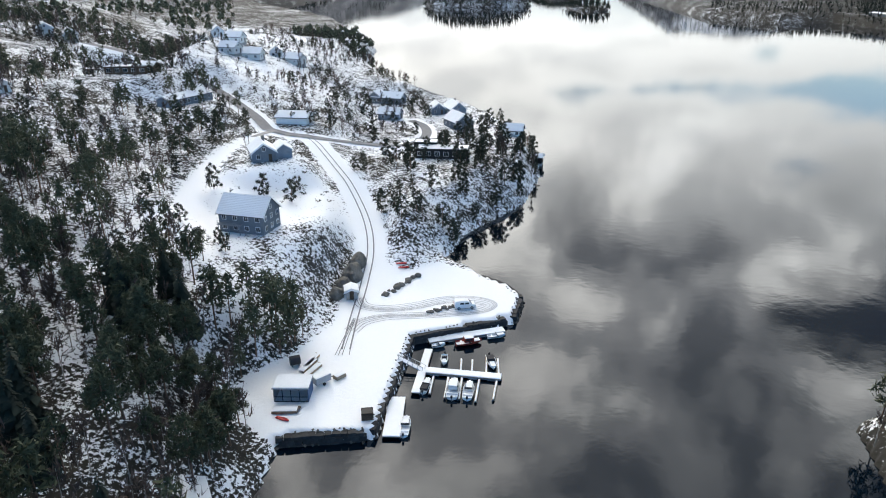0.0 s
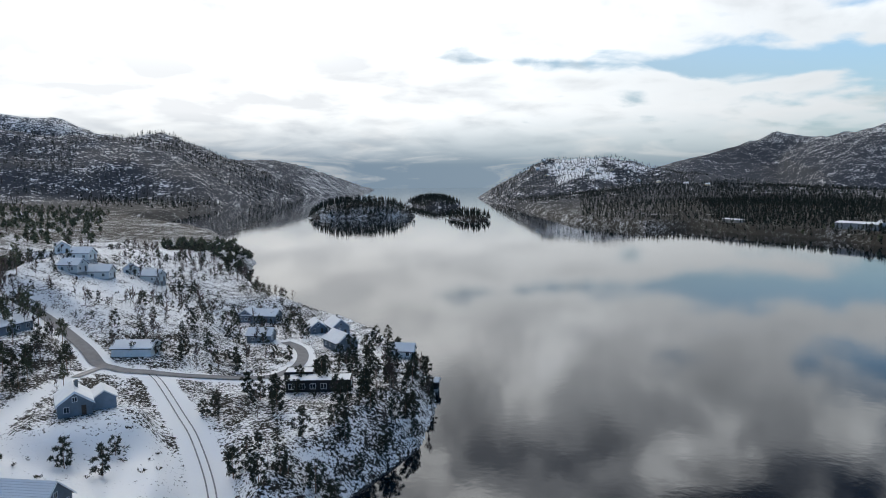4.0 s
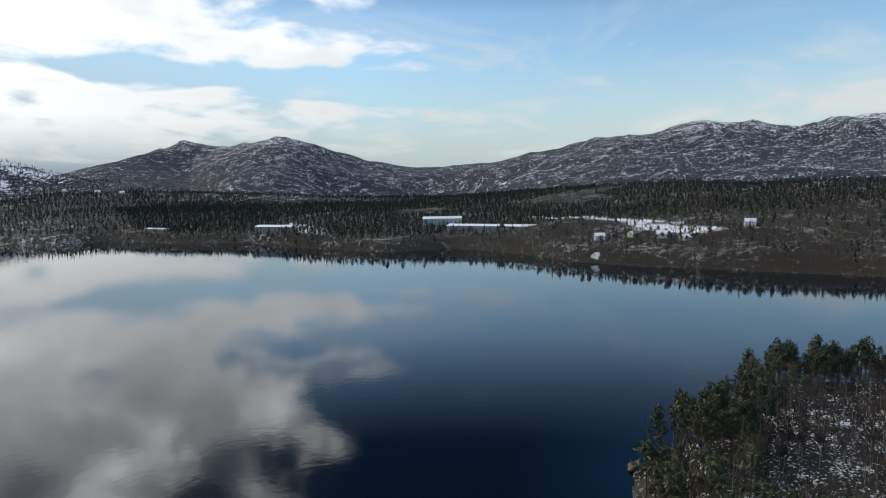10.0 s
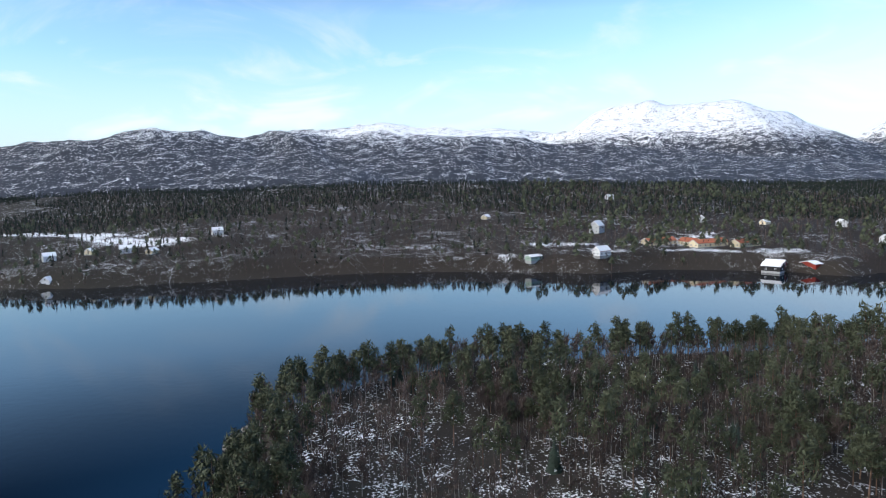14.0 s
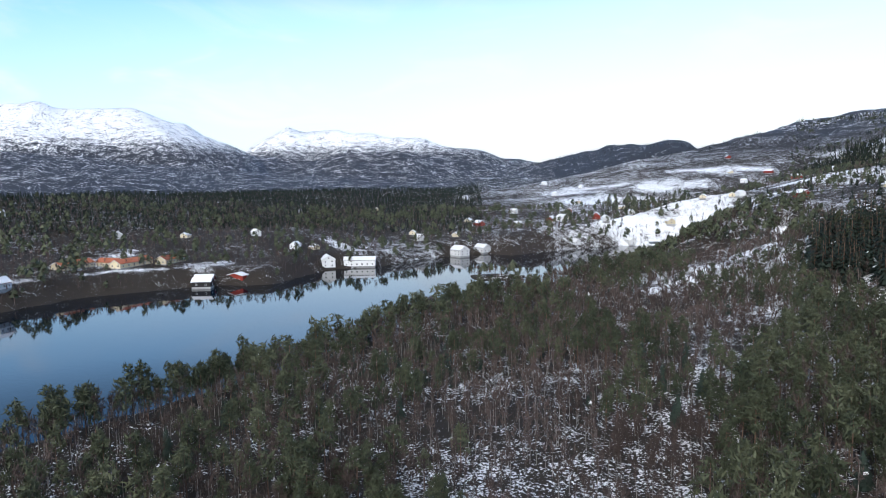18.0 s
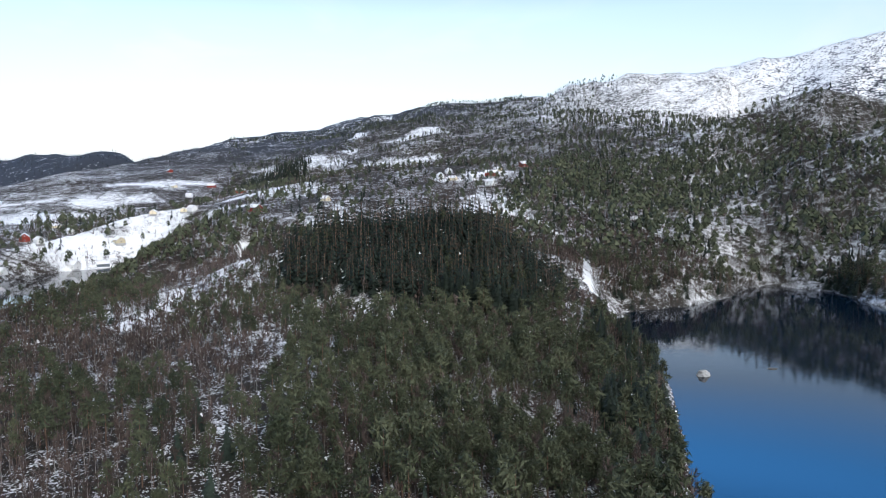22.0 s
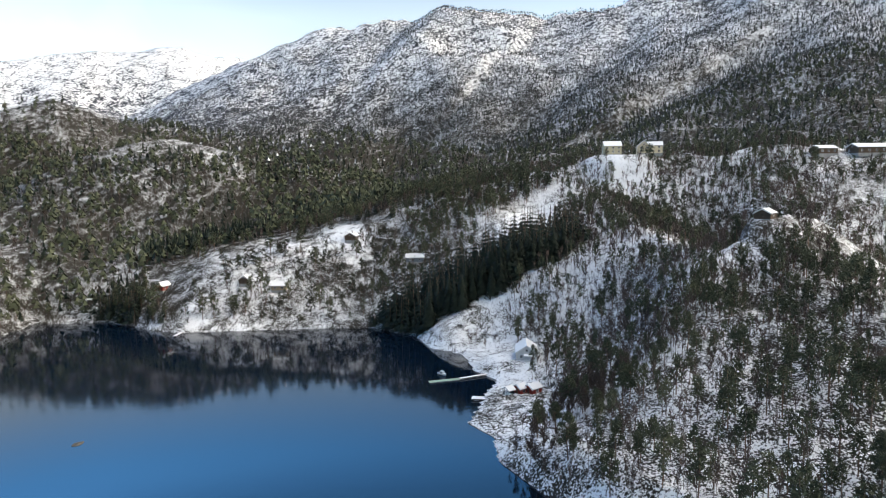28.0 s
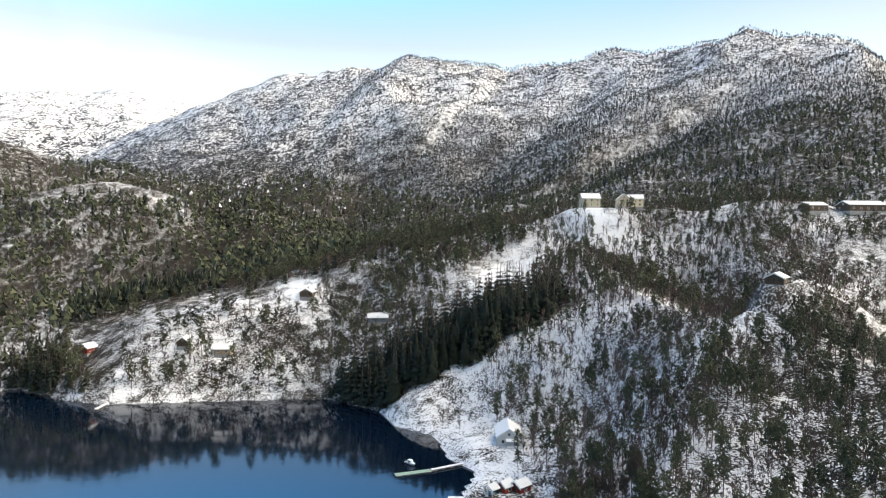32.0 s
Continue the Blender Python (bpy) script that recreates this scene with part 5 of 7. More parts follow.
stand(sector(E0, 200, 228, 600, 1300, 16), 8.6, [("pine", 3), ("spruce", 2), ("birch", 5)], 26, (0.65, 1.1), 0.36, 90)
stand(sector((75, 0), 226, 295, 560, 1150, 20), 7.6, [("pine", 4), ("birch", 4), ("spruce", 2), ("frosted", 2)], 27, (0.7, 1.2), 0.22, 60)
stand(sector((75, 0), 224, 295, 1080, 1500, 20), 6.2, [("frosted", 6), ("spruce", 2), ("birch", 2)], 28, (0.55, 0.95), 0.14, 110)
stand(sector((75, 0), 224, 295, 1480, 2060, 20), 6.6, [("frosted", 5), ("birch", 4)], 60, (0.5, 0.9), 0.20, 70)
stand([(-292, -112), (-260, -100), (-236, -160), (-300, -165), (-420, -140), (-440, -60), (-352, -74)], 5.0, [("pine", 4), ("birch", 5), ("bush", 2)], 61, (0.65, 1.1), 0.26, 30)
stand(sector((0, 0), 318, 346, 560, 1400, 12), 13.0, [("pine", 5), ("birch", 5)], 29, (0.6, 1.1), 0.34, 90)
stand(sector((0, 0), 318, 362, 1450, 2700, 16), 14.0, [("spruce", 5), ("birch", 3)], 30, (0.7, 1.2), 0.40, 150)
stand(sector((0, 0), 15, 33, 1500, 2350, 12), 10.0, [("spruce", 5), ("birch", 3)], 31, (0.5, 0.85), 0.32, 120)
for poly, top in ISLES:
    stand(poly, 6.5, [("spruce", 1)], 32, (0.7, 1.25), 0.05, 30)
stand(ISLET, 5.0, [("birch", 3), ("pine", 1)], 33, (0.5, 0.9), 0.2, 20)

near_rows, mid_rows, far_rows = {}, {}, {}
for kind, rows in STANDS:
    d = np.full(len(rows), 1e9)
    for px, py in WOOD_POINTS:
        d = np.minimum(d, np.hypot(rows[:, 0] - px, rows[:, 1] - py))
    near_rows.setdefault(kind, []).append(np.column_stack([rows, d]))
LIMIT = {"pine": 190, "spruce": 110, "young": 90, "birch": 170, "bush": 60, "frosted": 0, "squat": 110}
for kind, lists in near_rows.items():
    rows = np.vstack(lists)
    rows = rows[np.argsort(rows[:, 5])]
    n = LIMIT[kind]
    for i, (x, y, z, s, t, d) in enumerate(rows[:n]):
        tree_thing(kind, i % len(NEAR[kind]), x, y, z, s, t, "trees on the wooded point")
    rest = rows[n:]
    plural = {"pine": "pines", "spruce": "spruces", "young": "young spruces", "birch": "bare birches", "frosted": "snow-dusted spruces", "squat": "squat wind-bent pines", "bush": "juniper and heather bushes"}[kind]
    stem = NAMES[kind].rsplit("_", 1)[0]
    m, m1 = rest[:, 5] < 300, rest[:, 5] < 112
    if kind == "frosted":
        m, m1 = m & False, m1 & False
    forest(stem + "_wood", kind, MID, rest[m1][:, :5], "mixed winter wood of " + plural + " over patchy snow", "forest")
    forest("outer_" + stem + "_wood", kind, BACK, rest[m & ~m1][:, :5], "winter wood of " + plural + " further along the shores", "forest")
    forest("far_" + stem + "_wood", kind, FAR, rest[~m][:, :5], "distant hillside of " + plural, "forest")

# ---- buildings ----
def at(x, y, turn=0.0, z=None):
    """The pose of a thing that stands on the land."""
    return Matrix.Translation((x, y, float(ground(x, y)) if z is None else z)) @ Matrix.Rotation(radians(turn), 4, "Z")


def window(parent, x, y, z, w, h, face, mullion=True):
    """A window in a wall: trim, pane and a bar. face: the way out, as 'x+', 'x-', 'y+' or 'y-'."""
    s = 1 if face[1] == "+" else -1
    t = 0.09
    rows = [(-w / 2 - t, w / 2 + t, h / 2, h / 2 + t), (-w / 2 - t, w / 2 + t, -h / 2 - t, -h / 2), (-w / 2 - t, -w / 2, -h / 2, h / 2), (w / 2, w / 2 + t, -h / 2, h / 2)]
    if mullion:
        rows.append((-0.03, 0.03, -h / 2, h / 2))
    bm, pane = bmesh.new(), bmesh.new()
    for a, b, c, d in rows:
        if face[0] == "x":
            box(bm, x - 0.02 * s, x + 0.08 * s, y + a, y + b, z + c, z + d)
        else:
            box(bm, x + a, x + b, y - 0.02 * s, y + 0.08 * s, z + c, z + d)
    if face[0] == "x":
        box(pane, x - 0.02 * s, x + 0.03 * s, y - w / 2, y + w / 2, z - h / 2, z + h / 2)
    else:
        box(pane, x - w / 2, x + w / 2, y - 0.02 * s, y + 0.03 * s, z - h / 2, z + h / 2)
    f = part("window", bm, "window_trim", parent)
    part("pane", pane, "pane_glass", f, "dark reflecting glass")
    return f


def roof_slab(w, wh, rh, over, z0, z1):
    """Both slopes of a gable roof between two heights above the rafters, as one outline."""
    e = w / 2 + over
    drop = rh * over / (w / 2)
    return [(-e, wh - drop + z0), (0, wh + rh + z0), (e, wh - drop + z0), (e, wh - drop + z1), (0, wh + rh + z1), (-e, wh - drop + z1)]


def gable_house(name, m, length, width, wall_h, roof_h, wall, label, category="house", group="", windows=(2, 2), storeys=1, chimney=True, courses=0, door="y-", base=2.2, attic=True, roof="roofing"):
    """A house with its ridge along local y."""
    e = thing(name, m, label, category, group)
    hw, hl = width / 2, length / 2
    part("wall", prism([(-hw, 0), (hw, 0), (hw, wall_h), (0, wall_h + roof_h), (-hw, wall_h)], length), wall, e)
    part("foundation", boxes((-hw + 0.05, hw - 0.05, -hl + 0.05, hl - 0.05, -base, 0)), "concrete", e)
    r = part("roof", prism(roof_slab(width, wall_h, roof_h, 0.45, 0.01, 0.17), length + 0.9), roof, e)
    if courses:
        run, n = math.hypot(hw + 0.45, roof_h * (1 + 0.45 / hw)), courses
        for s in (-1, 1):
            for k in range(n):
                bm = bmesh.new()
                u0, u1 = (k + 0.10) / n, (k + 0.97) / n
                pts = []
                for u in (u0, u1):
                    pts.append((s * (hw + 0.45) * u, wall_h + roof_h - (roof_h * (1 + 0.45 / hw)) * u + 0.175))
                v = [bm.verts.new((px, py, pz + dz)) for px, pz in pts for py in (-hl - 0.42, hl + 0.42) for dz in (0, 0.05)]
                for f in ((1, 5, 7, 3), (0, 1, 3, 2), (4, 6, 7, 5), (0, 4, 5, 1), (2, 3, 7, 6)):
                    bm.faces.new([v[i] for i in f])
                part("roof_snow", bm, "snow", r, "thin snow lying along a tile course")
    else:
        part("roof_snow", prism(roof_slab(width, wall_h, roof_h, 0.38, 0.175, 0.36), length + 0.76), "snow", r, "smooth blanket of snow")
    part("bargeboard", prism(roof_slab(width, wall_h, roof_h, 0.5, -0.12, 0.2), 0.08), "window_trim", e, loc=(0, -hl - 0.5, 0))
    part("bargeboard", prism(roof_slab(width, wall_h, roof_h, 0.5, -0.12, 0.2), 0.08), "window_trim", e, loc=(0, hl + 0.5, 0))
    sh = wall_h / storeys
    for k in range(storeys):
        z = sh * k + min(1.5, sh * 0.58)
        for i in range(windows[0]):
            y = -hl + length * (i + 0.5) / windows[0]
            window(e, hw, y, z, 1.0, 1.1, "x+")
            window(e, -hw, y, z, 1.0, 1.1, "x-")
        for i in range(windows[1]):
            x = -hw + width * (i + 0.5) / windows[1]
            window(e, x, hl, z, 0.9, 1.1, "y+")
            if not (door == "y-" and k == 0 and i == windows[1] // 2):
                window(e, x, -hl, z, 0.9, 1.1, "y-")
    if attic and roof_h > 1.8:
        window(e, 0, hl, wall_h + roof_h * 0.35, 0.8, 0.9, "y+")
        window(e, 0, -hl, wall_h + roof_h * 0.35, 0.8, 0.9, "y-")
    if door == "y-":
        x = -hw + width * (windows[1] // 2 + 0.5) / max(1, windows[1])
        d = part("door", boxes((x - 0.45, x + 0.45, -hl - 0.06, -hl + 0.02, 0.05, 2.1)), "brown_wood", e)
        part("handle", boxes((x + 0.30, x + 0.38, -hl - 0.13, -hl - 0.06, 1.0, 1.05)), "grey_metal", d)
    if chimney:
        c = part("chimney", boxes((0.25, 0.85, length * 0.12, length * 0.12 + 0.6, wall_h + roof_h * 0.6, wall_h + roof_h + 0.9), bevel=0.02), "concrete", e)
        part("chimney_cap", boxes((0.2, 0.9, length * 0.12 - 0.05, length * 0.12 + 0.65, wall_h + roof_h + 0.9, wall_h + roof_h + 1.0)), "dark_metal", c)
    return e


def flat_house(name, m, length, width, height, wall, label, parapet=0.35, group="", windows=4):
    """A box-shaped house with a snow-filled flat roof behind a parapet; long front along local x, facing y-."""
    e = thing(name, m, label, "house", group)
    hl, hw = length / 2, width / 2
    part("wall", boxes((-hl, hl, -hw, hw, -1.5, height)), wall, e)
    r = part("roof", boxes((-hl - 0.1, hl + 0.1, -hw - 0.1, -hw + 0.2, height, height + parapet), (-hl - 0.1, hl + 0.1, hw - 0.2, hw + 0.1, height, height + parapet), (-hl - 0.1, -hl + 0.2, -hw + 0.2, hw - 0.2, height, height + parapet), (hl - 0.2, hl + 0.1, -hw + 0.2, hw - 0.2, height, height + parapet)), wall, e)
    part("roof_snow", boxes((-hl + 0.21, hl - 0.21, -hw + 0.21, hw - 0.21, height + 0.004, height + parapet * 0.7)), "snow", r, "level snow inside the parapet")
    part("parapet_snow", boxes((-hl - 0.05, hl + 0.05, -hw - 0.06, -hw + 0.16, height + parapet + 0.004, height + parapet + 0.07)), "snow", r)
    for i in range(windows):
        x = -hl + length * (i + 0.5) / windows
        window(e, x, -hw, height * 0.55, length / windows * 0.5, height * 0.45, "y-")
    window(e, hl, 0, height * 0.55, 1.4, height * 0.45, "x+")
    window(e, -hl, 0, height * 0.55, 1.4, height * 0.45, "x-")
    return e


# the grey house on the knoll, turned a little from the view
A = gable_house("timber_house", at(-38.2, 146.0, 252), 12.0, 8.2, 4.9, 3.6, "grey_wood", "blue-grey timber house with balcony and thinly snowed tiled roof", windows=(4, 3), storeys=2, chimney=False, courses=13, door="")
part("balcony_floor", boxes((4.1, 5.7, -5.6, 0.6, 2.3, 2.45)), "grey_wood", A)
part("balcony_rail", boxes((5.6, 5.7, -5.6, 0.6, 3.25, 3.35), (5.6, 5.68, -5.6, 0.6, 2.75, 2.85), *[(5.62, 5.68, -5.55 + i * 1.2, -5.47 + i * 1.2, 2.45, 3.25) for i in range(6)]), "grey_wood", A, "railing of grey boards")
for y in (-5.4, -2.5, 0.4):
    part("post", boxes((5.5, 5.66, y - 0.08, y + 0.08, -1.8, 2.3)), "grey_wood", A)
part("terrace", boxes((0.0, 7.6, 6.1, 9.4, -1.8, -0.3), (4.4, 7.6, 1.0, 6.1, -2.2, -0.9)), "concrete", A, "snow-topped concrete terrace")
part("terrace_snow", boxes((0.05, 7.55, 6.15, 9.35, -0.29, -0.1), (4.45, 7.55, 1.05, 6.05, -0.89, -0.72)), "snow", A)
A.scale = (0.9, 0.9, 0.9)
B = gable_house("grey_house", at(-44.0, 189.0, 20), 8.5, 6.4, 2.7, 2.3, "grey_wood", "grey timber house with tall chimney on a snowy knoll", windows=(2, 2), courses=0)
part("wing_wall", prism([(-2.3, -1.5), (2.3, -1.5), (2.3, 2.4), (0, 3.9), (-2.3, 2.4)], 6.0), "grey_wood", B, loc=(5.6, 0.6, 0))
part("wing_roof", prism(roof_slab(4.6, 2.4, 1.5, 0.4, 0.01, 0.3), 6.8), "snow", B, "snow-covered roof of the wing", loc=(5.6, 0.6, 0))
part("flue", boxes((0.4, 1.0, 0.2, 0.8, 4.2, 6.4), bevel=0.02), "concrete", B)
flat_house("modern_house", at(7.4, 226.5, -9, 8.0), 17.5, 7.0, 3.0, "black_wood", "low black timber house with a flat roof full of snow", windows=6)
BX = flat_house("modern_annexe", at(2.0, 233.0, -9, 8.0), 8.0, 5.5, 3.6, "black_wood", "black timber annexe with a snow-filled roof", windows=3)
gable_house("headland_house", at(-15.0, 337.0, 70, 5.6), 15.0, 7.5, 3.0, 2.2, "grey_wood", "long grey house with snow-covered roof by the water", windows=(4, 2))
gable_house("headland_house", at(-20.5, 339.0, 160, 5.6), 7.5, 6.5, 3.2, 2.4, "grey_wood", "grey cross wing with a snow-covered gable roof", windows=(2, 2), chimney=False)
gable_house("cottage", at(-12.8, 297.5, 75, 6.0), 9.0, 6.5, 2.7, 2.2, "grey_wood", "grey cottage with a snowy roof beside the road", windows=(2, 2), chimney=False)
gable_house("cottage", at(7.5, 311.0, 10, 5.6), 8.0, 6.0, 2.7, 2.3, "grey_wood", "small grey cottage with a steep snowy roof", windows=(2, 2), chimney=False)
gable_house("cottage", at(15.5, 307.5, 15, 5.6), 10.5, 7.0, 3.2, 2.8, "grey_wood", "tall grey cottage with a steep snowy roof and chimney", windows=(3, 2))
gable_house("cottage", at(15.6, 280.5, 24, 6.0), 11.0, 8.0, 3.0, 3.0, "grey_wood", "dark grey cottage with a wide snow-covered roof", windows=(3, 2))
gable_house("boathouse", at(35.5, 259.5, 70), 7.0, 5.0, 2.4, 2.0, "white_wood", "white boathouse among pines on the headland", windows=(2, 1), chimney=False)
gable_house("boathouse", at(42.0, 243.0, 70, 1.0), 4.2, 3.4, 2.2, 0.9, "black_wood", "small dark shed with snow on its roof at the water", windows=(1, 1), chimney=False, attic=False)
gable_house("garage", at(-44.0, 243.5, 80, 16.5), 11.0, 7.5, 2.3, 1.5, "white_wood", "low white garage with a broad snow-covered roof", windows=(0, 1), chimney=False, attic=False)
gable_house("long_house", at(-83.0, 249.5, -28, 22.4), 20.0, 6.5, 2.6, 1.2, "grey_wood", "long low pale grey house under a snowy roof", windows=(6, 1), chimney=False, attic=False)
flat_house("brown_house", at(-108.5, 268.0, 2, 30.5), 15.0, 7.0, 2.6, "brown_wood", "dark brown low house among bare trees", parapet=0.2, windows=5)
gable_house("brown_house_wing", at(-102.0, 270.0, 80, 30.5), 7.0, 6.0, 2.8, 1.0, "brown_wood", "brown wing with snow on the roof", windows=(2, 1), chimney=False, attic=False)
flat_house("hillside_house", at(-104.5, 169.0, 60, 23.8), 14.0, 8.0, 3.0, "grey_wood", "grey hillside house with a snow-covered flat roof", parapet=0.15, windows=3)
tagged(part("terrace", boxes((-7.5, 7.5, -10.5, -4.2, -2.0, 0.1)), "concrete", None), "snowy curved terrace wall below the hillside house", "terrace").matrix_world = at(-104.5, 169.0, 60, 23.6)
gable_house("hillside_cabin", at(-130.0, 220.0, 40), 9.0, 6.0, 2.6, 1.6, "white_wood", "pale cabin with a snowy roof up the slope", windows=(2, 2), chimney=False)
flat_house("shed", at(-127.0, 277.0, 10), 3.6, 3.0, 2.8, "black_wood", "small black shed on the snowy slope", parapet=0.1, windows=1)
gable_house("lower_cabin", at(-29.5, 68.0, 25, 3.2), 9.0, 5.0, 2.4, 1.3, "white_wood", "cabin roof under snow below the trees", windows=(2, 1), chimney=False, attic=False)
for i, (x, y, t, l, w) in enumerate([(-176, 346, 30, 11, 8), (-167, 351, 32, 9, 7), (-90, 356, 75, 10, 7.5), (-85.5, 327.5, 70, 10, 7.5), (-76, 330.5, 80, 10, 7.5), (-61, 348, 70, 11, 8), (-113, 378, 60, 10, 7), (-100, 362, 20, 9, 7), (-70, 352, 10, 8, 7)]):
    gable_house("hilltop_house", at(x, y, t), l * 0.85, w * 0.85, 2.9, 2.2, "white_wood", "white house with a snowy roof on the hilltop", group="houses on the hilltop", windows=(2, 2), chimney=False)

# ---- the far shore ----
gable_house("warehouse", at(668, 500, 33), 42, 16, 7.0, 2.0, "white_wood", "big white warehouse with a low snowy roof", "warehouse", windows=(10, 2), chimney=False, attic=False)
gable_house("warehouse", at(648, 424, 12), 96, 18, 5.0, 1.6, "grey_metal", "long grey warehouse with a low snowy roof", "warehouse", windows=(14, 2), chimney=False, attic=False)
gable_house("warehouse", at(570, 657, 18), 44, 16, 6.0, 1.8, "grey_metal", "grey quayside warehouse under snow", "warehouse", windows=(8, 2), chimney=False, attic=False)
gable_house("warehouse", at(520, 800, 6), 30, 10, 3.2, 1.0, "concrete", "low concrete quayside shed under snow", "warehouse", windows=(8, 2), chimney=False, attic=False)
gable_house("boathouse", at(545, 275, 75, 1.2), 8.0, 6.0, 3.6, 2.4, "white_wood", "white boathouse at the far shore", windows=(2, 1), chimney=False, door="")
gable_house("farmhouse", at(605, -133, 45), 12, 9, 6.0, 4.0, "white_wood", "tall white house above the far shore", windows=(3, 2), storeys=2)
gable_house("cottage", at(508, -96, 25), 11, 7, 3.4, 3.0, "white_wood", "cream house with a red tiled roof at the shore road", windows=(3, 2), roof="orange_roof")
gable_house("shed", at(522, -51, 28), 11, 6, 2.6, 1.2, "green_plastic", "pale green shed at the shore road", "shed", windows=(3, 1), chimney=False, attic=False)
for i, (x, y, t, l, w) in enumerate([(548, -160, 12, 26, 10), (540, -182, 100, 18, 9), (528, -190, 14, 30, 9), (520, -215, 16, 22, 9)]):
    e = gable_house("row_house", at(x, y, t), l, w, 3.2, 2.4, "cream_wood", "cream row house with an orange tiled roof", group="orange-roofed row", windows=(6, 2), chimney=False, attic=False)
    for c in e.children:
        if c.name.startswith("roof"):
            c.data.materials[0] = MATS["orange_roof"]
            for q in c.children:
                bpy.data.objects.remove(q)
gable_house("boathouse", at(468, -203, 125, 1.4), 12, 9, 3.6, 2.6, "red_wood", "red boathouse with a snow-white gable end", windows=(3, 2), chimney=False, door="")
gable_house("boathouse", at(461, -196, 125, 1.4), 12, 8, 3.2, 2.4, "black_wood", "dark boathouse beside the red one", windows=(2, 1), chimney=False, door="")
gable_house("quay_shed", at(458, -232, 10, 1.6), 30, 13, 4.2, 1.6, "red_wood", "long red quay shed with a white snowy roof", windows=(6, 2), chimney=False, attic=False, door="")
gable_house("quay_shed", at(463, -258, 12, 1.6), 24, 12, 4.0, 1.8, "red_wood", "red quay shed with a white snowy roof", windows=(5, 2), chimney=False, attic=False, door="")
gable_house("quay_house", at(454, -306, 50, 1.6), 13, 10, 6.0, 3.0, "white_wood", "tall white wooden quay house", windows=(3, 2), storeys=2, chimney=False)
gable_house("quay_house", at(436, -323, 125, 1.4), 24, 10, 4.6, 2.2, "white_wood", "long white wharf house at the water", windows=(6, 2), chimney=False)
gable_house("quay_house", at(401, -414, 70, 1.4), 14, 10, 5.0, 3.4, "white_wood", "white wharf house with a snowy roof", windows=(3, 2), storeys=2, chimney=False)
gable_house("quay_house", at(396, -444, 75, 1.6), 12, 9, 4.2, 2.8, "white_wood", "white wharf house by the bay", windows=(3, 2), chimney=False)
gable_house("boathouse", at(341, -522, 70, 1.2), 9, 7.5, 4.4, 3.0, "white_wood", "white boathouse mirrored in the bay", windows=(2, 1), chimney=False, door="")
gable_house("boathouse", at(301, -563, 60, 1.2), 9, 7.0, 4.0, 3.0, "white_wood", "white boathouse mirrored in the bay", windows=(2, 1), chimney=False, door="")
gable_house("boathouse", at(282, -576, 120, 1.0), 10, 6, 2.4, 1.8, "grey_wood", "grey boathouse in the corner of the bay", windows=(1, 1), chimney=False, door="")
F1 = gable_house("farmhouse", at(402, -634, 60), 11, 8.5, 4.8, 3.2, "white_wood", "white farmhouse with a snowy roof on the hillside", group="hillside farms", windows=(2, 1), attic=False, chimney=False)
F2 = gable_house("barn", at(375, -668, 20), 16, 9, 4.4, 3.4, "red_wood", "red barn with a snowy roof on the hillside", group="hillside farms", windows=(2, 1), chimney=False)
F3 = gable_house("farmhouse", at(277, -612, 35), 10, 8, 3.0, 2.8, "cream_wood", "cream farmhouse with a snowy roof on the hillside", group="hillside farms", windows=(2, 1), chimney=False)
for i, (x, y) in enumerate([(517, -976), (460, -823), (596, -1006), (255, -655), (149, -503), (161, -985), (152, -1036), (330, -575), (406, -653), (413, -629), (217, -642), (-51, -976), (-21, -617), (302, -1038), (249, -1039), (662, -853), (682, -653), (486, -680)]):
    copy_thing((F1, F3, F1, F3, F2)[i % 5], at(x, y, 37 * i % 110)).scale = (0.75, 0.75, 0.75)
for i, (x, y) in enumerate([(-36, -648), (-85, -636), (-128, -678), (-57, -559), (-321, -603), (329, -1157), (272, -977), (226, -648), (-68, -597), (-48, -590), (-30, -600), (188, -827), (345, -700), (370, -740), (430, -720), (520, -880), (480, -560), (455, -540), (420, -560), (94, -530)]):
    copy_thing((F1, F3, F2)[i % 3], at(x, y, 53 * i % 120)).scale = (0.75, 0.75, 0.75)
for x, y, t, k in [(497, -315, 20, F1), (488, -327, 80, F3), (590, 290, 30, F1), (600, 265, 80, F3), (598, 240, 20, F1), (592, 220, 60, F3), (640, 180, 20, F1), (700, -60, 45, F3), (800, -230, 10, F1), (640, -250, 60, F1), (590, -280, 25, F3), (560, -330, 70, F1),
                   (-292, -530, 20, F1), (480, -455, 30, F3), (455, -430, 75, F1), (440, -470, 20, F3)]:
    copy_thing(k, at(x, y, t)).scale = (0.75, 0.75, 0.75)
for i, (a, r) in enumerate([(17.2, 2230), (18.0, 2180), (18.7, 2120), (19.5, 2050), (20.4, 2100), (21.5, 2060), (22.6, 2020), (23.5, 1980), (26.5, 1900), (28, 1850), (30, 1750), (31.5, 1700), (19.2, 2190), (24.5, 1990)]):
    p = P(a, r)
    copy_thing((F1, F3)[i % 2], at(p[0], p[1], 40 * i))

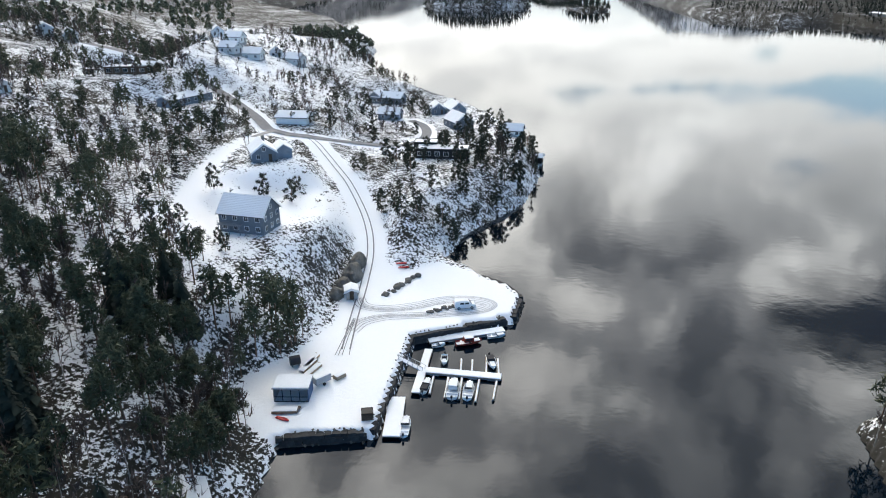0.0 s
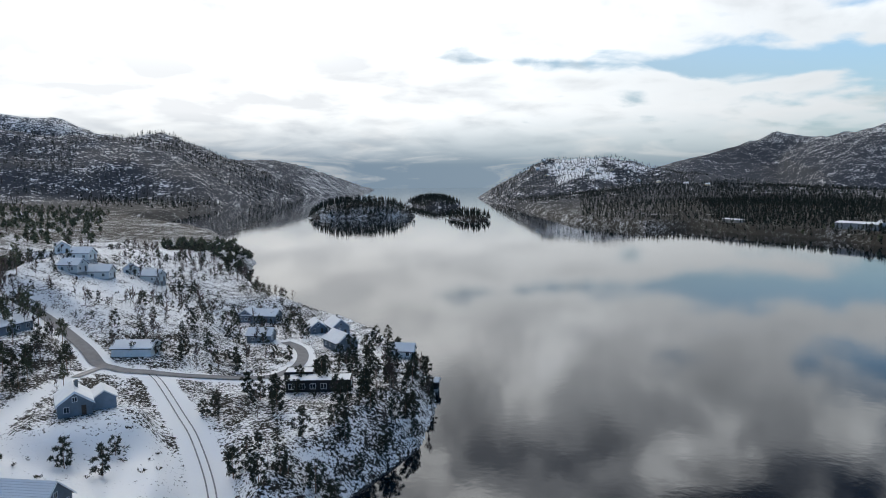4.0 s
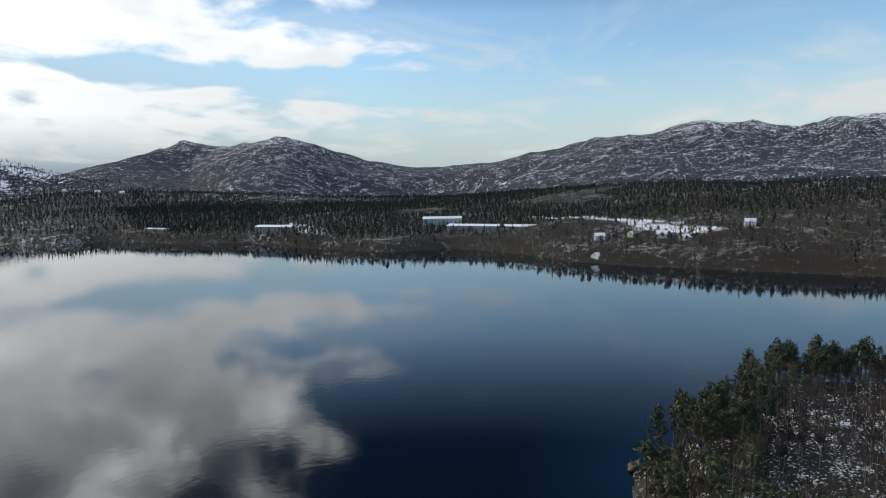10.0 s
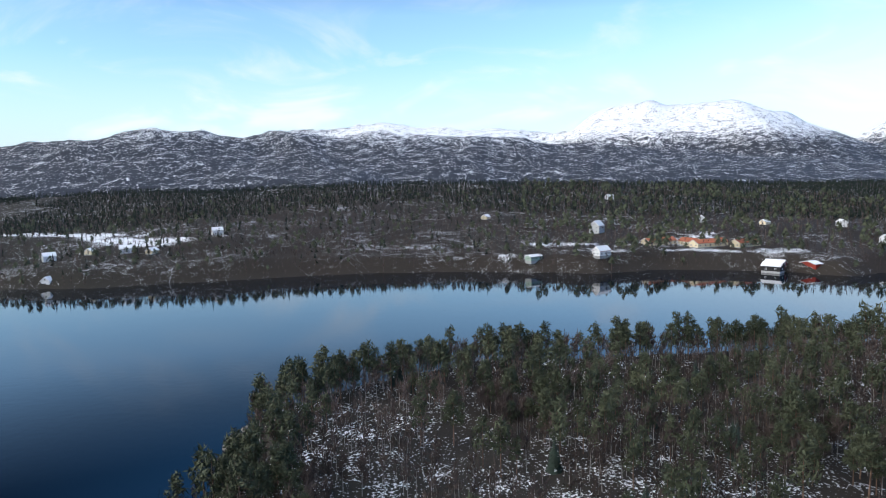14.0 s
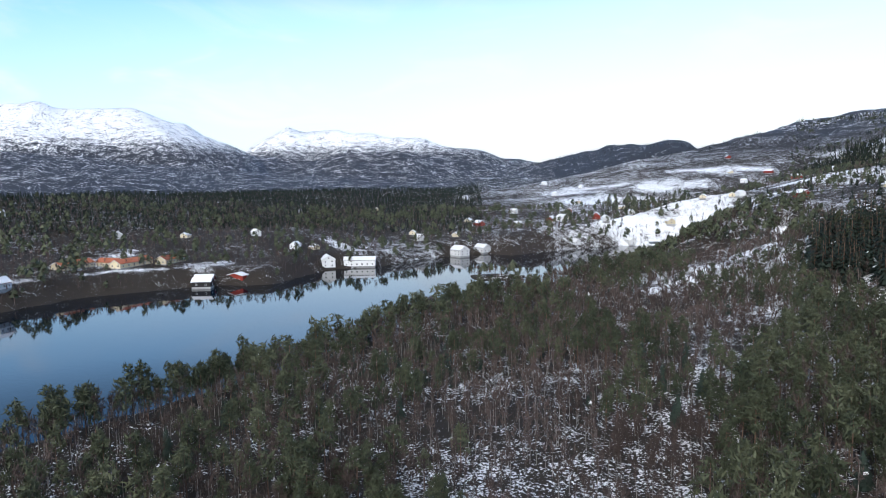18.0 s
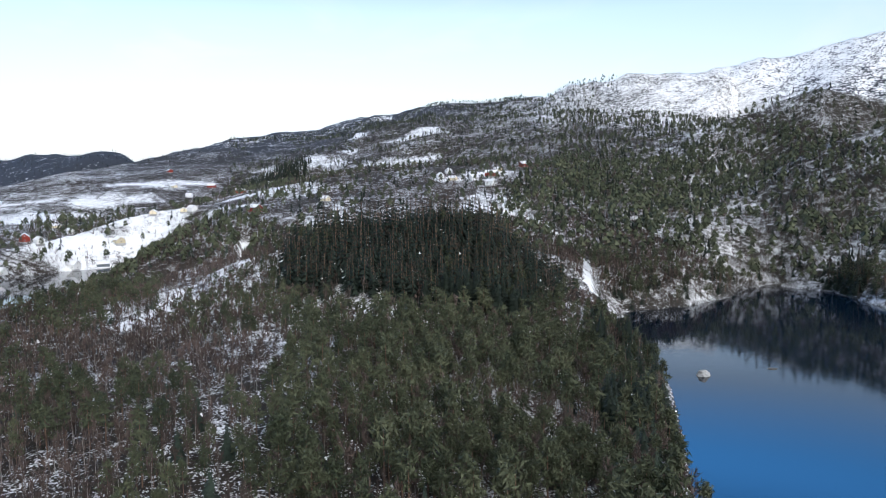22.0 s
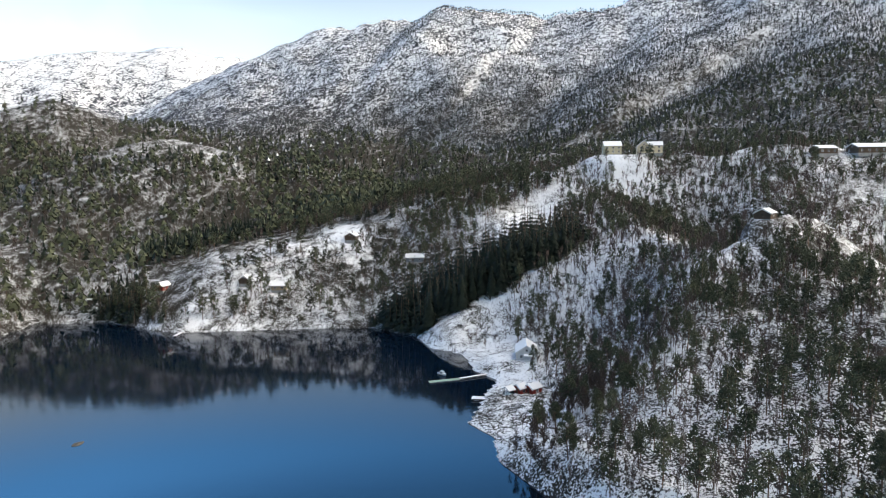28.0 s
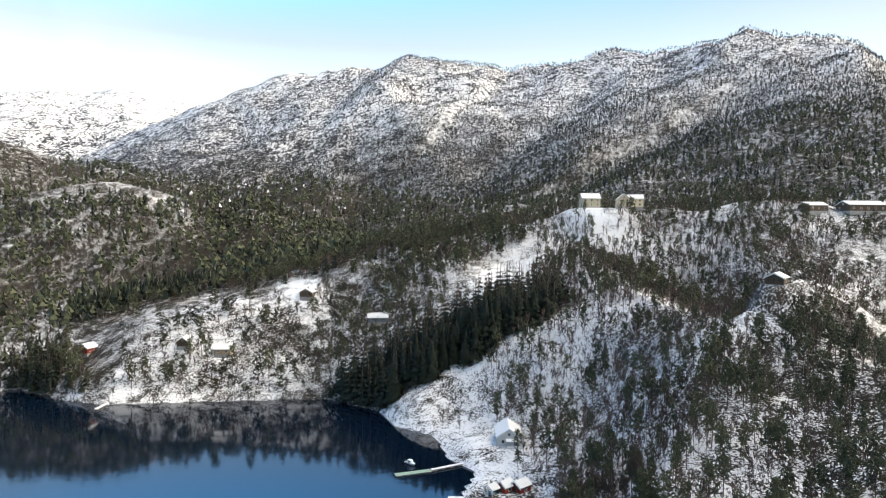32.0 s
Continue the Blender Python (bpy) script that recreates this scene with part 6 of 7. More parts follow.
# ---- round the lake ----
H1 = gable_house("new_house", at(-379, -47, 20, 92.6), 11, 9, 5.2, 3.0, "cream_wood", "new cream timber house on the ridge", windows=(3, 2), storeys=2, chimney=False)
gable_house("new_house", at(-381, -27, 100, 92.6), 10, 8, 4.6, 3.2, "cream_wood", "new unpainted timber house on the ridge", windows=(3, 2), storeys=2, chimney=False)
gable_house("new_house", at(-384, -20, 10, 92.6), 9, 7, 5.0, 2.4, "cream_wood", "pale annexe beside the new house", windows=(2, 2), storeys=2, chimney=False)
gable_house("ridge_house", at(-372, 76, 30), 12, 9, 3.0, 1.8, "brown_wood", "brown house with a broad snowy roof on the ridge", windows=(3, 2), chimney=False, attic=False)
gable_house("ridge_house", at(-377, 101, 25), 22, 11, 3.2, 2.2, "brown_wood", "long brown house with a broad snowy roof on the ridge", windows=(5, 2), chimney=False)
gable_house("log_hut", at(-206, 33, 70), 8, 6, 2.2, 1.6, "brown_wood", "low brown hut in the birch wood", windows=(1, 1), chimney=False, attic=False)
for x, y, t, l, w, mat, lab in [(-217.5, -277, 95, 7.5, 5.5, "red_wood", "small red cabin with a snowy roof above the lake"), (-229, -229, 110, 6.5, 5.5, "brown_wood", "dark brown cabin with a snowy roof above the lake"),
                                (-232.5, -209, 20, 8, 6, "sawn_wood", "pale wooden cabin with a porch in the snow"), (-283, -190, 100, 8, 7, "brown_wood", "brown cabin at the top of the snowfield"), (-274, -145, 25, 10, 6.5, "grey_wood", "grey cabin at the edge of the spruces")]:
    gable_house("lake_cabin", at(x, y, t), l, w, 2.4, 2.0, mat, lab, "cabin", "cabins by the lake", windows=(2, 1), chimney=False)
C = gable_house("lake_house", at(-178, -56, 105, 4.6), 13.5, 8.5, 2.9, 2.8, "white_wood", "white lakeside cabin with a veranda under deep snow", "cabin", windows=(3, 2), chimney=False)
part("veranda_floor", boxes((-1.0, 4.5, -9.9, -6.76, -1.6, 0.1)), "grey_wood", C)
part("veranda_roof", boxes((-1.2, 4.6, -10.1, -6.76, 2.35, 2.55)), "snow", C, "snow-covered veranda roof")
for x in (-0.9, 1.8, 4.4):
    part("post", boxes((x - 0.07, x + 0.07, -9.8, -9.66, 0.1, 2.35)), "white_wood", C)
part("fence", boxes((-1.0, 4.5, -9.92, -9.86, 0.1, 1.0)), "white_wood", C)
for x, y, t, l, w, mat, lab in [(-140.5, -44.5, 60, 4.6, 4.0, "red_wood", "red boathouse with white window and snowy roof at the lake"), (-138.8, -48.6, 60, 3.6, 3.4, "red_wood", "dark red boathouse between the two gables")]:
    gable_house("boathouse", at(x, y, t, 1.4), l, w, 2.1, 1.3, mat, lab, "boathouse", windows=(1, 1), chimney=False, attic=False)
G = thing("gazebo", at(-135.6, -52.0, 60, 1.3), "white garden pavilion with a snowy roof on the landing", "pavilion")
part("roof", prism(roof_slab(3.2, 2.1, 1.0, 0.3, 0.0, 0.12), 3.6), "white_wood", G)
part("roof_snow", prism(roof_slab(3.2, 2.1, 1.0, 0.25, 0.125, 0.32), 3.5), "snow", G)
part("back_wall", boxes((-1.5, 1.5, 1.3, 1.4, 0, 2.1)), "black_wood", G)
for x in (-1.5, 0, 1.5):
    part("post", boxes((x - 0.08, x + 0.08, -1.5, -1.34, -0.8, 2.15)), "white_wood", G)


# ---- quays, pontoons and boats ----
def pontoon(name, p, q, width, label, top=0.55, snow=True, mat="sawn_wood"):
    """A floating landing from p to q: frame, planks, floats, and the snow that lies on it."""
    p, q = Vector((*p, 0)), Vector((*q, 0))
    d = q - p
    e = thing(name, Matrix.Translation((p + q) / 2) @ Matrix.Rotation(math.atan2(d.y, d.x), 4, "Z"), label, "pontoon")
    l = d.length
    part("frame", boxes((-l / 2, l / 2, -width / 2, -width / 2 + 0.12, top - 0.28, top - 0.06), (-l / 2, l / 2, width / 2 - 0.12, width / 2, top - 0.28, top - 0.06)), "grey_wood", e)
    n = max(2, int(l / 3))
    for i in range(n):
        x = -l / 2 + l * (i + 0.5) / n
        part("float", boxes((x - 0.8, x + 0.8, -width / 2 + 0.15, width / 2 - 0.15, -0.45, top - 0.1), bevel=0.05), "concrete", e)
    deck = part("deck", boxes((-l / 2, l / 2, -width / 2, width / 2, top - 0.06, top)), mat, e)
    if snow:
        part("deck_snow", rough(boxes((-l / 2 + 0.06, l / 2 - 0.06, -width / 2 + 0.07, width / 2 - 0.07, top + 0.004, top + 0.16), bevel=0.04), 0.02, 2.0), "snow", deck, "trodden snow on the planks")
    return e


def hull(l, w, h):
    """An open boat's shell, bow towards +x."""
    bm = bmesh.new()
    rings = []
    for i in range(9):
        u = i / 8
        b = w / 2 * (0.86 + 0.14 * math.sin(u * 3.1)) * (1 - max(0, (u - 0.55) / 0.45) ** 2.2 * 0.97)
        s = h * (1 + 0.28 * u * u)
        k = max(0, (u - 0.75) / 0.25) ** 2 * h * 0.8
        x = -l / 2 + l * u
        rings.append([bm.verts.new(c) for c in ((x, -b, s), (x, -b * 0.82, s * 0.35 + k * 0.4), (x, 0, -0.12 + k), (x, b * 0.82, s * 0.35 + k * 0.4), (x, b, s))])
    for a, b in zip(rings, rings[1:]):
        for i in range(4):
            bm.faces.new((a[i], a[i + 1], b[i + 1], b[i]))
    bm.faces.new(rings[0][::-1])
    bmesh.ops.recalc_face_normals(bm, faces=bm.faces)
    bmesh.ops.solidify(bm, geom=bm.faces[:], thickness=0.05)
    return bm


def boat(x, y, turn, l, label, colour="white_plastic", cabin=False, cover=False, engine=True):
    w, h = l * 0.37, 0.62
    e = thing("motor_boat", Matrix.Translation((x, y, 0.05)) @ Matrix.Rotation(radians(turn), 4, "Z"), label, "boat", "moored boats")
    part("hull", hull(l, w, h), colour, e)
    part("floor", boxes((-l / 2 + 0.15, l * 0.12, -w * 0.36, w * 0.36, 0.22, 0.30)), "snow", e, "snow in the bottom of the boat")
    part("foredeck", prism([(-l * 0.0, h + 0.04), (l * 0.42, h * 1.22), (l * 0.42, h * 1.22 + 0.1), (0, h + 0.16)], w * 0.55), "snow", e, "snow-covered foredeck")
    part("rub_rail", boxes((-l / 2, l * 0.1, -w / 2 - 0.03, -w / 2 + 0.03, h - 0.1, h + 0.0), (-l / 2, l * 0.1, w / 2 - 0.03, w / 2 + 0.03, h - 0.1, h)), "rubber", e)
    part("windscreen", prism([(-0.05, h), (l * 0.08, h), (-0.15, h + 0.5), (-0.22, h + 0.5)], w * 0.75), "pane_glass", e)
    part("thwart", boxes((-l * 0.30, -l * 0.22, -w * 0.4, w * 0.4, 0.3, 0.55)), "white_plastic", e)
    if cabin:
        c = part("cabin", boxes((-l * 0.18, l * 0.18, -w * 0.34, w * 0.34, h, h + 0.9), bevel=0.1), colour, e)
        part("cabin_snow", boxes((-l * 0.17, l * 0.17, -w * 0.32, w * 0.32, h + 0.904, h + 1.0)), "snow", c)
        part("cabin_window", boxes((-l * 0.12, l * 0.12, -w * 0.35, w * 0.35, h + 0.45, h + 0.75)), "pane_glass", c)
    if cover:
        part("cover", rough(boxes((-l * 0.42, l * 0.05, -w * 0.42, w * 0.42, h - 0.05, h + 0.35), bevel=0.12), 0.05, 1.5), "dark_cloth", e, "dark tarpaulin")
    if engine:
        m = part("outboard_engine", boxes((-l / 2 - 0.42, -l / 2 - 0.05, -0.17, 0.17, h - 0.05, h + 0.45), bevel=0.07), "dark_metal", e)
        part("leg", boxes((-l / 2 - 0.3, -l / 2 - 0.14, -0.06, 0.06, -0.4, h - 0.05)), "grey_metal", m)
    return e


pontoon("main_pontoon", (0.2, 106.4), (13.6, 103.6), 1.9, "snow-covered floating pontoon with finger berths")
pontoon("cross_pontoon", (0.9, 113.6), (-1.6, 99.2), 1.6, "snow-covered cross pontoon at the gangway")
pontoon("quay_pontoon", (0.8, 116.9), (16.0, 120.7), 2.1, "snow-covered pontoon along the quay wall")
pontoon("south_pontoon", (-4.6, 98.2), (-5.3, 87.6), 2.9, "broad snow-covered pontoon below the quay")
for i, (x0, y0, x1, y1) in enumerate([(1.6, 104.6, 0.8, 99.2), (4.2, 104.2, 3.3, 97.8), (6.6, 103.8, 5.7, 97.4), (9.6, 103.2, 8.4, 96.6), (12.6, 102.6, 11.4, 97.0), (6.5, 106.0, 6.9, 110.2), (8.5, 105.8, 8.9, 109.8), (11.0, 105.2, 11.6, 110.8), (13.2, 104.8, 13.6, 110.0)]):
    pontoon("berth_finger", (x0, y0), (x1, y1), 0.42, "narrow snowy finger pontoon between berths", 0.4)
GW = thing("gangway", Matrix.Translation((-2.4, 107.4, 1.15)) @ Matrix.Rotation(radians(-30), 4, "Z") @ Matrix.Rotation(radians(13), 4, "Y"), "steel gangway with railings down to the pontoon", "gangway")
part("walkway", boxes((-2.6, 2.6, -0.5, 0.5, -0.05, 0.05)), "grey_metal", GW)
part("walkway_snow", boxes((-2.5, 2.5, -0.42, 0.42, 0.054, 0.14)), "snow", GW)
for s in (-0.5, 0.5):
    part("rail", boxes((-2.6, 2.6, s - 0.03, s + 0.03, 0.95, 1.02)), "grey_metal", GW)
    for i in range(6):
        part("rail_post", boxes((-2.55 + i * 1.02, -2.49 + i * 1.02, s - 0.03, s + 0.03, 0.05, 0.95)), "grey_metal", GW)
boat(3.7, 109.8, -95, 3.6, "small white open boat with snow in it at the pontoon")
boat(12.3, 108.6, -85, 4.6, "white boat with a dark engine cover moored bow-out", cover=True)
boat(0.2, 101.6, 75, 4.3, "dark-decked small boat under snow at the finger", cover=True)
boat(4.9, 100.6, 82, 6.0, "white day boat full of snow at its berth", cabin=True)
boat(7.5, 99.9, 80, 5.2, "white open motor boat under snow at its berth")
boat(-3.2, 90.4, 84, 4.9, "white motor boat beside the broad pontoon")
boat(2.8, 115.2, 12, 2.6, "small snow-filled dinghy at the quay pontoon", engine=False)
boat(8.6, 116.1, 12, 5.2, "cabin boat with a dark red hull moored at the quay", "red_wood", cabin=True)
boat(14.2, 118.3, 12, 3.6, "snow-filled rowing boat by the quay wall", engine=False)
boat(-156.5, -84.5, 60, 4.8, "white cabin boat at the lake landing", cabin=True)
pontoon("bathing_raft", (-145.0, -85.5), (-152.4, -76.0), 2.6, "pale green floating raft with a dusting of snow", 0.4, False, "green_plastic")
pontoon("lake_landing", (-152.5, -76.0), (-168.5, -61.5), 1.3, "narrow snowy landing leading to the lakeside cabin", 0.5)
pontoon("boathouse_landing", (-131.0, -64.0), (-133.0, -53.5), 3.0, "wide snowy landing before the red boathouses", 0.6)
pontoon("small_jetty", (-180.5, -237.0), (-189.5, -240.0), 1.6, "small snowy bathing jetty by the lake", 0.5)


# ---- on the quay ----
def van(m):
    e = thing("van", m, "white delivery van parked in tyre-marked snow", "van")
    prof = [(-2.15, 0.35), (2.1, 0.35), (2.2, 0.75), (2.1, 1.0), (1.35, 1.15), (0.75, 1.78), (-2.05, 1.82), (-2.2, 1.2)]
    b = prism(prof, 1.7)
    bmesh.ops.bevel(b, geom=b.edges[:], offset=0.05, segments=1, affect="EDGES")
    body = part("body", b, "white_plastic", e)
    part("windscreen", prism([(1.33, 1.17), (1.37, 1.17), (0.82, 1.74), (0.78, 1.74)], 1.45), "pane_glass", body)
    for s in (-0.86, 0.86):
        part("side_window", boxes((-0.1, 0.75, s - 0.012, s + 0.012, 1.2, 1.6)), "pane_glass", body)
        part("rear_window", boxes((-1.1, -0.3, s - 0.012, s + 0.012, 1.2, 1.6)), "pane_glass", body)
    part("roof_snow", boxes((-1.9, 0.6, -0.72, 0.72, 1.825, 1.9), bevel=0.02), "snow", body)
    for x in (-1.35, 1.35):
        for y in (-0.82, 0.82):
            w = part("wheel", tube((x, y - 0.1, 0.33), (x, y + 0.1, 0.33), 0.33, sides=14), "rubber", e)
            part("rim", tube((x, y - 0.11, 0.33), (x, y + 0.11, 0.33), 0.19, sides=10), "grey_metal", w)
    for y in (-0.65, 0.65):
        part("headlight", boxes((2.08, 2.19, y - 0.16, y + 0.16, 0.78, 0.95)), "pane_glass", e)
        part("tail_light", boxes((-2.22, -2.16, y - 0.1, y + 0.1, 0.9, 1.3)), "red_plastic", e)
    return e


van(at(8.6, 127.9, 6, 1.78))
S = thing("container_shed", at(-21.7, 97.6, -3, 1.78), "blue open-fronted work shed with snow on its roof", "shed")
part("side_wall", boxes((2.75, 2.85, -1.9, 1.9, 0, 2.5)), "blue_metal", S)
part("side_wall", boxes((-2.85, -2.75, -1.9, 1.9, 0, 2.5)), "grey_metal", S)
part("back_wall", boxes((-2.75, 2.75, 1.8, 1.9, 0, 2.5)), "grey_metal", S)
part("front_rail", boxes((-2.75, 2.75, -1.88, -1.82, 0.9, 1.0), (-2.75, 2.75, -1.88, -1.82, 0.0, 0.12)), "dark_metal", S)
for x in (-1.4, 0, 1.4):
    part("post", boxes((x - 0.05, x + 0.05, -1.88, -1.8, 0.12, 2.4)), "dark_metal", S)
R = part("roof", boxes((-3.0, 3.0, -2.1, 2.1, 2.5, 2.65)), "grey_metal", S)
part("roof_snow", boxes((-2.95, 2.95, -2.05, 2.05, 2.654, 2.85), bevel=0.06), "snow", R)
T = thing("trailer", at(-17.6, 101.0, 40, 1.78), "covered grey trailer with snow on top", "trailer")
part("box", boxes((-1.5, 1.5, -0.9, 0.9, 0.5, 1.7), bevel=0.05), "grey_metal", T)
part("box_snow", boxes((-1.45, 1.45, -0.85, 0.85, 1.704, 1.85), bevel=0.04), "snow", T)
for s in (-0.95, 0.95):
    part("wheel", tube((0, s - 0.08, 0.3), (0, s + 0.08, 0.3), 0.3, sides=12), "rubber", T)
part("drawbar", boxes((1.5, 2.6, -0.05, 0.05, 0.4, 0.5)), "dark_metal", T)
K = thing("oil_tank", at(-23.0, 107.0, 20, 1.9), "round dark tank lying on its cradle", "tank")
part("shell", tube((-0.9, 0, 0.9), (0.9, 0, 0.9), 0.85, sides=18), "dark_metal", K)
part("cradle", boxes((-0.7, -0.5, -0.8, 0.8, 0, 0.4), (0.5, 0.7, -0.8, 0.8, 0, 0.4)), "grey_wood", K)
for i, (x, y, t) in enumerate([(-20.6, 106.4, 65), (-19.7, 104.8, 62), (-20.3, 108.0, 70)]):
    e = thing("timber_stack", at(x, y, t, 1.78), "stack of snow-topped sawn timber", "timber", "timber on the quay")
    for k in range(4):
        part("beam", boxes((-2.3 + 0.2 * k, 2.2 + 0.15 * k, -0.55 + 0.28 * k, -0.32 + 0.28 * k, 0, 0.35), bevel=0.015), "sawn_wood", e)
    part("stack_snow", boxes((-2.2, 2.3, -0.5, 0.5, 0.354, 0.48), bevel=0.04), "snow", e)
e = thing("pallet_stack", at(-14.7, 102.7, 45, 1.78), "low stack of pallets under snow", "pallets")
for k in range(4):
    part("pallet", boxes((-1.0, 1.0, -0.6, 0.6, 0.02 + k * 0.15, 0.05 + k * 0.15), (-1.0, 1.0, -0.6, -0.5, 0.05 + k * 0.15, 0.14 + k * 0.15), (-1.0, 1.0, 0.5, 0.6, 0.05 + k * 0.15, 0.14 + k * 0.15), (-1.0, 1.0, -0.05, 0.05, 0.05 + k * 0.15, 0.14 + k * 0.15)), "sawn_wood", e)
part("pallet_snow", boxes((-0.95, 0.95, -0.55, 0.55, 0.62, 0.74), bevel=0.04), "snow", e)
e = thing("crate", at(-9.1, 91.0, 5, 1.78), "dark slatted crate at the quay edge", "crate")
part("core", boxes((-0.9, 0.9, -0.75, 0.75, 0.0, 1.35)), "black_wood", e)
for k in range(5):
    part("slat", boxes((-0.95, 0.95, -0.8, -0.75, 0.05 + k * 0.28, 0.25 + k * 0.28), (-0.95, 0.95, 0.75, 0.8, 0.05 + k * 0.28, 0.25 + k * 0.28)), "brown_wood", e)
for x, y, t, l, lab in [(-22.4, 91.0, -25, 2.4, "red kayak lying in the snow"), (-5.0, 149.2, 5, 2.6, "red kayak pulled up in the snow"), (-4.4, 147.8, 10, 2.6, "red kayak pulled up beside another")]:
    e = thing("kayak", at(x, y, t), lab, "kayak")
    part("shell", hull(l, 0.6, 0.28), "red_plastic", e)
    part("deck", boxes((-l * 0.4, l * 0.2, -0.2, 0.2, 0.26, 0.3)), "red_plastic", e)
e = gable_house("store_hut", at(-15.3, 133.6, 8, 1.9), 2.6, 2.4, 2.0, 0.5, "concrete", "small grey store hut beside the track", "hut", windows=(0, 0), chimney=False, attic=False)
e = thing("log_pile", at(-22.4, 93.2, 0, 1.78), "pile of round logs under snow at the quay", "logs")
for k in range(5):
    part("log", tube((-2.0 + 0.1 * k, -0.7 + 0.35 * k, 0.25), (2.0 + 0.1 * k, -0.7 + 0.35 * k, 0.25), 0.22, 0.2, 8), "bark", e)
part("pile_snow", boxes((-1.9, 2.0, -0.7, 0.7, 0.46, 0.56), bevel=0.03), "snow", e)


def stone(seed, s):
    bm = bmesh.new()
    bmesh.ops.create_icosphere(bm, subdivisions=1, radius=s)
    for v in bm.verts:
        d = noise.noise(v.co.normalized() * 1.3 + Vector((seed * 3.1, seed, 0)))
        v.co *= 1 + 0.5 * d
        v.co.z *= 0.75
    return bm


STONES = []
for k in range(5):
    me = bpy.data.meshes.new("stone")
    b = stone(k, 0.55)
    b.to_mesh(me)
    b.free()
    me.materials.append(MATS["rock"])
    STONES.append(me)
W = thing("quay_edge", Matrix.Identity(4), "rough boulder edging of the quay, half under snow", "quay wall", kind="structure")
rs = np.random.RandomState(5)
edge = np.array([(-22.5, 87.6), (-8.8, 88.6), (-2.9, 117.3), (17.8, 124.6), (20.4, 133), (18, 139), (12, 144.8)])
n = 0
for a, b in zip(edge, edge[1:]):
    l = np.linalg.norm(b - a)
    for i in range(int(l / 0.85)):
        for z, o, s in ((1.72, -0.1, 0.45), (0.05, 1.25, 0.6)):
            if rs.uniform() < 0.4 or n >= 140:
                continue
            d = (b - a) / l
            p = a + d * (i * 0.85 + rs.uniform(-0.2, 0.2)) + np.array((d[1], -d[0])) * (o + rs.uniform(-0.2, 0.2))
            ob = new("boulder", STONES[n % 5])
            ob.parent = W
            ob.matrix_local = Matrix.Translation((p[0], p[1], z)) @ Euler((rs.uniform(0, 6), rs.uniform(0, 6), rs.uniform(0, 6))).to_matrix().to_4x4() @ Matrix.Diagonal((s, s * rs.uniform(0.7, 1.2), s, 1))
            n += 1


BLOCKS = []
for k in range(6):
    b = bmesh.new()
    box(b, -0.62, 0.62, -0.6, 0.6, -0.52, 0.52)
    bmesh.ops.subdivide_edges(b, edges=b.edges[:], cuts=1)
    for v in b.verts:
        v.co += Vector((noise.noise(v.co * 1.7 + Vector((k * 5.0, 0, 0))), noise.noise(v.co * 1.7 + Vector((0, k * 5.0, 3))), noise.noise(v.co * 1.7 + Vector((7, 0, k * 5.0))))) * 0.22
    me = bpy.data.meshes.new("block")
    b.to_mesh(me)
    b.free()
    me.materials.append(MATS["wall_rock"])
    BLOCKS.append(me)
n = 0
for a, b in zip(edge, edge[1:]):
    l = np.linalg.norm(b - a)
    d = (b - a) / l
    for z, o, shift in ((-0.25, 0.75, 0.0), (0.55, 0.6, 0.5), (1.12, 0.45, 0.2)):
        for i in range(int(l / 1.22)):
            p = a + d * (i + shift) * 1.22 + np.array((d[1], -d[0])) * (o + rs.uniform(-0.1, 0.1))
            ob = new("block", BLOCKS[n % 6])
            ob.parent = W
            ob.matrix_local = Matrix.Translation((p[0], p[1], z)) @ Matrix.Rotation(math.atan2(d[1], d[0]) + rs.uniform(-0.12, 0.12), 4, "Z") @ Matrix.Diagonal((rs.uniform(0.85, 1.1), 1, rs.uniform(0.8, 1.05), 1))
            n += 1


def strip(name, line, half, z, mat, label, lift=0.06):
    """A ribbon along a line, laid on the land."""
    p = np.asarray(line, float)
    d = np.gradient(p, axis=0)
    d /= np.linalg.norm(d, axis=1)[:, None] + 1e-9
    nrm = np.stack([-d[:, 1], d[:, 0]], 1)
    rows = [p + nrm * half, p - nrm * half]
    zz = [ground(r[:, 0], r[:, 1]) + lift for r in rows] if z is None else [np.asarray(z) + lift] * 2
    v = np.vstack([np.column_stack([rows[0], zz[0]]), np.column_stack([rows[1], zz[1]])])
    k = len(p)
    f = [(i, i + k, i + k + 1, i + 1) for i in range(k - 1)]
    me = mesh_from(name, v, f, [mat])
    return tagged(new(name, me), label, "road", kind="structure")


strip("road", spline(np.column_stack([ROADS[1][0], ROADS[1][2]]), 2)[:, :2], 1.9, None, "asphalt", "grey cleared road winding between the houses", 0.22)
strip("road", spline(np.column_stack([ROADS[2][0], ROADS[2][2]])[:10], 2)[:, :2], 1.2, None, "slush", "cleared drive up to the grey house", 0.2)
quayline = ROADS[0][0]
q2 = spline(quayline, 3)
d2 = np.gradient(q2, axis=0)
d2 /= np.linalg.norm(d2, axis=1)[:, None]
n2 = np.stack([-d2[:, 1], d2[:, 0]], 1)
for o in (-0.75, 0.75):
    strip("wheel_track", q2 + n2 * o, 0.15, None, "slush", "dark wheel track worn through the snow", 0.10)
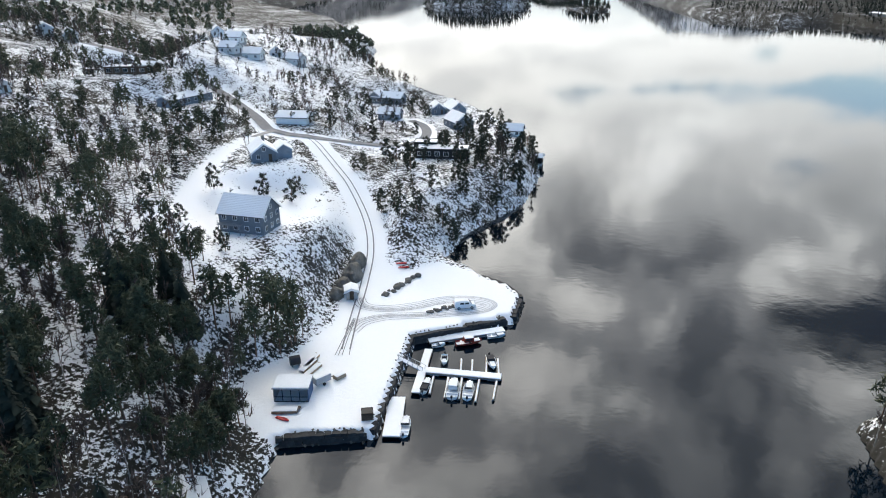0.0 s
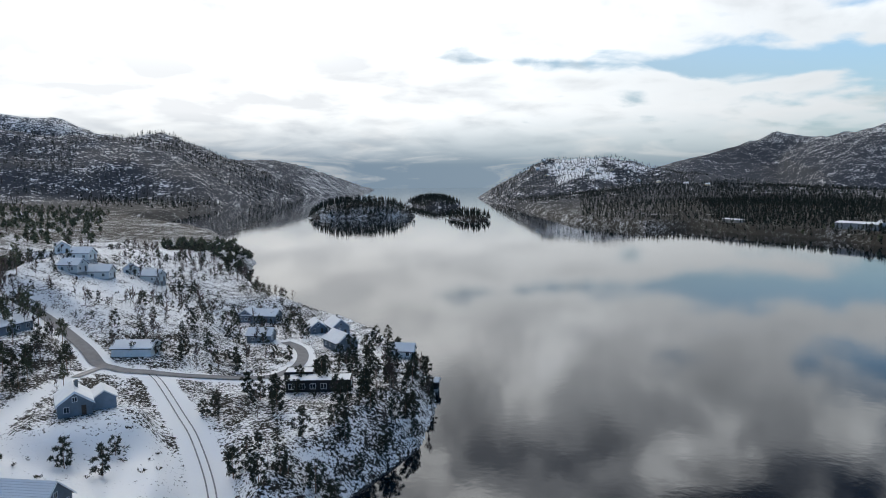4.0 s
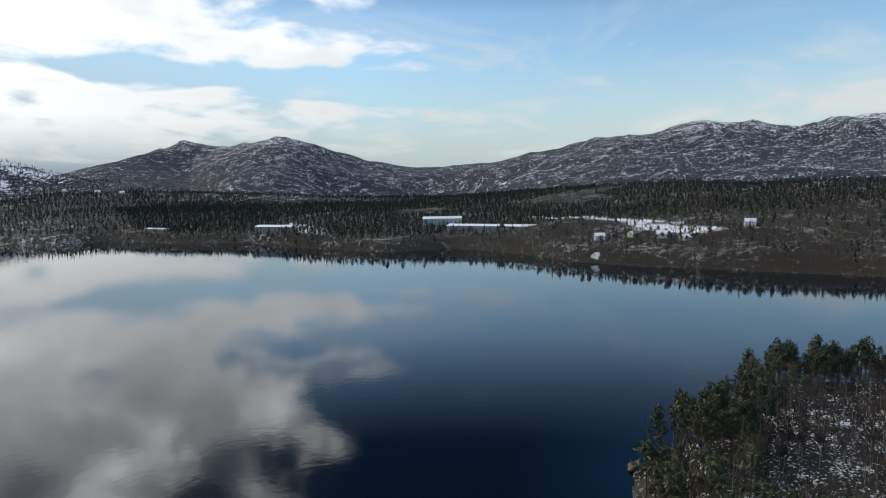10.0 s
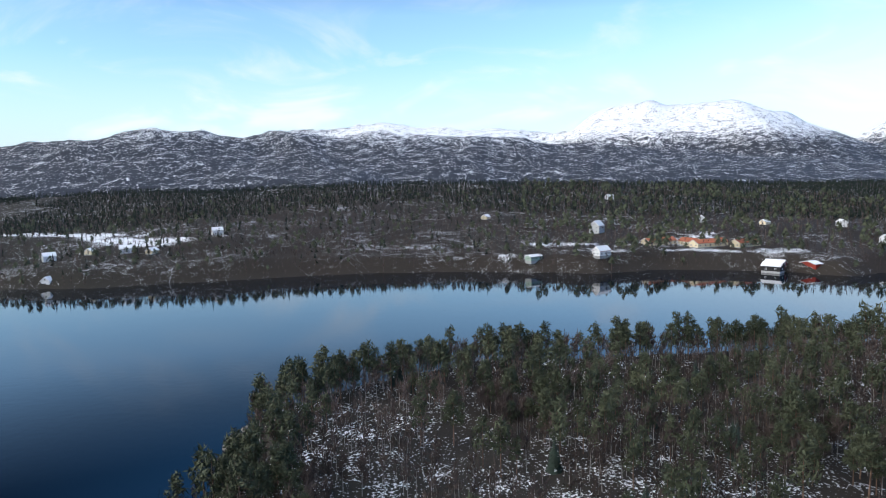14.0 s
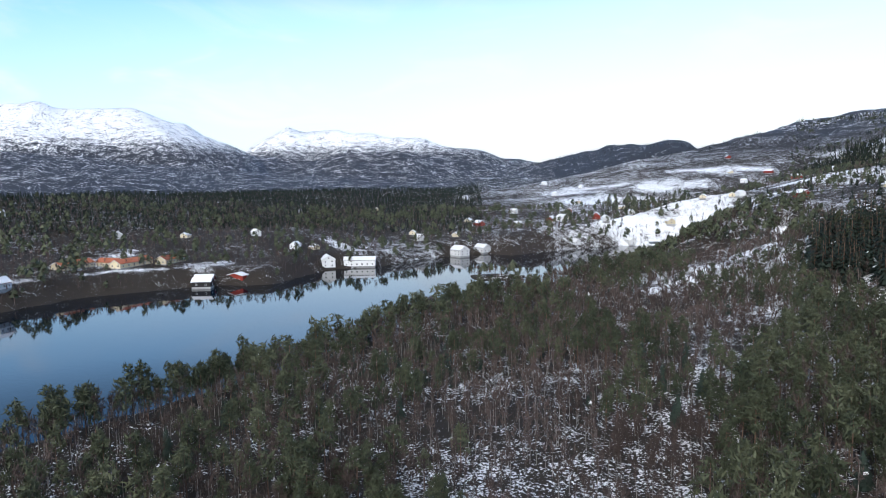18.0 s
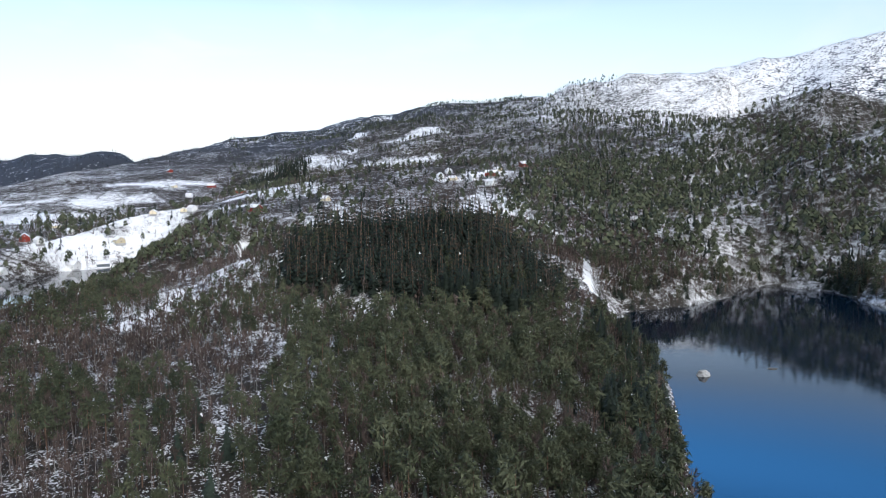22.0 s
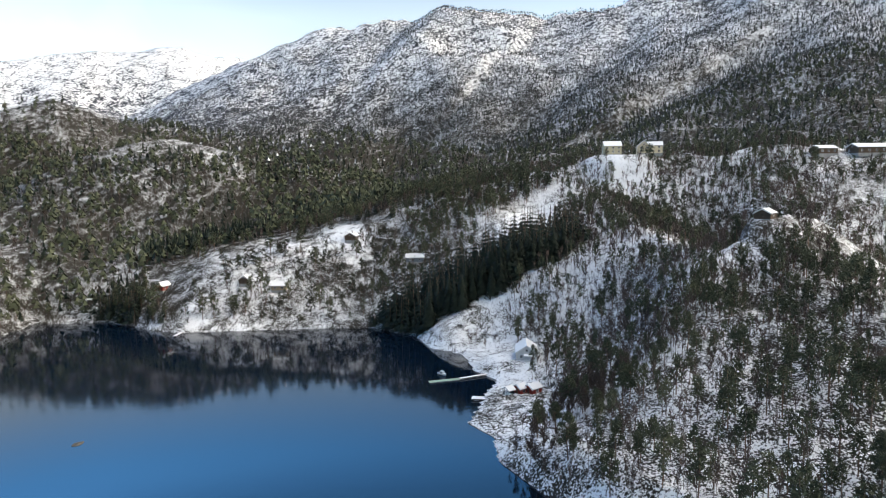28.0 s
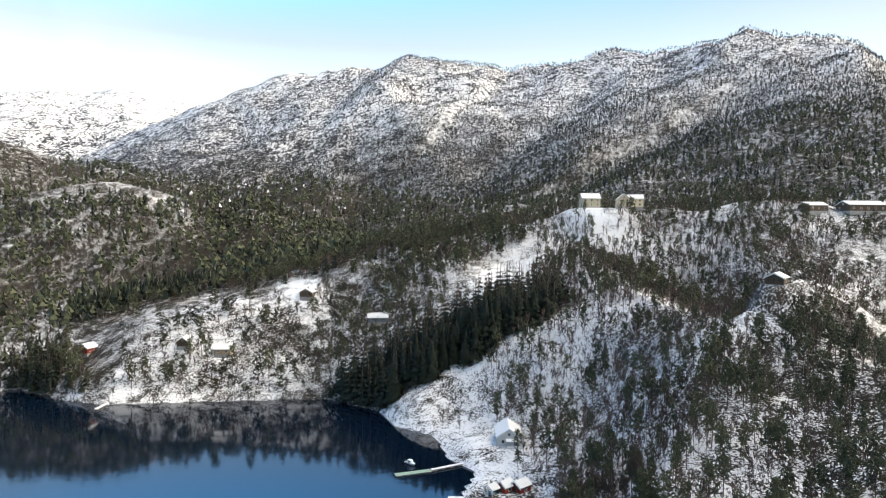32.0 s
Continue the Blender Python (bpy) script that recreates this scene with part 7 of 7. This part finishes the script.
turning = spline(np.array([(-13.6, 133.0), (-12.2, 129.4), (-8.0, 128.0), (-2.0, 129.0), (5.0, 131.6), (11.0, 131.4), (14.2, 129.2), (12.0, 126.6), (6.0, 125.4), (0.0, 124.8), (-7.0, 124.6), (-12.0, 122.6), (-14.2, 119.0)]), 6)
dt = np.gradient(turning, axis=0)
dt /= np.linalg.norm(dt, axis=1)[:, None]
nt = np.stack([-dt[:, 1], dt[:, 0]], 1)
for k, o in enumerate((-1.5, -0.9, -0.35, 0.2, 0.7, 1.3)):
    sway = 0.25 * np.sin(np.arange(len(turning)) * 0.13 + k)
    strip("wheel_track", turning + nt * (o + sway)[:, None], 0.06, None, "slush", "curved wheel track turning on the snowy quay", 0.09)
for k, o in enumerate((-1.7, -1.1, -0.4, 0.9)):
    strip("wheel_track", spline(np.array([(-13.6 + o * 0.3, 124), (-14.2 + o * 0.6, 117), (-14.6 + o, 110)]), 5), 0.07, None, "slush", "straight wheel track ending on the snowy quay", 0.09)


def boulder(name, x, y, z, size, label, seed, squash=(1, 1, 0.7), mat="rock"):
    bm = bmesh.new()
    bmesh.ops.create_icosphere(bm, subdivisions=3, radius=1.0)
    for v in bm.verts:
        c = v.co.copy()
        d = 0.35 * noise.noise(c * 1.1 + Vector((seed, 0, seed))) + 0.16 * noise.noise(c * 3.1 + Vector((0, seed, 0)))
        v.co = Vector((c.x * squash[0], c.y * squash[1], c.z * squash[2])) * size * (1 + d)
    ob = part(name, bm, mat)
    ob.matrix_world = Matrix.Translation((x, y, z))
    return tagged(ob, label, "rock")


boulder("lake_rock", -26, -159, 0.2, 2.1, "bare pale boulder standing in the lake", 1.0, (1.2, 1, 0.9), "concrete")
boulder("lake_rock", -55, -161, -0.2, 1.6, "low dark skerry just above the lake", 2.0, (1.3, 0.7, 0.35))
for i, (x, y, s) in enumerate([(231, 121, 2.8), (236, 118, 2.4), (226, 122, 1.8), (175, 129, 2.0), (180, 126, 2.4), (171, 127, 1.4), (240, 114, 2.0)]):
    boulder("shore_rock", x, y, 0.5, s, "pale bare rock at the tip of the wooded point", 3.0 + i, (1.3, 0.8, 0.45), "rock")
for i, (x, y, z, s) in enumerate([(-17.2, 138, 2.0, 2.6), (-15.8, 143, 3.0, 2.8), (-15.2, 147.5, 3.6, 2.3), (-18.5, 134.0, 2.2, 2.0)]):
    boulder("crag", x, y, z, s, "dark rock face cut beside the track", 20.0 + i, (0.8, 1.2, 1.0))
for i in range(14):
    u = i / 13
    boulder("bank_stone", -8.2 + 6.6 * u + 0.5 * math.sin(i * 5), 134.2 + 9.6 * u + 0.6 * math.cos(i * 3), 2.0, 0.6 + 0.25 * math.sin(i * 2.1), "dark stone in a bank beside the turning place", 30.0 + i)
for i in range(9):
    u = i / 8
    boulder("rubble_stone", 1.0 + 5.2 * u, 126.2 + 2.0 * u + 0.5 * math.sin(i * 4), 1.9, 0.45 + 0.15 * math.sin(i * 2.7), "stone in a snowy rubble heap on the quay", 50.0 + i)
